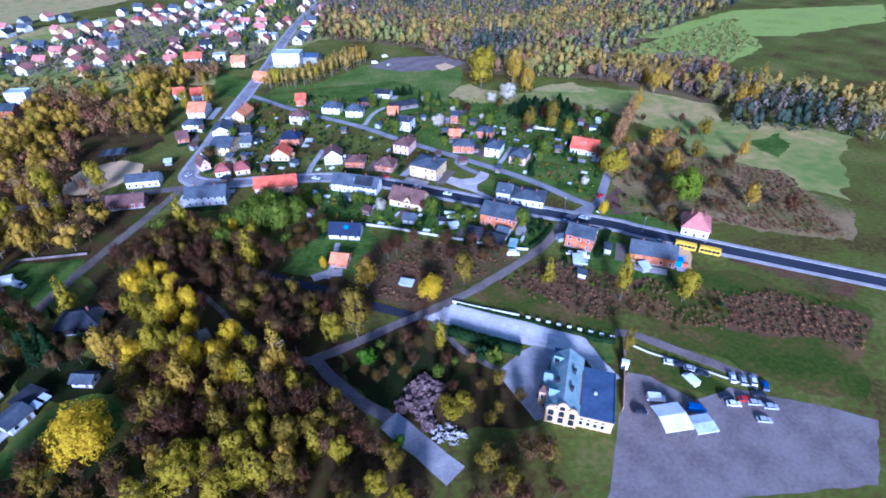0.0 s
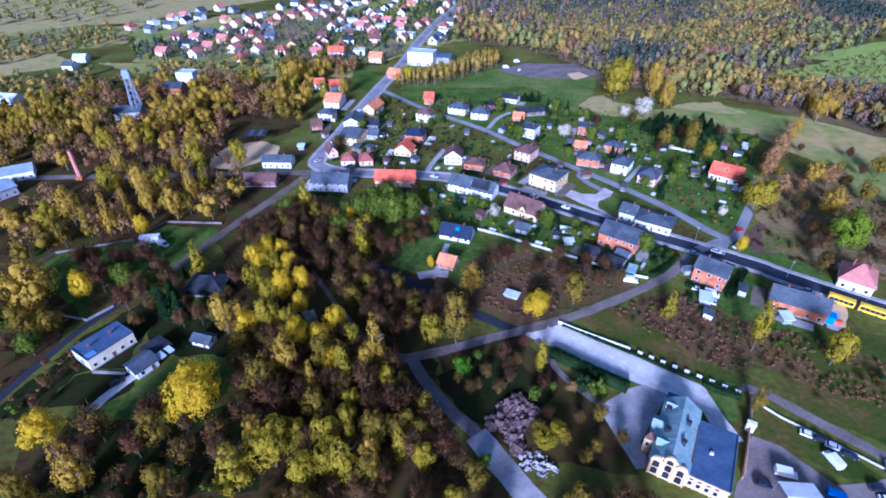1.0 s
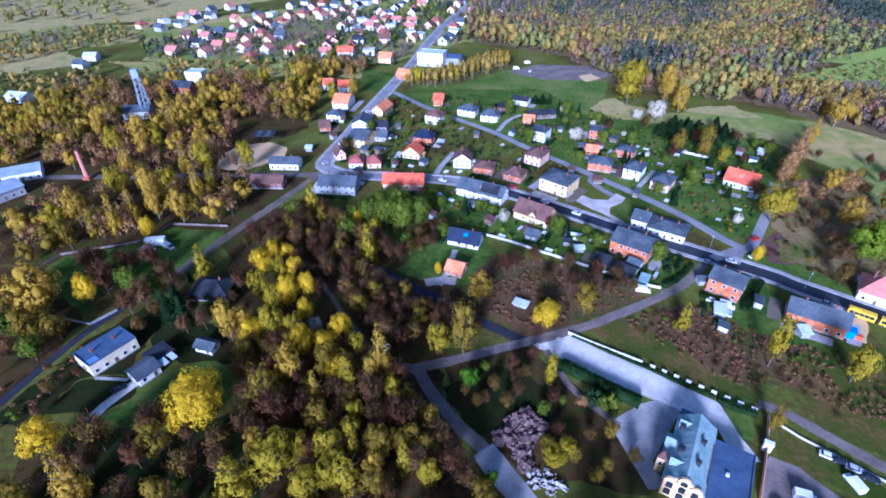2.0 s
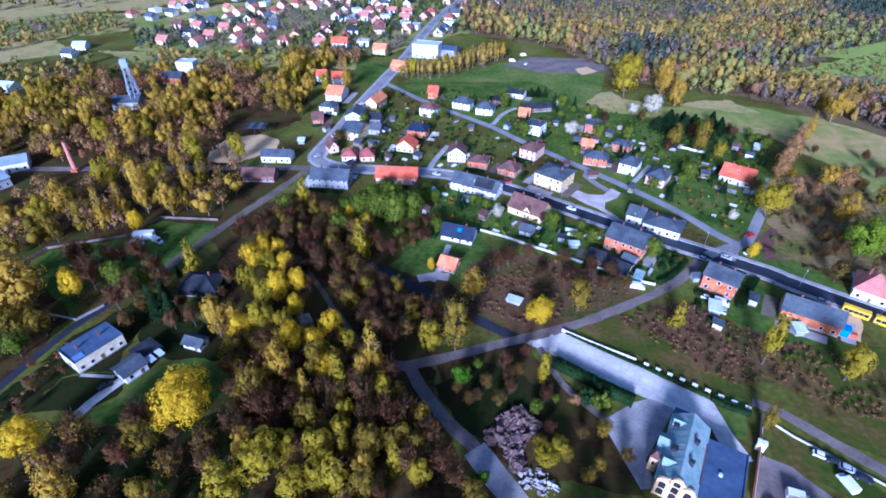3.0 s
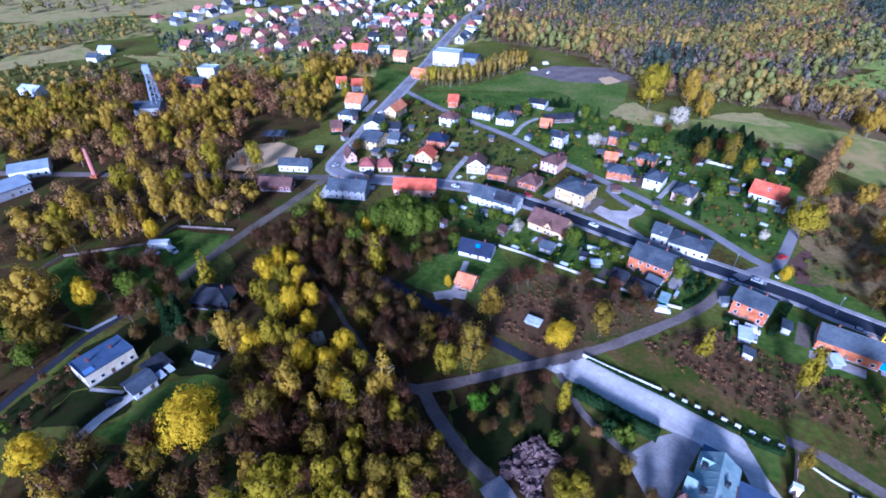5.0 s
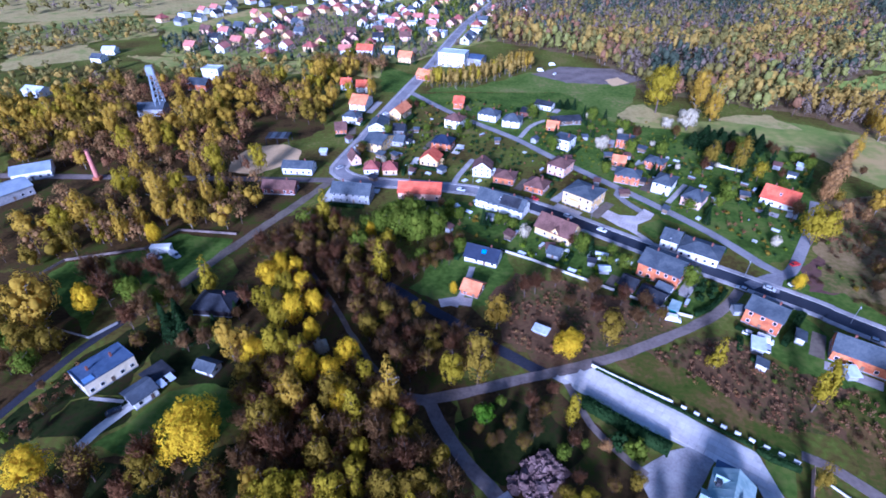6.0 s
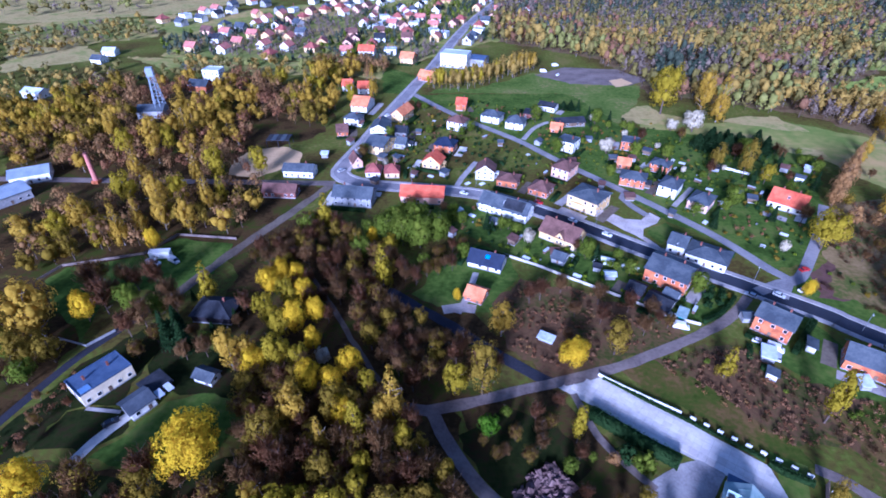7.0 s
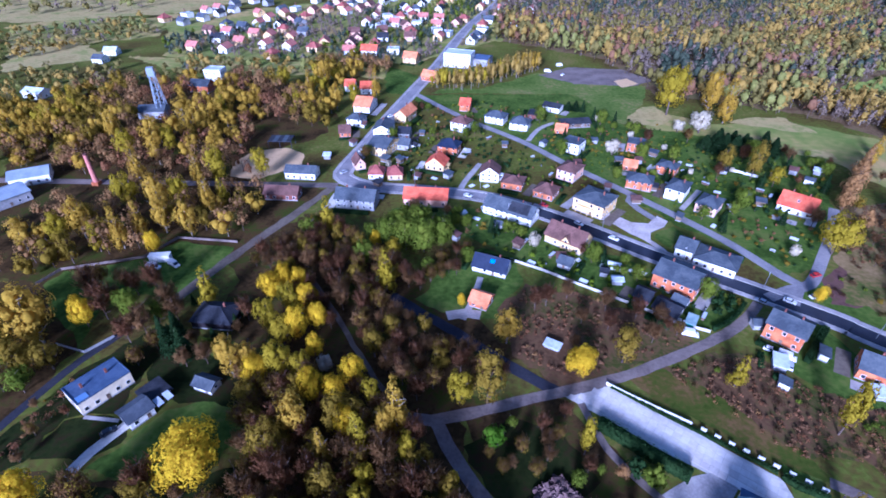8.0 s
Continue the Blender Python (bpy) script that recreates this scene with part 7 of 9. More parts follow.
def far_row(a, b, gap, off=0.0):
    """Houses along a street from a to b, on both sides of it."""
    a, b = Vector(a), Vector(b)
    d = (b - a).normalized()
    turn = math.degrees(math.atan2(d.y, d.x))
    s = rng.uniform(0, gap)
    while s < (b - a).length:
        for side in (1, -1):
            if rng.random() < 0.86:
                q = a + d * (s + rng.uniform(-3, 3)) + Vector((-d.y, d.x)) * side * (13 + off + rng.uniform(-3, 4))
                far_house(q.x, q.y, turn + rng.choice((0, 90, 180)) + rng.uniform(-5, 5))
        s += gap * rng.uniform(0.85, 1.25)



far_row((-20.8, 518.7), (47.2, 784.0), 23)
far_row((-259.9, 507.5), (-145.5, 476.9), 23)
far_row((-273.3, 564.6), (-149.4, 534.7), 23)
far_row((-319.6, 588.5), (-260.9, 703.4), 23)
far_row((-214.3, 580.6), (-171.2, 748.3), 23)
far_row((-140.2, 496.5), (-51.7, 500.6), 23)
far_row((-127.4, 535.8), (-33.5, 552.1), 23)
far_row((-118.3, 613.4), (-30.2, 603.9), 23)
far_row((-104.3, 694.8), (-38.2, 535.5), 23)
far_row((-162.1, 641.0), (-99.6, 774.2), 23)
far_row((18.7, 579.6), (56.0, 686.7), 23)
far_row((-244.0, 652.3), (-155.3, 583.7), 23)
far_row((64.3, 705.0), (149.5, 790.8), 20)
far_row((-58.4, 646.9), (-34.4, 778.5), 23)

# ---- one-off things ----
manor(53.4, 68.0, -31)
slabs([(27.2, 119.7), (41.5, 124.0), (54.5, 115.4), (68.9, 104.1), (80.7, 95.4), (81.8, 83.4), (79.5, 81.7), (76.4, 86.0), (66.8, 93.3), (51.2, 102.6), (36.8, 113.2)], -36.1, 2.2, 0.12)
bus(150.9, 129.9, -38)
headframe(-203.4, 337.0, 20)
brick_chimney(-188.6, 239.2, 16)
fence("concrete_fence", [(-164.3, 160.9), (-160.7, 170.1), (-132.6, 179.7), (-125.1, 194.2), (-98.7, 192.4)], 2.6, 1.1, "lane", "pale concrete panel fence round the lawn", category="fence")
fence("concrete_fence", [(15.7, 186.3), (27.8, 180.1), (41.0, 171.8), (59.5, 160.8), (72.5, 152.0), (81.7, 148.5)], 2.6, 1.2, "concrete", "pale concrete panel fence behind the gardens", category="fence")
fence("concrete_fence", [(-136.0, 131.2), (-124.8, 128.3), (-119.2, 135.9)], 2.6, 1.0, "grey_wall", "pale concrete panel fence", category="fence")
fence("white_fence", [(132.2, 275.7), (148.6, 265.0)], 2.4, 1.3, "white", "white board fence beside a meadow", category="fence")
fence("boundary_wall", [(92.7, 90.7), (86.6, 79.8), (77.3, 65.0)], 2.6, 2.2, "pink", "tall plastered boundary wall beside the manor", category="wall")
crate(86.6, 79.8, -30, 2.2, 1.4, 3.0, "white", "gate_pillar", "white gate pillar at the end of the wall", "pillar")
fence("plaza_wall", [(41.8, 124.2), (47.6, 120.3), (54.9, 115.7), (63.0, 110.9)], 3.2, 1.0, "white", "low white plastered wall along the plaza edge", thick=0.22, post=0.4, category="wall")
for k in range(9):
    wall_block(65.4 + 3.04 * k, 109.1 - 2.04 * k, -34, 1.45)
fence("track_wall", [(93.4, 89.0), (98.0, 83.4), (104.0, 78.2), (112.5, 70.5), (122.0, 61.5)], 3.0, 0.6, "concrete", "low pale concrete kerb wall along the gravel track", thick=0.2, post=0.3, category="wall")
hedge([(42.9, 123.3), (54.4, 114.9), (69.2, 105.0), (80.2, 97.2)], 1.0, 0.7, label='low clipped hedge along the plaza edge')
hedge([(36.2, 109.7), (47.4, 101.1), (56.9, 94.5)], 4.0, 2.6)
hedge([(80.7, 96.0), (83.2, 93.5), (89.5, 90.4)], 1.6, 1.6)
heap([(16.0, 83.5), (19.5, 88.0), (22.5, 89.5), (25.0, 87.0), (22.0, 84.5)], 3.3, 420, "rubble", "heap of pinkish broken stone and slabs", 3)
heap([(20.5, 81.0), (20.0, 77.5), (20.8, 75.0)], 2.4, 190, "rubble", "heap of pinkish broken stone and slabs", 5)
heap([(23.5, 71.5), (27.0, 69.5)], 3.2, 110, "paving", "scattered pale broken concrete", 4, small=0.3, big=1.2)
greenhouse(55.6, 184.3, -20, 8, 4, 2.4)
crate(136.8, 124.2, -35, 4.2, 3.6, 2.6, "blue_cover", "covered_stack", "bright blue tarpaulin-covered stack beside the brick house", "stack")
crate(139.2, 122.2, -20, 2.4, 1.6, 1.4, "red_roof", "red_bin", "red container beside the brick house", "container")
marquee(87.7, 57.4, -5, 8.5, 9.0, 3.6, 0.9, "white", "large white tent roof in the car park")
marquee(95.3, 53.6, -5, 6.5, 6.0, 3.0, 0.4, "pale_roof", "pale blue canopy in the car park")
crate(-124.8, 178.6, 8, 8.0, 2.8, 2.9, "white", "site_trailer", "long white site trailer parked on the lawn", "trailer")
car(-125.1, 173.2, -5, "white", "van", z=0.02, label="white caravan-like van parked on the lawn")
car(-117.9, 175.4, -30, "silver", "van", z=0.02)
car(48.0, 214.7, -42, "white", "car")
car(61.1, 203.7, -38, "white", "car")
car(106.0, 165.5, 142, "silver", "car")
car(-1.7, 237.2, -28, "white", "car")
car(116.5, 166.0, -38, "white", "car")
car(134.3, 182.4, 20, "red", "car", z=0.03)
car(127.2, 169.2, 15, "white", "car", z=0.03)
car(139.5, 139.6, -38, "silver", "car")
car(-67.0, 258.5, 50, "silver", "car", z=0.03)
car(-62.2, 285.2, 55, "white", "car", z=0.03)
car(-53.1, 338.7, 50, "white", "car", z=0.03)
car(-99.9, 99.9, 45, "dark", "car", z=0.03)
car(5.5, 225.3, 100, "white", "car", z=0.03)
car(34.1, 230.1, -38, "red", "car")
car(74.3, 147.1, -15, "white", "van", z=0.03)
car(72.8, 153.0, -15, "silver", "car", z=0.03)
car(98.7, 135.2, -30, "white", "car")
car(101.3, 134.4, 60, "silver", "car", z=0.03)
car(98.2, 141.2, -30, "white", "car")
car(102.0, 138.2, -30, "white", "van", z=0.03)
car(103.8, 69.6, 100, "white", "van", z=0.03)
car(89.1, 66.1, -20, "white", "van", z=0.03)
car(102.0, 77.5, -30, "white", "car")
car(104.5, 75.9, -30, "dark", "car")
car(106.6, 73.7, -30, "silver", "car")
car(109.1, 71.2, -30, "dark", "car")
car(117.2, 67.1, 60, "white", "car", z=0.03)
car(119.6, 65.4, 60, "silver", "car", z=0.03)
car(122.7, 64.4, 60, "white", "car", z=0.03)
car(124.8, 61.9, 60, "blue", "car", z=0.03)
car(110.6, 58.5, -20, "white", "car", z=0.03)
car(115.1, 59.0, -20, "red", "car", z=0.03)
car(116.9, 57.2, -20, "silver", "car", z=0.03)
car(120.5, 59.7, -20, "dark", "car", z=0.03)
car(110.2, 61.2, -20, "dark", "car", z=0.03)
car(98.4, 59.3, -30, "blue", "van", z=0.03)
car(120.5, 54.8, -20, "silver", "car", z=0.03)
car(115.2, 51.4, -20, "silver", "car", z=0.03)
car(81.8, 63.4, -20, "dark", "car", z=0.03)
car(71.9, 459.1, 20, "white", "van", z=0.03)
car(60.2, 441.8, 0, "white", "van", z=0.03)
car(71.0, 434.2, 60, "white", "car", z=0.03)
lamp_post(136.7, 148.8, -128)
lamp_post(157.4, 133.5, -128)
lamp_post(110.5, 173.6, -128)
lamp_post(85.1, 188.2, -128)
lamp_post(57.8, 211.7, -128)
lamp_post(32.6, 228.8, -128)
lamp_post(4.3, 245.4, -128)
lamp_post(-28.8, 248.5, -128)

# ---- clutter in the gardens ----
rng = random.Random(77)
gardens = [[(-6.0, 222.0), (30.0, 207.0), (70.0, 181.0), (88.0, 166.0), (82.0, 152.0), (60.0, 162.5), (41.0, 174.0), (18.0, 187.0)],
           [(86.0, 232.0), (110.0, 208.0), (128.0, 190.0), (160.0, 225.0), (140.0, 262.0), (110.0, 285.0), (84.0, 290.0)],
           [(-50.0, 300.0), (-36.0, 250.0), (8.0, 246.0), (44.0, 250.0), (60.0, 285.0), (10.0, 320.0), (-30.0, 345.0)]]
for area in gardens:
    xs, ys = [p[0] for p in area], [p[1] for p in area]
    put = 0
    while put < 16:
        x, y = rng.uniform(min(xs), max(xs)), rng.uniform(min(ys), max(ys))
        if inside((x, y), area) and free_spot(x, y, 2.0):
            (log_pile, water_barrel, cold_frame, garden_table)[put % 4](x, y, rng.choice((-38, 52)) + rng.uniform(-6, 6))
            CLEAR.append((x, y, 2.0))
            put += 1

# ---- yards and hedges round the houses ----
hedge([(46.3, 188.2), (53.9, 198.1)], 1.8, 1.61, label="overgrown dark green hedge beside a house")
hedge([(28.0, 202.1), (34.4, 210.6)], 1.6, 1.18, label="overgrown dark green hedge beside a house")
patch("house_yard", [(40.1, 214.1), (37.5, 210.6), (50.3, 200.8), (53.0, 204.3)], "paving", "pale paved yard beside a house", ragged=0.25, category="yard")
patch("house_yard", [(80.3, 161.9), (83.8, 159.2), (93.9, 172.5), (90.4, 175.1)], "paving", "pale paved yard beside a house", ragged=0.25, category="yard")
hedge([(99.3, 163.5), (95.2, 158.6), (89.5, 153.2), (83.0, 149.6)], 1.3, 1.8, label="dark clipped hedge along the bend of the lane")
for x, y, k in ((91.5, 167.0, 1.5), (94.5, 163.5, 1.3), (89.0, 163.0, 1.7), (92.0, 159.5, 1.2), (87.5, 158.0, 1.4), (95.8, 166.5, 1.2), (88.5, 168.5, 1.1)):
    tree(x, y, "bush", k, 2)
hedge([(107.5, 136.5), (122.0, 152.4)], 2.4, 1.67, label="overgrown dark green hedge beside a house")
hedge([(95.4, 145.0), (102.6, 138.4)], 2.7, 1.36, label="overgrown dark green hedge beside a house")
patch("house_yard", [(114.0, 133.1), (117.8, 130.7), (124.6, 141.7), (120.9, 144.1)], "dirt", "pale paved yard beside a house", ragged=0.25, category="yard")
patch("house_yard", [(134.4, 120.3), (138.2, 118.0), (144.6, 128.3), (140.9, 130.6)], "paving", "pale paved yard beside a house", ragged=0.25, category="yard")
patch("house_yard", [(117.7, 130.4), (115.3, 126.7), (128.7, 118.3), (131.0, 122.0)], "paving", "pale paved yard beside a house", ragged=0.25, category="yard")
patch("house_yard", [(-63.0, 238.8), (-63.4, 234.4), (-42.5, 232.3), (-42.1, 236.7)], "concrete", "pale paved yard beside a house", ragged=0.25, category="yard")
hedge([(-64.9, 219.7), (-47.5, 217.9)], 1.9, 1.49, label="overgrown dark green hedge beside a house")
patch("house_yard", [(-69.1, 222.6), (-64.7, 222.1), (-63.3, 236.1), (-67.7, 236.6)], "concrete", "pale paved yard beside a house", ragged=0.25, category="yard")
hedge([(-33.1, 223.2), (-15.6, 222.7)], 2.0, 1.49, label="overgrown dark green hedge beside a house")
patch("house_yard", [(45.2, 227.5), (42.5, 224.0), (52.7, 215.8), (55.5, 219.2)], "paving", "pale paved yard beside a house", ragged=0.25, category="yard")
patch("house_yard", [(58.0, 216.9), (61.5, 214.1), (72.1, 227.3), (68.7, 230.1)], "dirt", "pale paved yard beside a house", ragged=0.25, category="yard")
patch("house_yard", [(41.5, 230.2), (44.9, 227.5), (55.1, 240.1), (51.7, 242.9)], "paving", "pale paved yard beside a house", ragged=0.25, category="yard")
hedge([(35.6, 250.7), (45.2, 245.4)], 2.3, 1.30, label="overgrown dark green hedge beside a house")
hedge([(40.6, 232.0), (45.4, 240.6)], 2.5, 0.99, label="overgrown dark green hedge beside a house")
patch("house_yard", [(24.5, 240.8), (28.4, 238.7), (34.5, 249.8), (30.6, 251.9)], "dirt", "pale paved yard beside a house", ragged=0.25, category="yard")
hedge([(17.6, 258.5), (29.0, 255.1)], 1.6, 1.12, label="overgrown dark green hedge beside a house")
hedge([(13.0, 243.1), (22.6, 240.3)], 2.5, 1.24, label="overgrown dark green hedge beside a house")
hedge([(-36.6, 263.9), (-45.3, 262.8)], 2.3, 1.36, label="overgrown dark green hedge beside a house")
hedge([(-32.3, 251.7), (-33.4, 260.5)], 1.7, 1.43, label="overgrown dark green hedge beside a house")
patch("house_yard", [(-44.7, 261.5), (-44.9, 265.9), (-52.8, 265.6), (-52.6, 261.2)], "paving", "pale paved yard beside a house", ragged=0.25, category="yard")
hedge([(-54.5, 261.1), (-59.2, 258.8)], 1.9, 0.99, label="overgrown dark green hedge beside a house")
hedge([(-10.8, 273.5), (-24.4, 277.2)], 2.8, 1.55, label="overgrown dark green hedge beside a house")
patch("house_yard", [(-30.2, 265.7), (-26.0, 264.5), (-23.5, 273.5), (-27.8, 274.6)], "concrete", "pale paved yard beside a house", ragged=0.25, category="yard")
hedge([(-14.9, 258.6), (-26.9, 261.9)], 2.1, 1.36, label="overgrown dark green hedge beside a house")
patch("house_yard", [(-24.9, 285.3), (-20.7, 284.2), (-17.6, 295.5), (-21.8, 296.7)], "dirt", "pale paved yard beside a house", ragged=0.25, category="yard")
patch("house_yard", [(-8.0, 280.7), (-3.7, 279.6), (-0.3, 292.3), (-4.5, 293.5)], "concrete", "pale paved yard beside a house", ragged=0.25, category="yard")
hedge([(-20.9, 281.6), (-9.7, 278.5)], 2.1, 1.55, label="overgrown dark green hedge beside a house")
hedge([(-40.7, 299.4), (-34.3, 298.0)], 2.7, 1.36, label="overgrown dark green hedge beside a house")
hedge([(-33.1, 286.2), (-31.1, 295.4)], 2.4, 1.43, label="overgrown dark green hedge beside a house")
patch("house_yard", [(-44.6, 303.4), (-45.1, 299.0), (-39.2, 298.4), (-38.7, 302.8)], "dirt", "pale paved yard beside a house", ragged=0.25, category="yard")
patch("house_yard", [(-36.5, 303.0), (-32.1, 302.6), (-30.9, 314.5), (-35.2, 314.9)], "dirt", "pale paved yard beside a house", ragged=0.25, category="yard")
hedge([(-38.5, 324.8), (-33.4, 338.8)], 2.8, 1.55, label="overgrown dark green hedge beside a house")
hedge([(-79.3, 341.0), (-67.5, 339.0)], 2.6, 1.24, label="overgrown dark green hedge beside a house")
patch("house_yard", [(-66.7, 340.8), (-62.4, 340.1), (-58.6, 362.0), (-63.0, 362.8)], "paving", "pale paved yard beside a house", ragged=0.25, category="yard")
hedge([(-75.4, 363.7), (-66.0, 362.1)], 2.3, 1.30, label="overgrown dark green hedge beside a house")
hedge([(-92.3, 379.9), (-84.8, 380.2)], 2.2, 1.61, label="overgrown dark green hedge beside a house")
patch("house_yard", [(-93.0, 398.1), (-92.8, 393.7), (-84.8, 394.0), (-85.0, 398.4)], "paving", "pale paved yard beside a house", ragged=0.25, category="yard")
hedge([(-81.0, 392.5), (-72.7, 392.8)], 1.6, 1.67, label="overgrown dark green hedge beside a house")
patch("house_yard", [(-80.5, 378.7), (-80.3, 374.3), (-71.5, 374.6), (-71.7, 379.0)], "dirt", "pale paved yard beside a house", ragged=0.25, category="yard")
hedge([(-65.9, 317.2), (-63.0, 327.2)], 2.0, 1.24, label="overgrown dark green hedge beside a house")
hedge([(-79.4, 318.3), (-70.6, 315.8)], 1.7, 1.55, label="overgrown dark green hedge beside a house")
hedge([(-75.3, 332.7), (-66.5, 330.2)], 1.9, 1.30, label="overgrown dark green hedge beside a house")
hedge([(-78.8, 300.1), (-73.1, 301.0)], 2.0, 1.12, label="overgrown dark green hedge beside a house")
hedge([(-81.3, 314.9), (-74.4, 316.0)], 1.7, 1.43, label="overgrown dark green hedge beside a house")
patch("house_yard", [(-71.5, 304.1), (-67.1, 304.8), (-69.0, 315.6), (-73.3, 314.8)], "dirt", "pale paved yard beside a house", ragged=0.25, category="yard")
hedge([(-16.7, 319.2), (-12.7, 327.7)], 2.5, 1.18, label="overgrown dark green hedge beside a house")
patch("house_yard", [(-1.1, 349.3), (3.2, 348.7), (4.5, 357.9), (0.1, 358.5)], "dirt", "pale paved yard beside a house", ragged=0.25, category="yard")
hedge([(12.3, 344.1), (23.3, 339.3)], 2.6, 1.36, label="overgrown dark green hedge beside a house")
patch("house_yard", [(27.1, 335.8), (25.6, 331.7), (37.0, 327.8), (38.5, 331.9)], "dirt", "pale paved yard beside a house", ragged=0.25, category="yard")
patch("house_yard", [(38.9, 354.8), (37.7, 350.5), (45.4, 348.5), (46.5, 352.7)], "paving", "pale paved yard beside a house", ragged=0.25, category="yard")
hedge([(45.1, 335.8), (47.9, 346.1)], 1.6, 1.24, label="overgrown dark green hedge beside a house")
hedge([(31.8, 339.4), (35.6, 353.6)], 2.4, 1.43, label="overgrown dark green hedge beside a house")
hedge([(43.5, 356.1), (47.4, 363.5)], 2.3, 1.12, label="overgrown dark green hedge beside a house")
hedge([(51.6, 365.8), (63.1, 359.7)], 2.4, 1.74, label="overgrown dark green hedge beside a house")
patch("house_yard", [(57.3, 348.9), (61.2, 346.8), (65.1, 354.3), (61.2, 356.3)], "paving", "pale paved yard beside a house", ragged=0.25, category="yard")
hedge([(76.8, 328.0), (74.7, 339.0)], 1.9, 1.24, label="overgrown dark green hedge beside a house")
hedge([(48.8, 312.6), (54.5, 311.1)], 2.5, 1.67, label="overgrown dark green hedge beside a house")
hedge([(56.9, 303.3), (66.8, 297.0)], 2.2, 1.36, label="overgrown dark green hedge beside a house")
hedge([(61.0, 283.7), (66.8, 292.7)], 1.9, 0.99, label="overgrown dark green hedge beside a house")
hedge([(47.9, 289.1), (56.4, 283.7)], 2.4, 1.30, label="overgrown dark green hedge beside a house")
hedge([(41.1, 256.0), (49.0, 250.5)], 2.4, 1.24, label="overgrown dark green hedge beside a house")
hedge([(98.8, 288.7), (102.4, 298.7)], 1.8, 1.36, label="overgrown dark green hedge beside a house")
patch("house_yard", [(81.9, 294.6), (86.1, 293.2), (90.0, 304.2), (85.8, 305.6)], "paving", "pale paved yard beside a house", ragged=0.25, category="yard")
patch("house_yard", [(91.8, 307.7), (90.3, 303.6), (98.0, 300.9), (99.5, 305.0)], "dirt", "pale paved yard beside a house", ragged=0.25, category="yard")
patch("house_yard", [(91.7, 270.5), (95.3, 267.9), (100.6, 275.2), (97.1, 277.8)], "concrete", "pale paved yard beside a house", ragged=0.25, category="yard")
hedge([(106.3, 259.8), (113.3, 269.4)], 2.1, 1.61, label="overgrown dark green hedge beside a house")
hedge([(94.1, 265.4), (101.3, 260.1)], 1.6, 0.99, label="overgrown dark green hedge beside a house")
patch("house_yard", [(81.5, 264.6), (79.9, 260.4), (89.6, 256.8), (91.1, 260.9)], "dirt", "pale paved yard beside a house", ragged=0.25, category="yard")
hedge([(89.1, 266.0), (92.3, 275.7)], 2.8, 1.05, label="overgrown dark green hedge beside a house")
hedge([(76.8, 270.0), (79.5, 278.4)], 2.8, 1.55, label="overgrown dark green hedge beside a house")
patch("house_yard", [(79.3, 268.6), (78.0, 264.4), (85.1, 262.0), (86.5, 266.2)], "paving", "pale paved yard beside a house", ragged=0.25, category="yard")
patch("house_yard", [(87.9, 243.3), (91.5, 240.8), (100.7, 254.4), (97.0, 256.8)], "dirt", "pale paved yard beside a house", ragged=0.25, category="yard")
hedge([(112.4, 220.9), (122.1, 233.4)], 1.6, 1.05, label="overgrown dark green hedge beside a house")
hedge([(136.7, 229.7), (150.1, 248.0)], 2.0, 1.18, label="overgrown dark green hedge beside a house")
patch("house_yard", [(149.2, 220.6), (152.8, 218.0), (162.3, 231.1), (158.8, 233.7)], "concrete", "pale paved yard beside a house", ragged=0.25, category="yard")
patch("house_yard", [(139.1, 228.4), (136.5, 224.9), (144.7, 218.9), (147.3, 222.4)], "paving", "pale paved yard beside a house", ragged=0.25, category="yard")
hedge([(95.7, 199.7), (110.2, 190.5)], 2.7, 1.61, label="overgrown dark green hedge beside a house")
hedge([(89.7, 204.3), (95.3, 200.9)], 2.6, 1.43, label="overgrown dark green hedge beside a house")
patch("house_yard", [(163.1, 157.9), (160.4, 154.4), (169.0, 147.7), (171.7, 151.2)], "concrete", "pale paved yard beside a house", ragged=0.25, category="yard")
hedge([(-2.8, 179.0), (0.0, 186.8)], 2.3, 1.49, label="overgrown dark green hedge beside a house")
hedge([(3.8, 189.7), (17.3, 184.7)], 1.6, 1.24, label="overgrown dark green hedge beside a house")
hedge([(57.1, 161.4), (61.7, 158.2)], 2.7, 1.74, label="overgrown dark green hedge beside a house")
patch("house_yard", [(54.5, 166.6), (58.1, 164.1), (62.5, 170.4), (58.9, 172.9)], "dirt", "pale paved yard beside a house", ragged=0.25, category="yard")
hedge([(61.8, 155.6), (68.7, 150.0)], 2.8, 1.18, label="overgrown dark green hedge beside a house")
hedge([(32.3, 179.8), (37.3, 177.1)], 2.4, 1.49, label="overgrown dark green hedge beside a house")
hedge([(41.2, 178.2), (44.8, 184.9)], 2.1, 1.36, label="overgrown dark green hedge beside a house")
hedge([(93.6, 129.7), (97.2, 128.3)], 2.3, 1.49, label="overgrown dark green hedge beside a house")
hedge([(91.9, 133.6), (94.4, 139.7)], 1.8, 1.05, label="overgrown dark green hedge beside a house")
hedge([(98.1, 140.8), (101.1, 139.6)], 2.2, 1.43, label="overgrown dark green hedge beside a house")
hedge([(14.1, 449.0), (20.3, 465.9)], 2.1, 1.24, label="overgrown dark green hedge beside a house")
hedge([(4.4, 472.7), (16.3, 468.3)], 1.8, 1.36, label="overgrown dark green hedge beside a house")
hedge([(-44.8, 454.1), (-42.4, 462.9)], 2.1, 1.24, label="overgrown dark green hedge beside a house")
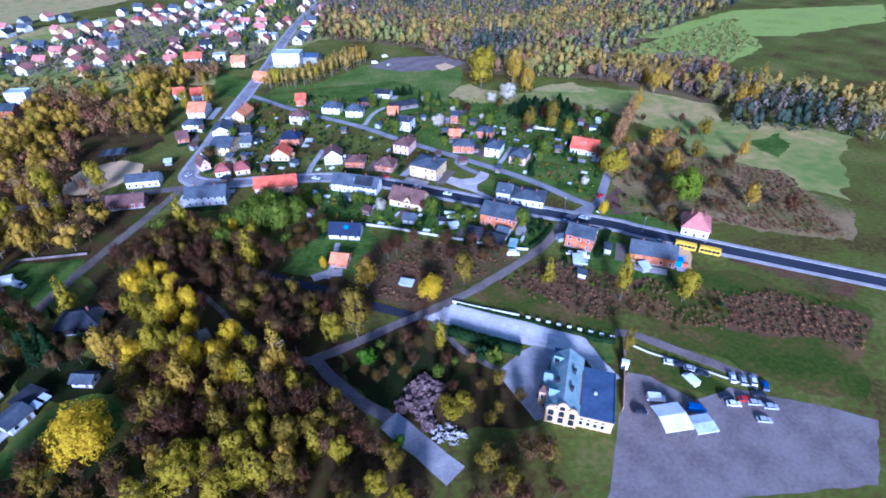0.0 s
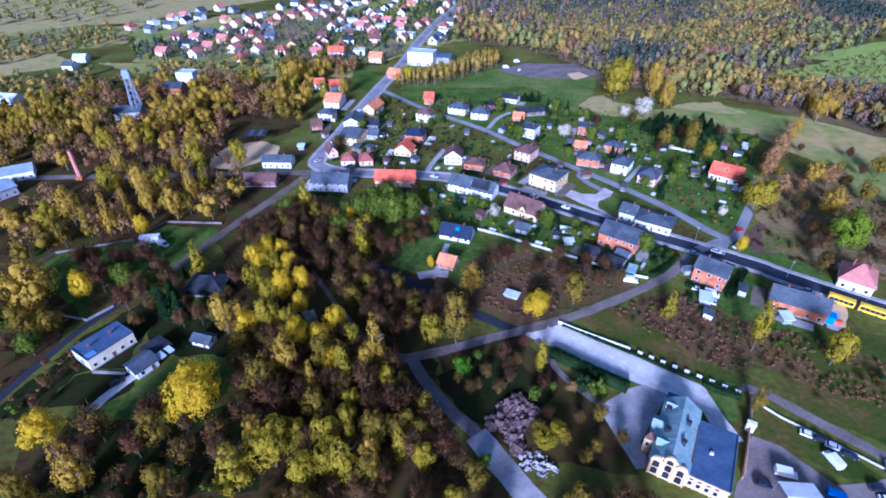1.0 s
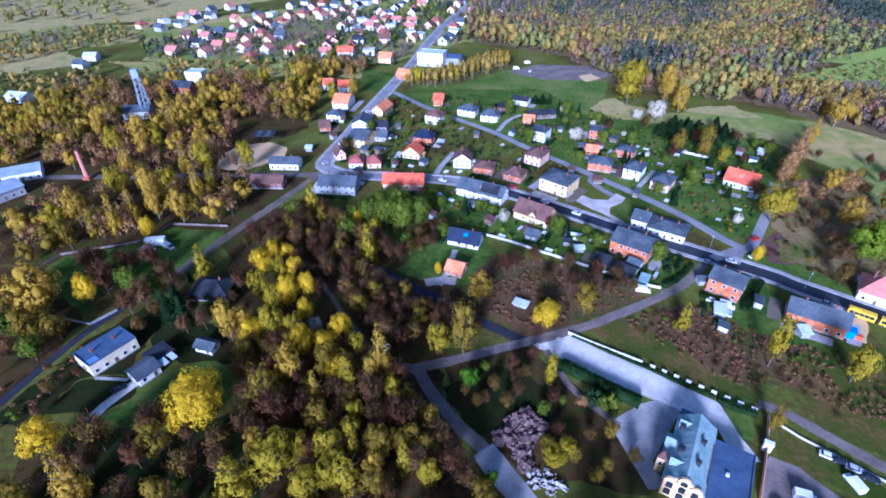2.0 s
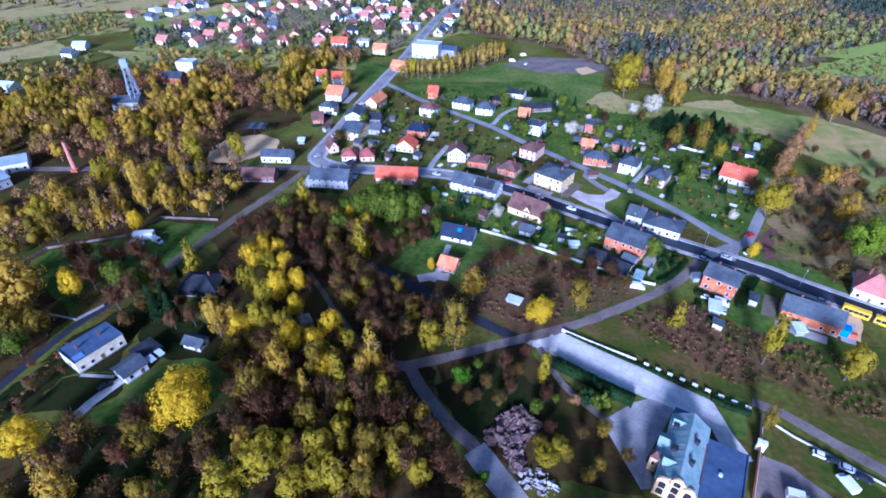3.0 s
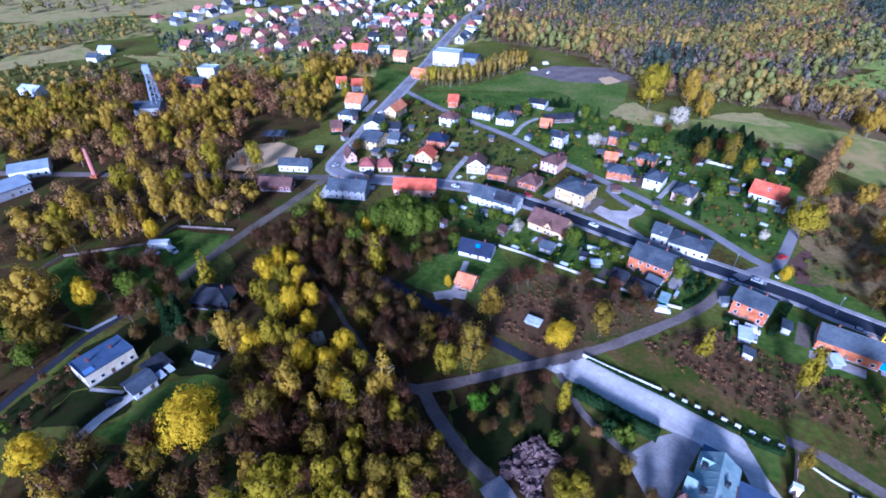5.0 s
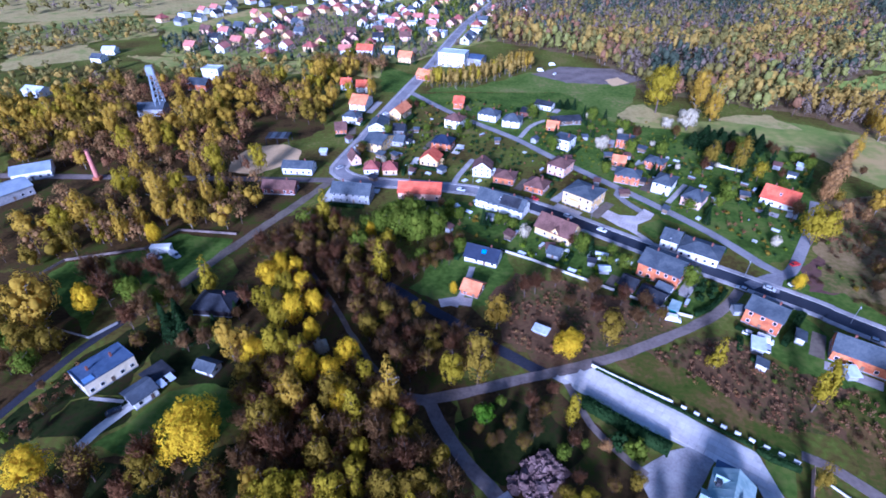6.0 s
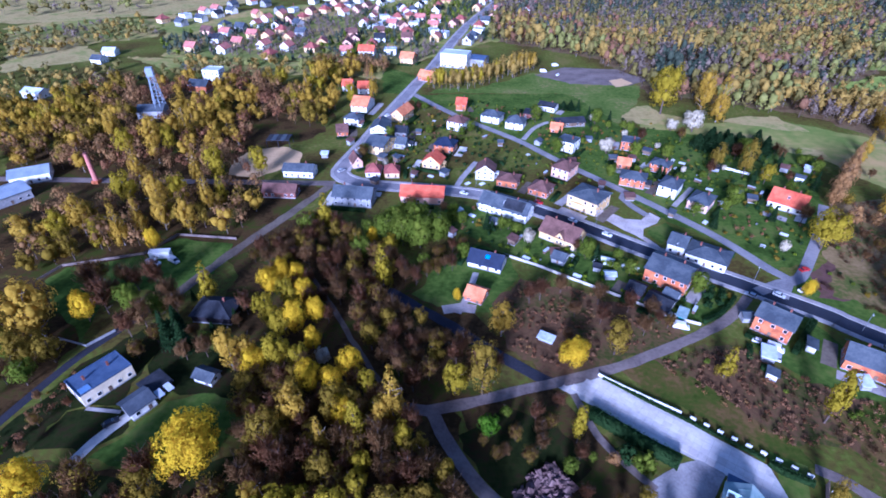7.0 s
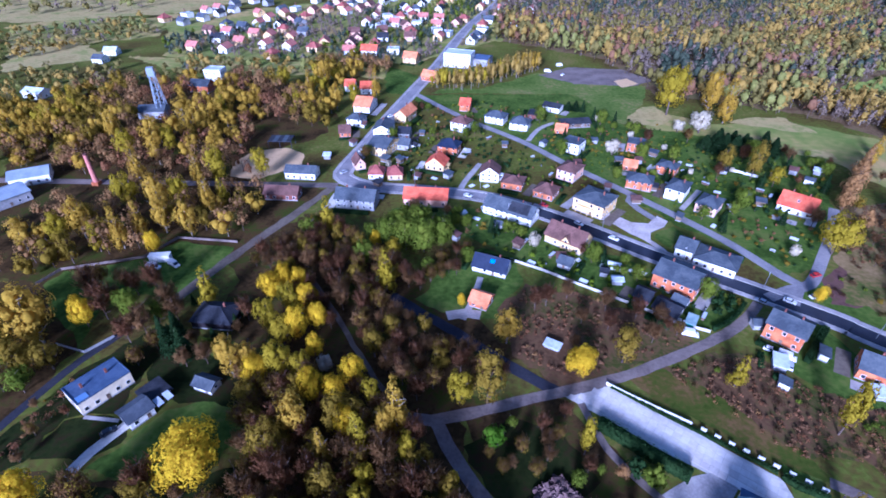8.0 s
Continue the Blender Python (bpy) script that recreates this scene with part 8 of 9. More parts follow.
patch("house_yard", [(-55.4, 473.2), (-56.5, 468.9), (-45.4, 465.9), (-44.3, 470.1)], "paving", "pale paved yard beside a house", ragged=0.25, category="yard")
hedge([(-60.1, 455.6), (-48.2, 452.3)], 2.4, 1.30, label="overgrown dark green hedge beside a house")
hedge([(-26.7, 406.9), (-22.6, 414.7)], 2.6, 1.61, label="overgrown dark green hedge beside a house")
hedge([(-101.5, 480.2), (-100.3, 492.8)], 2.7, 1.05, label="overgrown dark green hedge beside a house")
hedge([(-97.8, 493.3), (-85.2, 492.2)], 2.6, 1.30, label="overgrown dark green hedge beside a house")
hedge([(-81.2, 478.4), (-80.1, 490.6)], 2.1, 0.99, label="overgrown dark green hedge beside a house")

# open yards kept clear of trees
CLEAR.append((-213.9, 206.3, 16))
CLEAR.append((-208.2, 213.0, 14))
CLEAR.append((-206.9, 224.7, 12))
CLEAR.append((-202.9, 233.3, 9))
CLEAR.append((-110.3, 283.8, 10))
CLEAR.append((-97.2, 261.2, 10))
CLEAR.append((-112.3, 264.4, 8))
CLEAR.append((-85.9, 247.7, 9))
CLEAR.append((-192.0, 391.7, 10))
CLEAR.append((-188.8, 368.5, 9))
CLEAR.append((-196.8, 321.7, 9))
CLEAR.append((-199.8, 316.7, 9))
CLEAR.append((-293.3, 339.3, 10))
CLEAR.append((-184.2, 230.6, 5))
CLEAR.append((-177.2, 220.9, 5))

# ---- single trees ----
tree(-70.6, 89.0, "maple", 1.42, 0, tall=0.95)
tree(-130.7, 140.0, "maple", 0.86, 1, tall=1.32)
tree(-107.4, 78.2, "maple", 1.09, 1)
tree(-90.5, 64.4, "birch", 1.20, tall=1.32)
tree(-72.5, 158.6, "maple", 0.68, tall=1.32)
tree(-63.8, 151.7, "linden", 0.81, tall=1.32)
tree(-57.8, 153.7, "maple", 0.66, tall=1.32)
tree(-57.0, 138.6, "maple", 0.91, tall=1.32)
tree(-67.9, 141.5, "linden", 0.89, tall=1.32)
tree(-72.6, 121.1, "birch", 1.15, tall=1.32)
tree(-64.5, 119.0, "maple", 0.68, tall=1.32)
tree(-58.8, 122.6, "linden", 0.93, tall=1.32)
tree(-49.3, 129.8, "maple", 0.63, tall=1.47)
tree(-46.0, 113.1, "maple", 0.89, tall=1.32)
tree(-34.8, 119.0, "maple", 0.86, tall=1.32)
tree(-44.8, 125.6, "blossom", 0.93)
tree(-20.0, 103.9, "birch", 1.22, tall=1.32)
tree(-3.0, 115.2, "linden", 0.79, tall=1.32)
tree(5.2, 115.2, "oak", 1.27, tall=1.32)
tree(-69.7, 163.9, "maple", 0.56, tall=1.63)
tree(-62.9, 161.7, "maple", 0.53, tall=1.70)
tree(-51.5, 143.3, "maple", 0.58, tall=1.59)
tree(-61.4, 135.6, "linden", 0.76, tall=1.32)
tree(-67.7, 123.1, "birch", 0.85, tall=1.32)
tree(-39.1, 112.6, "maple", 0.58, tall=1.59)
tree(-28.3, 113.3, "linden", 0.68, tall=1.32)
tree(-23.1, 102.0, "birch", 0.77, tall=1.32)
tree(-51.8, 121.2, "linden", 0.74, tall=1.32)
tree(-34.6, 102.8, "maple", 0.55, tall=1.67)
tree(-26.5, 81.9, "linden", 0.68, tall=1.32)
tree(-18.4, 70.2, "birch", 0.82, tall=1.32)
tree(-39.5, 76.7, "linden", 0.77, tall=1.32)
tree(-29.9, 68.4, "linden", 0.75, tall=1.32)
tree(-49.3, 75.4, "birch", 0.95, tall=1.32)
tree(-16.3, 95.8, "linden", 0.60, tall=1.54)
tree(-37.9, 93.0, "birch", 0.84, tall=1.32)
tree(-24.4, 76.1, "linden", 0.61, tall=1.51)
tree(-9.5, 79.4, "oak", 0.65, tall=1.42)
tree(-4.7, 68.8, "linden", 0.61, tall=1.51)
tree(-43.8, 70.9, "linden", 1.34)
tree(-51.8, 64.7, "linden", 1.35)
tree(-30.9, 75.2, "linden", 0.84, tall=1.32)
tree(-29.1, 97.1, "linden", 0.98, tall=1.32)
tree(-36.1, 84.5, "oak", 0.84, tall=1.32)
tree(-26.1, 86.8, "linden", 0.62, tall=1.48)
tree(-25.2, 66.5, "linden", 1.24)
tree(-11.2, 72.7, "linden", 0.72, tall=1.32)
tree(-17.7, 76.2, "oak", 0.91, tall=1.32)
tree(-34.6, 65.4, "linden", 0.79, tall=1.32)
tree(-36.7, 103.2, "oak", 1.00, tall=1.32)
tree(-47.2, 100.8, "birch", 1.20, tall=1.32)
tree(-22.0, 91.9, "bare", 0.94, tall=1.32)
tree(-13.5, 84.1, "bare", 0.90, tall=1.32)
tree(-51.7, 92.7, "oak", 1.01, tall=1.32)
tree(-45.0, 84.5, "bare", 0.90, tall=1.32)
tree(-18.5, 65.1, "oak", 0.80, tall=1.32)
tree(6.8, 101.5, "bright", 1.06)
tree(-3.7, 89.8, "maple", 0.28, 1, tall=1.70)
tree(11.0, 69.7, "bright", 0.57, tall=1.32)
tree(30.8, 100.0, "poplar", 1.13)
tree(28.2, 76.0, "linden", 0.62, 2, tall=0.8, wide=1.2)
tree(31.6, 78.4, "linden", 0.58, 0, tall=0.85, wide=1.2)
tree(27.0, 80.0, "oak", 0.5, 1, tall=0.8, wide=1.2)
tree(39.4, 94.4, "russet", 0.5, 1, tall=0.7)
tree(46.5, 93.0, "bush", 2.6, 1)
tree(43.0, 95.5, "bush", 2.2, 2)
tree(34.3, 129.0, "maple", 0.82, 0, tall=0.95)
tree(48.5, 133.5, "oak", 1.2, 1, tall=1.0)
tree(12.0, 140.0, "birch", 1.2, 1, tall=1.05)
tree(-3.4, 157.0, "maple", 0.32, tall=1.70)
tree(-31.2, 184.7, "linden", 0.79, 0)
tree(-69.1, 198.0, "green", 1.19)
tree(-42.6, 180.8, "green", 0.91)
tree(-61.8, 202.4, "linden", 1.03, tall=1.32)
tree(-39.5, 191.5, "maple", 0.41, tall=1.70)
tree(-31.3, 164.8, "linden", 1.06, tall=1.32)
tree(-93.5, 153.3, "linden", 0.97, tall=1.32)
tree(-141.1, 131.9, "birch", 2.16, tall=0.95)
tree(-108.0, 252.7, "linden", 1.00, 0, tall=1.32)
tree(-173.2, 271.8, "birch", 1.60, tall=1.25)
tree(-164.5, 291.9, "birch", 1.39, tall=1.32)
tree(-187.6, 268.4, "linden", 1.10, tall=1.32)
tree(-127.1, 244.4, "linden", 1.24, tall=1.32)
tree(-135.9, 240.6, "birch", 1.07, tall=1.32)
tree(-140.8, 212.2, "birch", 1.45, tall=1.27)
tree(-160.0, 219.2, "linden", 1.10, tall=1.32)
tree(-164.5, 192.4, "birch", 1.30, tall=1.32)
tree(-134.8, 218.1, "linden", 1.09, tall=1.32)
tree(-120.5, 216.6, "birch", 1.11, tall=1.32)
tree(-116.3, 222.9, "linden", 0.86, tall=1.32)
tree(-109.1, 393.0, "birch", 1.38, tall=1.32)
tree(-145.1, 352.6, "birch", 1.03, tall=1.32)
tree(-117.4, 349.5, "linden", 0.93, tall=1.32)
tree(-89.9, 347.9, "birch", 1.24, tall=1.32)
tree(-80.7, 359.8, "linden", 0.95, tall=1.32)
tree(-160.7, 331.5, "linden", 1.03, tall=1.32)
tree(-255.9, 328.4, "linden", 1.02, tall=1.32)
tree(-254.3, 304.1, "birch", 1.12, tall=1.32)
tree(-167.3, 242.1, "birch", 1.20, tall=1.32)
tree(-168.0, 277.0, "linden", 1.07, tall=1.32)
tree(-170.9, 187.1, "linden", 0.98, tall=1.32)
tree(-152.2, 182.9, "linden", 0.83, tall=1.32)
tree(-143.9, 185.8, "birch", 1.16, tall=1.32)
tree(-140.5, 194.4, "birch", 1.03, tall=1.32)
tree(-132.1, 198.2, "birch", 1.16, tall=1.32)
tree(-129.1, 183.1, "maple", 0.50, tall=1.70)
tree(-158.3, 174.5, "oak", 0.92, tall=1.32)
tree(-120.0, 196.2, "birch", 1.15, tall=1.32)
tree(-115.7, 201.0, "oak", 0.76, tall=1.32)
tree(-138.1, 390.0, "linden", 1.01, tall=1.32)
tree(-114.0, 371.0, "birch", 1.12, tall=1.32)
tree(-67.7, 372.2, "birch", 1.22, tall=1.32)
tree(-205.1, 286.9, "birch", 1.29, tall=1.32)
tree(-217.0, 282.5, "oak", 0.98, tall=1.32)
tree(126.4, 166.2, "maple", 0.37, tall=1.70)
tree(80.3, 125.4, "linden", 0.76, tall=1.32)
tree(102.6, 109.9, "poplar", 1.65, tall=0.95)
tree(127.5, 352.5, "linden", 2.21, tall=1.25)
tree(138.0, 322.9, "blossom", 2.32, tall=0.95)
tree(125.3, 323.6, "blossom", 1.23)
tree(78.4, 288.2, "blossom", 1.53, tall=0.98)
tree(25.9, 197.0, "blossom", 1.01)
tree(151.3, 255.6, "linden", 0.73, tall=1.32)
tree(131.5, 269.5, "oak", 0.95, tall=1.32)
tree(143.8, 263.3, "oak", 1.24, tall=1.32)
tree(154.9, 356.0, "birch", 1.98, tall=1.25)
tree(159.0, 339.7, "birch", 1.73, tall=1.25)
tree(-96.4, 135.6, "conifer", 1.28)
tree(-96.8, 129.5, "conifer", 1.12)
tree(-90.9, 127.9, "conifer", 1.35)
tree(124.6, 103.3, "linden", 0.97, tall=1.32)
tree(289.2, 303.3, "birch", 1.55, tall=1.25)
tree(298.5, 269.0, "birch", 1.69, tall=1.25)
tree(290.1, 272.3, "birch", 1.44, tall=1.27)
tree(248.4, 312.1, "birch", 1.29, tall=1.32)
tree(90.2, 85.1, "oak", 0.53, tall=1.70)

# behind the back street: limes, gold crowns and a row of russet birches
tree(148.6, 197.6, "linden", 1.55, 2, tall=1.05)
tree(168.6, 165.2, "fresh", 1.35, 0, tall=1.2)
tree(172.5, 169.0, "fresh", 1.1, 0, tall=1.3)
tree(178.6, 190.7, "birch", 1.35, 1, tall=1.1)
tree(192.3, 224.9, "birch", 1.3, 1, tall=0.9)
tree(198.6, 222.0, "russet", 1.2, 1, tall=0.9)
tree(224.0, 292.8, "birch", 1.0, 0)
tree(215.0, 283.5, "birch", 0.95, 0)
tree(208.5, 277.0, "russet", 1.05, 0)
tree(202.0, 269.5, "russet", 1.2, 0)
tree(196.5, 262.9, "russet", 1.25, 0)
tree(190.5, 255.5, "russet", 1.3, 1)
tree(184.5, 248.0, "russet", 1.25, 0)
tree(179.5, 242.3, "russet", 1.2, 1)
tree(172.3, 232.9, "russet", 1.1, 1)
tree(171.5, 216.0, "russet", 0.9, 1)
tree(182.0, 216.4, "russet", 0.8, 1, tall=0.8)
tree(163.0, 208.0, "russet", 0.75, 1, tall=0.8)
tree(205.0, 205.0, "oak", 1.0, 0)
tree(212.0, 188.0, "bare", 1.0, 0)
tree(190.0, 172.0, "bare", 0.9, 1)
tree(199.0, 156.0, "birch", 1.1, 1)
tree(209.0, 143.0, "bare", 1.0, 2)
tree(178.0, 152.0, "bare", 0.8, 0)
tree(231.0, 232.0, "oak", 1.1, 0)
tree(236.0, 204.0, "birch", 1.0, 0)
tree(256.0, 331.9, "birch", 1.2, 0)
tree(263.5, 324.0, "birch", 1.45, 0)
tree(266.0, 322.0, "birch", 1.1, 0)
# the dark group of spruces behind the gardens
for k in range(19):
    a = k * 2.39996
    r = 18.5 * math.sqrt((k + 0.5) / 19)
    tree(153.5 + r * math.cos(a) * 1.15, 299.0 + r * math.sin(a) * 0.5, "conifer", 0.85 + 0.35 * ((k * 7) % 5) / 4, tall=0.72, wide=1.8)
tree(63.8, 357.2, "conifer", 0.6, wide=2.4)
tree(68.5, 356.0, "conifer", 0.55, wide=2.4)
# the broad dark green group below the old street
tree(-34.5, 195.5, "green", 1.05, 0, tall=1.0)
tree(-27.0, 191.5, "green", 1.2, 0, tall=1.0)
tree(-19.5, 190.0, "green", 1.3, 0, tall=1.02)
tree(-12.5, 195.5, "green", 1.15, 0, tall=1.0)
tree(-22.5, 201.5, "green", 1.2, 0, tall=1.0)
tree(-31.0, 203.0, "green", 1.0, 0, tall=1.0)
tree(-41.8, 196.0, "green", 0.9, 1, tall=1.3)

# ---- trees at chance spots ----
grow([(-86.5, 176.9), (-65.4, 209.9), (-34.9, 182.2), (-9.7, 159.1), (9.4, 133.7), (10.8, 120.2), (-14.7, 112.4), (-36.2, 132.9), (-70.2, 161.6)], 90, [('bare', 8), ('oak', 1)], 11, 0.6, 0.9, 0.5)
grow([(-70.0, 121.4), (-16.5, 112.4), (-3.4, 95.2), (7.6, 80.8), (10.0, 68.0), (-50.2, 67.3)], 76, [('bare', 8), ('oak', 3)], 12, 0.62, 0.95, gap=0.48)
grow([(-147.7, 163.8), (-106.4, 157.3), (-100.6, 143.9), (-103.7, 128.9), (-114.9, 131.6)], 14, [('bare', 5), ('green', 1)], 13)
grow([(-98.0, 84.5), (-58.0, 81.6), (-51.6, 67.3), (-96.0, 66.6)], 6, [('bare', 5), ('oak', 2)], 14)
grow([(-169.9, 136.5), (-154.1, 149.5), (-126.9, 128.5), (-133.2, 101.6), (-140.1, 97.3)], 16, [('bare', 3), ('oak', 3), ('green', 1)], 15)
grow([(-0.2, 103.5), (26.8, 113.0), (37.0, 99.9), (50.3, 81.3), (50.9, 68.5), (21.3, 68.2), (12.3, 82.5)], 22, [('bare', 5), ('oak', 2), ('green', 1)], 16, 0.4, 0.62)
grow([(15.0, 163.2), (40.1, 165.6), (67.7, 150.2), (72.2, 143.8), (42.3, 128.6), (22.6, 125.6)], 18, [('bare', 5), ('scrub', 3)], 17, 0.5, 0.8)
grow([(58.0, 128.9), (88.7, 138.0), (101.9, 126.9), (115.1, 119.3), (105.1, 100.8), (89.0, 102.7), (73.1, 116.2)], 9, [('scrub', 5), ('bush', 3)], 18, 0.6, 1.1)
grow([(95.2, 126.9), (120.6, 117.8), (143.8, 104.5), (121.5, 74.0), (108.9, 83.4), (95.7, 96.1)], 12, [('scrub', 5), ('bush', 4)], 19, 0.6, 1.1)
grow([(183.7, 251.4), (214.8, 273.4), (238.8, 252.8), (184.4, 174.3), (158.7, 166.0), (161.5, 204.9)], 18, [('bare', 5), ('russet', 3), ('oak', 1)], 20, 0.45, 0.7)
grow([(-67.3, 244.9), (-39.4, 365.3), (49.1, 280.3), (122.1, 181.2), (167.7, 232.2), (196.8, 288.6), (142.8, 317.8), (69.7, 363.1)], 190, [('bush', 9), ('green', 3), ('blossom', 0.5), ('bare', 1), ('conifer', 1)], 21, 0.45, 0.9)
grow([(-39.9, 218.6), (-7.0, 222.1), (19.9, 206.7), (74.4, 166.3), (93.1, 161.1), (101.3, 164.9), (76.0, 180.2), (29.7, 199.5)], 90, [('bush', 9), ('green', 2.5), ('bare', 1), ('conifer', 0.8), ('blossom', 0.4)], 22, 0.45, 0.8)
grow([(122.6, 177.0), (140.3, 165.7), (158.1, 136.3), (176.4, 162.7), (158.7, 166.0), (156.2, 204.8)], 26, [('bush', 5), ('bare', 2), ('scrub', 3)], 23, 0.5, 0.9)
grow([(26.0, 60.3), (44.2, 59.7), (52.7, 57.5), (44.9, 42.7), (22.4, 46.5)], 9, [('bare', 5), ('oak', 3), ('green', 0.6)], 24, 0.55, 0.9)
grow([(-136.8, 97.3), (-126.6, 107.2), (-122.4, 119.3), (-111.6, 108.6), (-116.3, 101.8), (-115.2, 89.8), (-125.8, 82.4)], 6, [('bare', 5), ('bush', 4)], 26, 0.3, 0.45)

grow([(-106.0, 124.0), (-104.0, 150.0), (-92.0, 158.0), (-76.0, 150.0), (-70.0, 132.0), (-80.0, 122.0)], 16, [('conifer', 4), ('bare', 4), ('green', 1)], 27, 0.45, 0.8)
grow([(-98.0, 80.0), (-84.0, 80.0), (-62.0, 84.0), (-52.0, 70.0), (-98.0, 68.0)], 9, [('bare', 6), ('bush', 5)], 28, 0.5, 0.85)

grow([(-110.0, 66.0), (8.0, 66.0), (13.0, 50.0), (-110.0, 50.0)], 34, [('bare', 6), ('oak', 3), ('linden', 2)], 29, 0.6, 0.85, gap=0.5)

# ---- woods ----
woods('wood', [[(-200.3, 170.5), (-164.5, 165.4), (-132.7, 188.9), (-127.0, 198.4), (-97.3, 194.3), (-74.7, 226.2), (-114.6, 243.7), (-248.6, 240.2)], [(-259.4, 246.5), (-73.9, 248.0), (-116.0, 275.7), (-124.3, 271.6), (-135.1, 323.7), (-89.1, 315.3), (-93.0, 369.5), (-160.7, 414.3), (-259.3, 389.2), (-330.5, 338.1)], [(-115.8, 362.6), (-75.8, 417.6), (-58.7, 425.9), (-72.3, 458.3), (-130.3, 455.8)]], 'mixed spring wood of golden and bare brown trees', 31, 8.6, [('leaf_lime', 2.0), ('leaf_gold', 3.2), ('leaf_olive', 2.6), ('twigs', 6.5), ('twigs_red', 2.5), ('leaf_gold', 1.5)], leaves=250, size=0.46, hmin=8, hmax=15, wide=0.38, clear=2.0, slim=0.12)
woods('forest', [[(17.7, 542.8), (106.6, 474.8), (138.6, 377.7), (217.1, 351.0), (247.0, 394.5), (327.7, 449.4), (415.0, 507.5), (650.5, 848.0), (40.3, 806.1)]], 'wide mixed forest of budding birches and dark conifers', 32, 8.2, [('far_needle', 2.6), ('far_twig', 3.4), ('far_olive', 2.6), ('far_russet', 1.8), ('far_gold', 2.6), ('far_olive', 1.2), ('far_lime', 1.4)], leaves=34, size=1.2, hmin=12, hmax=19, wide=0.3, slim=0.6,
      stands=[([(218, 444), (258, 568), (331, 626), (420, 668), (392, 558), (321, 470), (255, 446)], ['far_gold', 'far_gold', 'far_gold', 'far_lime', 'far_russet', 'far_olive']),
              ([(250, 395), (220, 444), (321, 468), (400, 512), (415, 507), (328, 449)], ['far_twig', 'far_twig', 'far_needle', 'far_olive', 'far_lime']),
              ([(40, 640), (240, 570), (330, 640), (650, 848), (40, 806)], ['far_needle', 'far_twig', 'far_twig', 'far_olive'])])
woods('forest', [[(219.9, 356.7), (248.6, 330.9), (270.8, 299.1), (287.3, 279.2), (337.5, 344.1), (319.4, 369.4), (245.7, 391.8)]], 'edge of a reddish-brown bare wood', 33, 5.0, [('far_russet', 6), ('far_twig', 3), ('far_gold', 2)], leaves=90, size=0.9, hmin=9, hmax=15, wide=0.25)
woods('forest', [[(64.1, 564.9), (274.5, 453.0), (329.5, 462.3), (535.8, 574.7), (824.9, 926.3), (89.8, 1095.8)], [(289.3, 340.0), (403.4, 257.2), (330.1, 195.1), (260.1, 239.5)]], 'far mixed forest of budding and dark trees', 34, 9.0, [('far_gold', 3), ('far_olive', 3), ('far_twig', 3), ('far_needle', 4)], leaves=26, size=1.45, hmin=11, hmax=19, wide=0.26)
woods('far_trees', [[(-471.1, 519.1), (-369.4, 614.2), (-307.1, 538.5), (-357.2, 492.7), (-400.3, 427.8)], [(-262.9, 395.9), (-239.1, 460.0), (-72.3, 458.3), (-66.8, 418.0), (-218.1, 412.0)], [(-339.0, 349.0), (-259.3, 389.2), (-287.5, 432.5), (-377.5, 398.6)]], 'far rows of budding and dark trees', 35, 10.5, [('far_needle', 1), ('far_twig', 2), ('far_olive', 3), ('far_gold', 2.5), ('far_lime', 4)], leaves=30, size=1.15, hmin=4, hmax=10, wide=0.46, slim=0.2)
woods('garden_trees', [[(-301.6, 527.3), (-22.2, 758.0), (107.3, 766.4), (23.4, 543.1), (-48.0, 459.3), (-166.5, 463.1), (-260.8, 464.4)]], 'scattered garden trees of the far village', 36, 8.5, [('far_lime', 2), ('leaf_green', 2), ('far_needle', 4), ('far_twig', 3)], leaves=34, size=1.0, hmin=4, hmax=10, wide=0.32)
# Trees outside the view, added only to throw shade on the foreground.
woods('wood', [[(-170.0, -30.0), (24.0, -30.0), (24.0, 26.0), (-60.0, 34.0), (-95.0, 40.0), (-170.0, 60.0)]], 'unseen brown trees added to shade the near slope', 37, 7.0, [('twigs', 5), ('leaf_olive', 2), ('leaf_lime', 1)], leaves=60, size=1.1, hmin=11, hmax=13, wide=0.32)
woods('tree_row', [[(-33.0, 392.0), (-8.0, 392.0), (12.0, 403.0), (36.0, 425.0), (58.0, 452.0), (44.0, 458.0), (20.0, 432.0), (-6.0, 410.0), (-30.0, 404.0)]], 'dense row of yellow-green poplars beside the meadow', 40, 4.2, [('leaf_lime', 3), ('far_gold', 3), ('leaf_gold', 2)], leaves=90, size=0.62, hmin=12, hmax=16.5, wide=0.19, clear=1.0, slim=0.3)
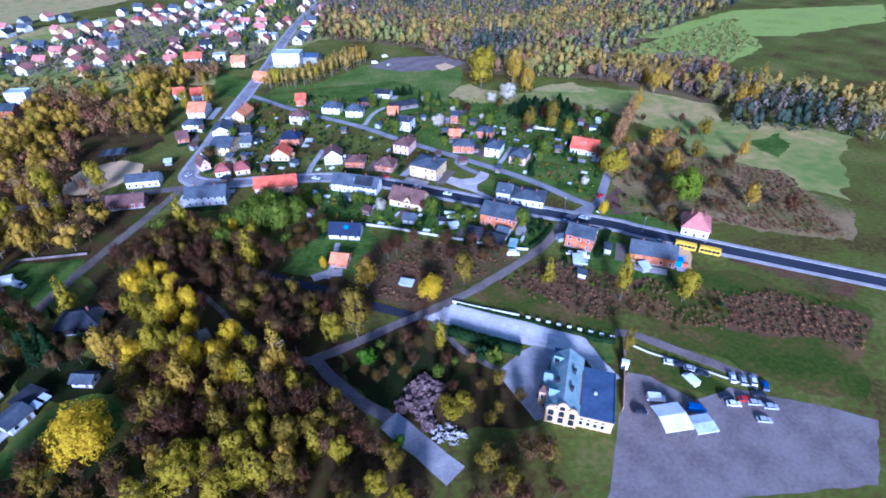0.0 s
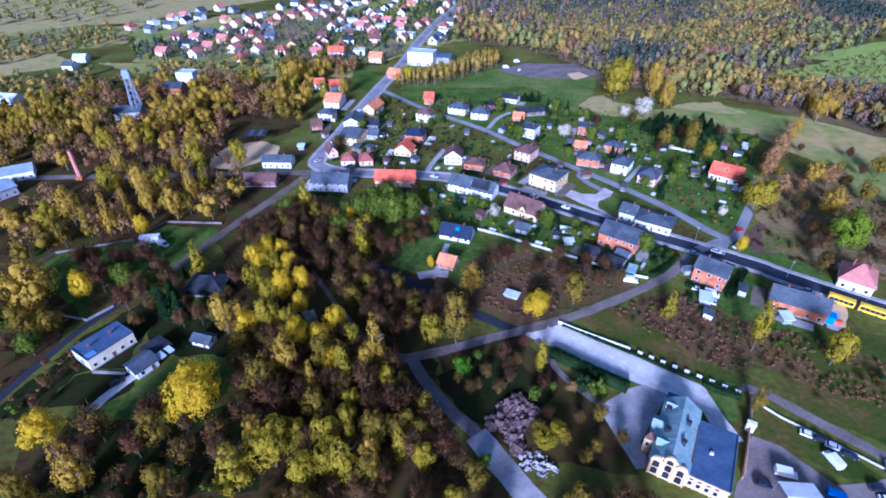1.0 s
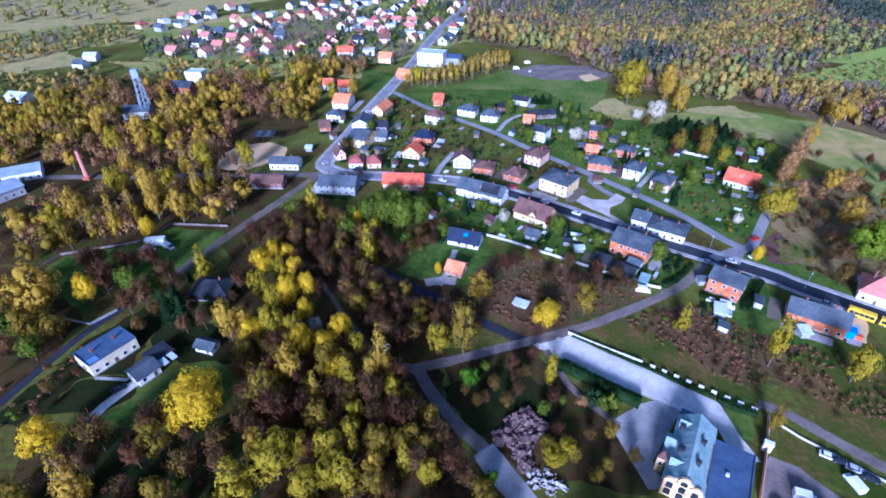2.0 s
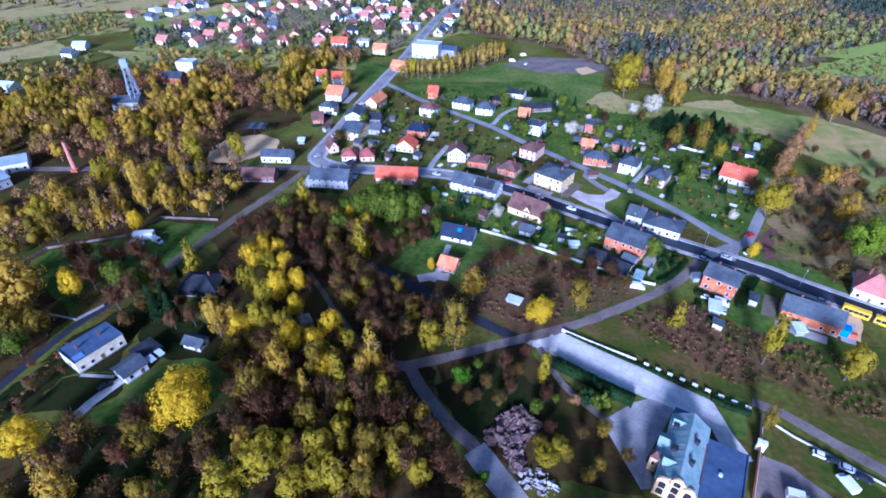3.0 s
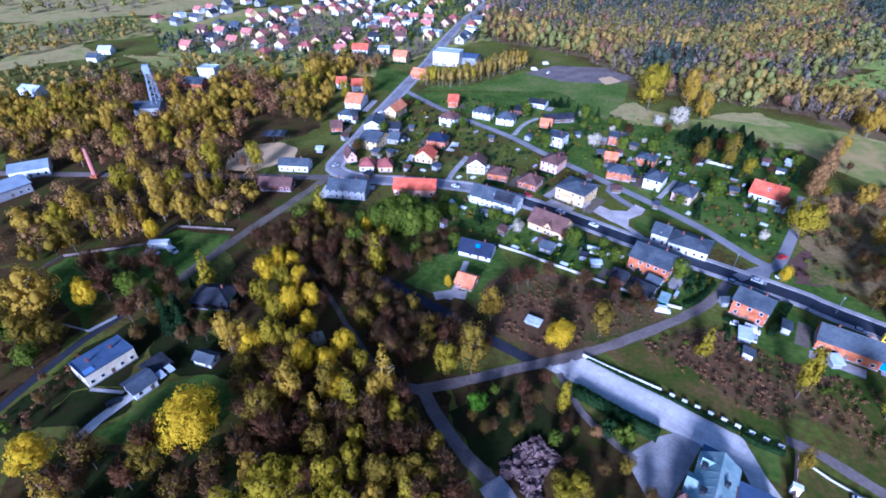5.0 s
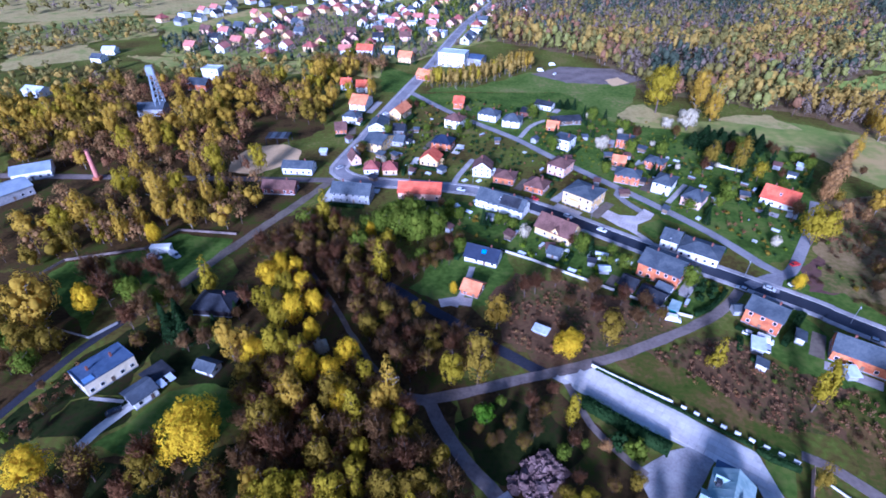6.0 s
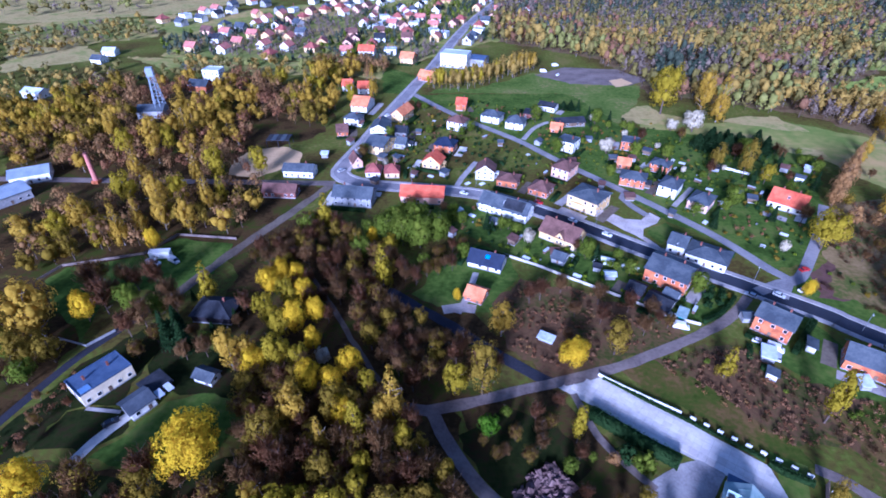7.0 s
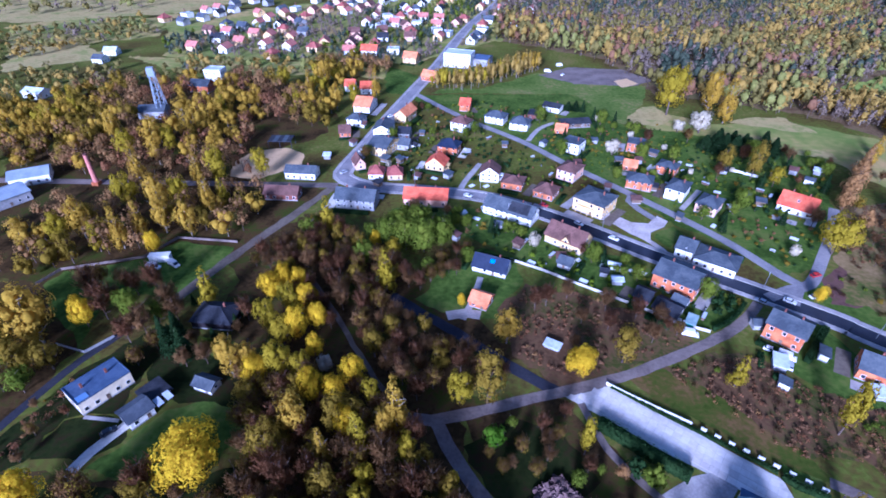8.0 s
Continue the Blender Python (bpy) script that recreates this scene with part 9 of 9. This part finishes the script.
woods('thicket', [[(14.0, 134.0), (12.0, 155.0), (21.0, 170.0), (40.0, 166.5), (66.0, 152.5), (76.0, 145.0), (59.0, 135.5), (42.0, 127.5), (28.0, 124.5)],
                  [(60.0, 131.0), (89.0, 139.0), (101.0, 129.0), (120.0, 118.0), (144.0, 104.5), (130.0, 85.0), (115.0, 93.0), (102.0, 103.0), (88.0, 101.0), (76.0, 114.0)],
                  [(142.0, 102.0), (162.0, 101.0), (172.0, 91.0), (184.0, 78.0), (168.0, 65.0), (156.0, 75.0), (138.0, 81.0), (133.0, 89.0)],
                  [(150.0, 196.0), (160.0, 215.0), (180.0, 236.0), (222.0, 244.0), (207.0, 213.0), (240.0, 180.0), (236.0, 157.0), (222.0, 121.0), (178.0, 144.0), (150.0, 168.0), (165.0, 186.0)]],
      'low thicket of bare brown stems on rough ground', 41, 2.3, [('dry_stems', 4), ('twigs_red', 3), ('dry_stems', 2), ('twigs_orange', 1.5)], leaves=22, size=0.3, hmin=0.6, hmax=1.7, wide=0.85, clear=0.6, slim=0.0)
woods('thicket', [[(-106.0, 82.0), (-80.0, 81.5), (-62.0, 88.0), (-52.0, 90.0), (-48.0, 64.0), (-110.0, 62.0)], [(-136.0, 100.0), (-127.0, 126.0), (-119.0, 118.0), (-118.0, 92.0), (-126.0, 82.0)]],
      'dark thicket of bare shrubs beneath the trees', 42, 3.6, [('twigs', 5), ('twigs_red', 3), ('leaf_green', 1)], leaves=44, size=0.3, hmin=1.0, hmax=3.2, wide=0.55, clear=1.0, slim=0.0)
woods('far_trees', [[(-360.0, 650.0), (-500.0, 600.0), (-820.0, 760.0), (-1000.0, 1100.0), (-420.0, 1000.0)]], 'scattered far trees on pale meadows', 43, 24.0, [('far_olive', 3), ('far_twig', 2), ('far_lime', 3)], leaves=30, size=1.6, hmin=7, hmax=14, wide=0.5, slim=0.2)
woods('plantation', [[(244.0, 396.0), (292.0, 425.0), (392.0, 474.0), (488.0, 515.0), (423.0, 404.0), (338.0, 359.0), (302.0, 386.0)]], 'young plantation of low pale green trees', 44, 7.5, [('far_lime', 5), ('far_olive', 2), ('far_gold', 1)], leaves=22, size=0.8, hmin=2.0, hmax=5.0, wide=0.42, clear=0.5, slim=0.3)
woods('garden_shrubs', [[(-52.0, 302.0), (-38.0, 250.0), (8.0, 246.0), (44.0, 250.0), (72.0, 240.0), (110.0, 205.0), (124.0, 186.0), (138.0, 190.0), (165.0, 230.0), (190.0, 280.0), (140.0, 300.0), (96.0, 320.0), (50.0, 345.0), (0.0, 372.0), (-34.0, 350.0)],
                        [(-34.0, 222.0), (0.0, 224.0), (30.0, 208.0), (70.0, 182.0), (92.0, 164.0), (82.0, 150.5), (60.0, 161.5), (41.0, 173.0), (16.0, 187.5), (-6.0, 200.0)]],
      'dark and budding shrubs of the village gardens', 45, 5.6, [('hedge', 4), ('leaf_green', 3), ('twigs_red', 2), ('leaf_olive', 2), ('hedge', 2), ('leaf_fresh', 1)], leaves=40, size=0.36, hmin=0.9, hmax=3.4, wide=0.52, clear=0.8, slim=0.15)
grow([(-26.0, 170.0), (-20.0, 186.0), (-8.0, 194.0), (2.0, 188.0), (-6.0, 174.0), (-14.0, 164.0)], 14, [('bare', 5), ('green', 2), ('bush', 2)], 41, 0.45, 0.7, gap=0.5)
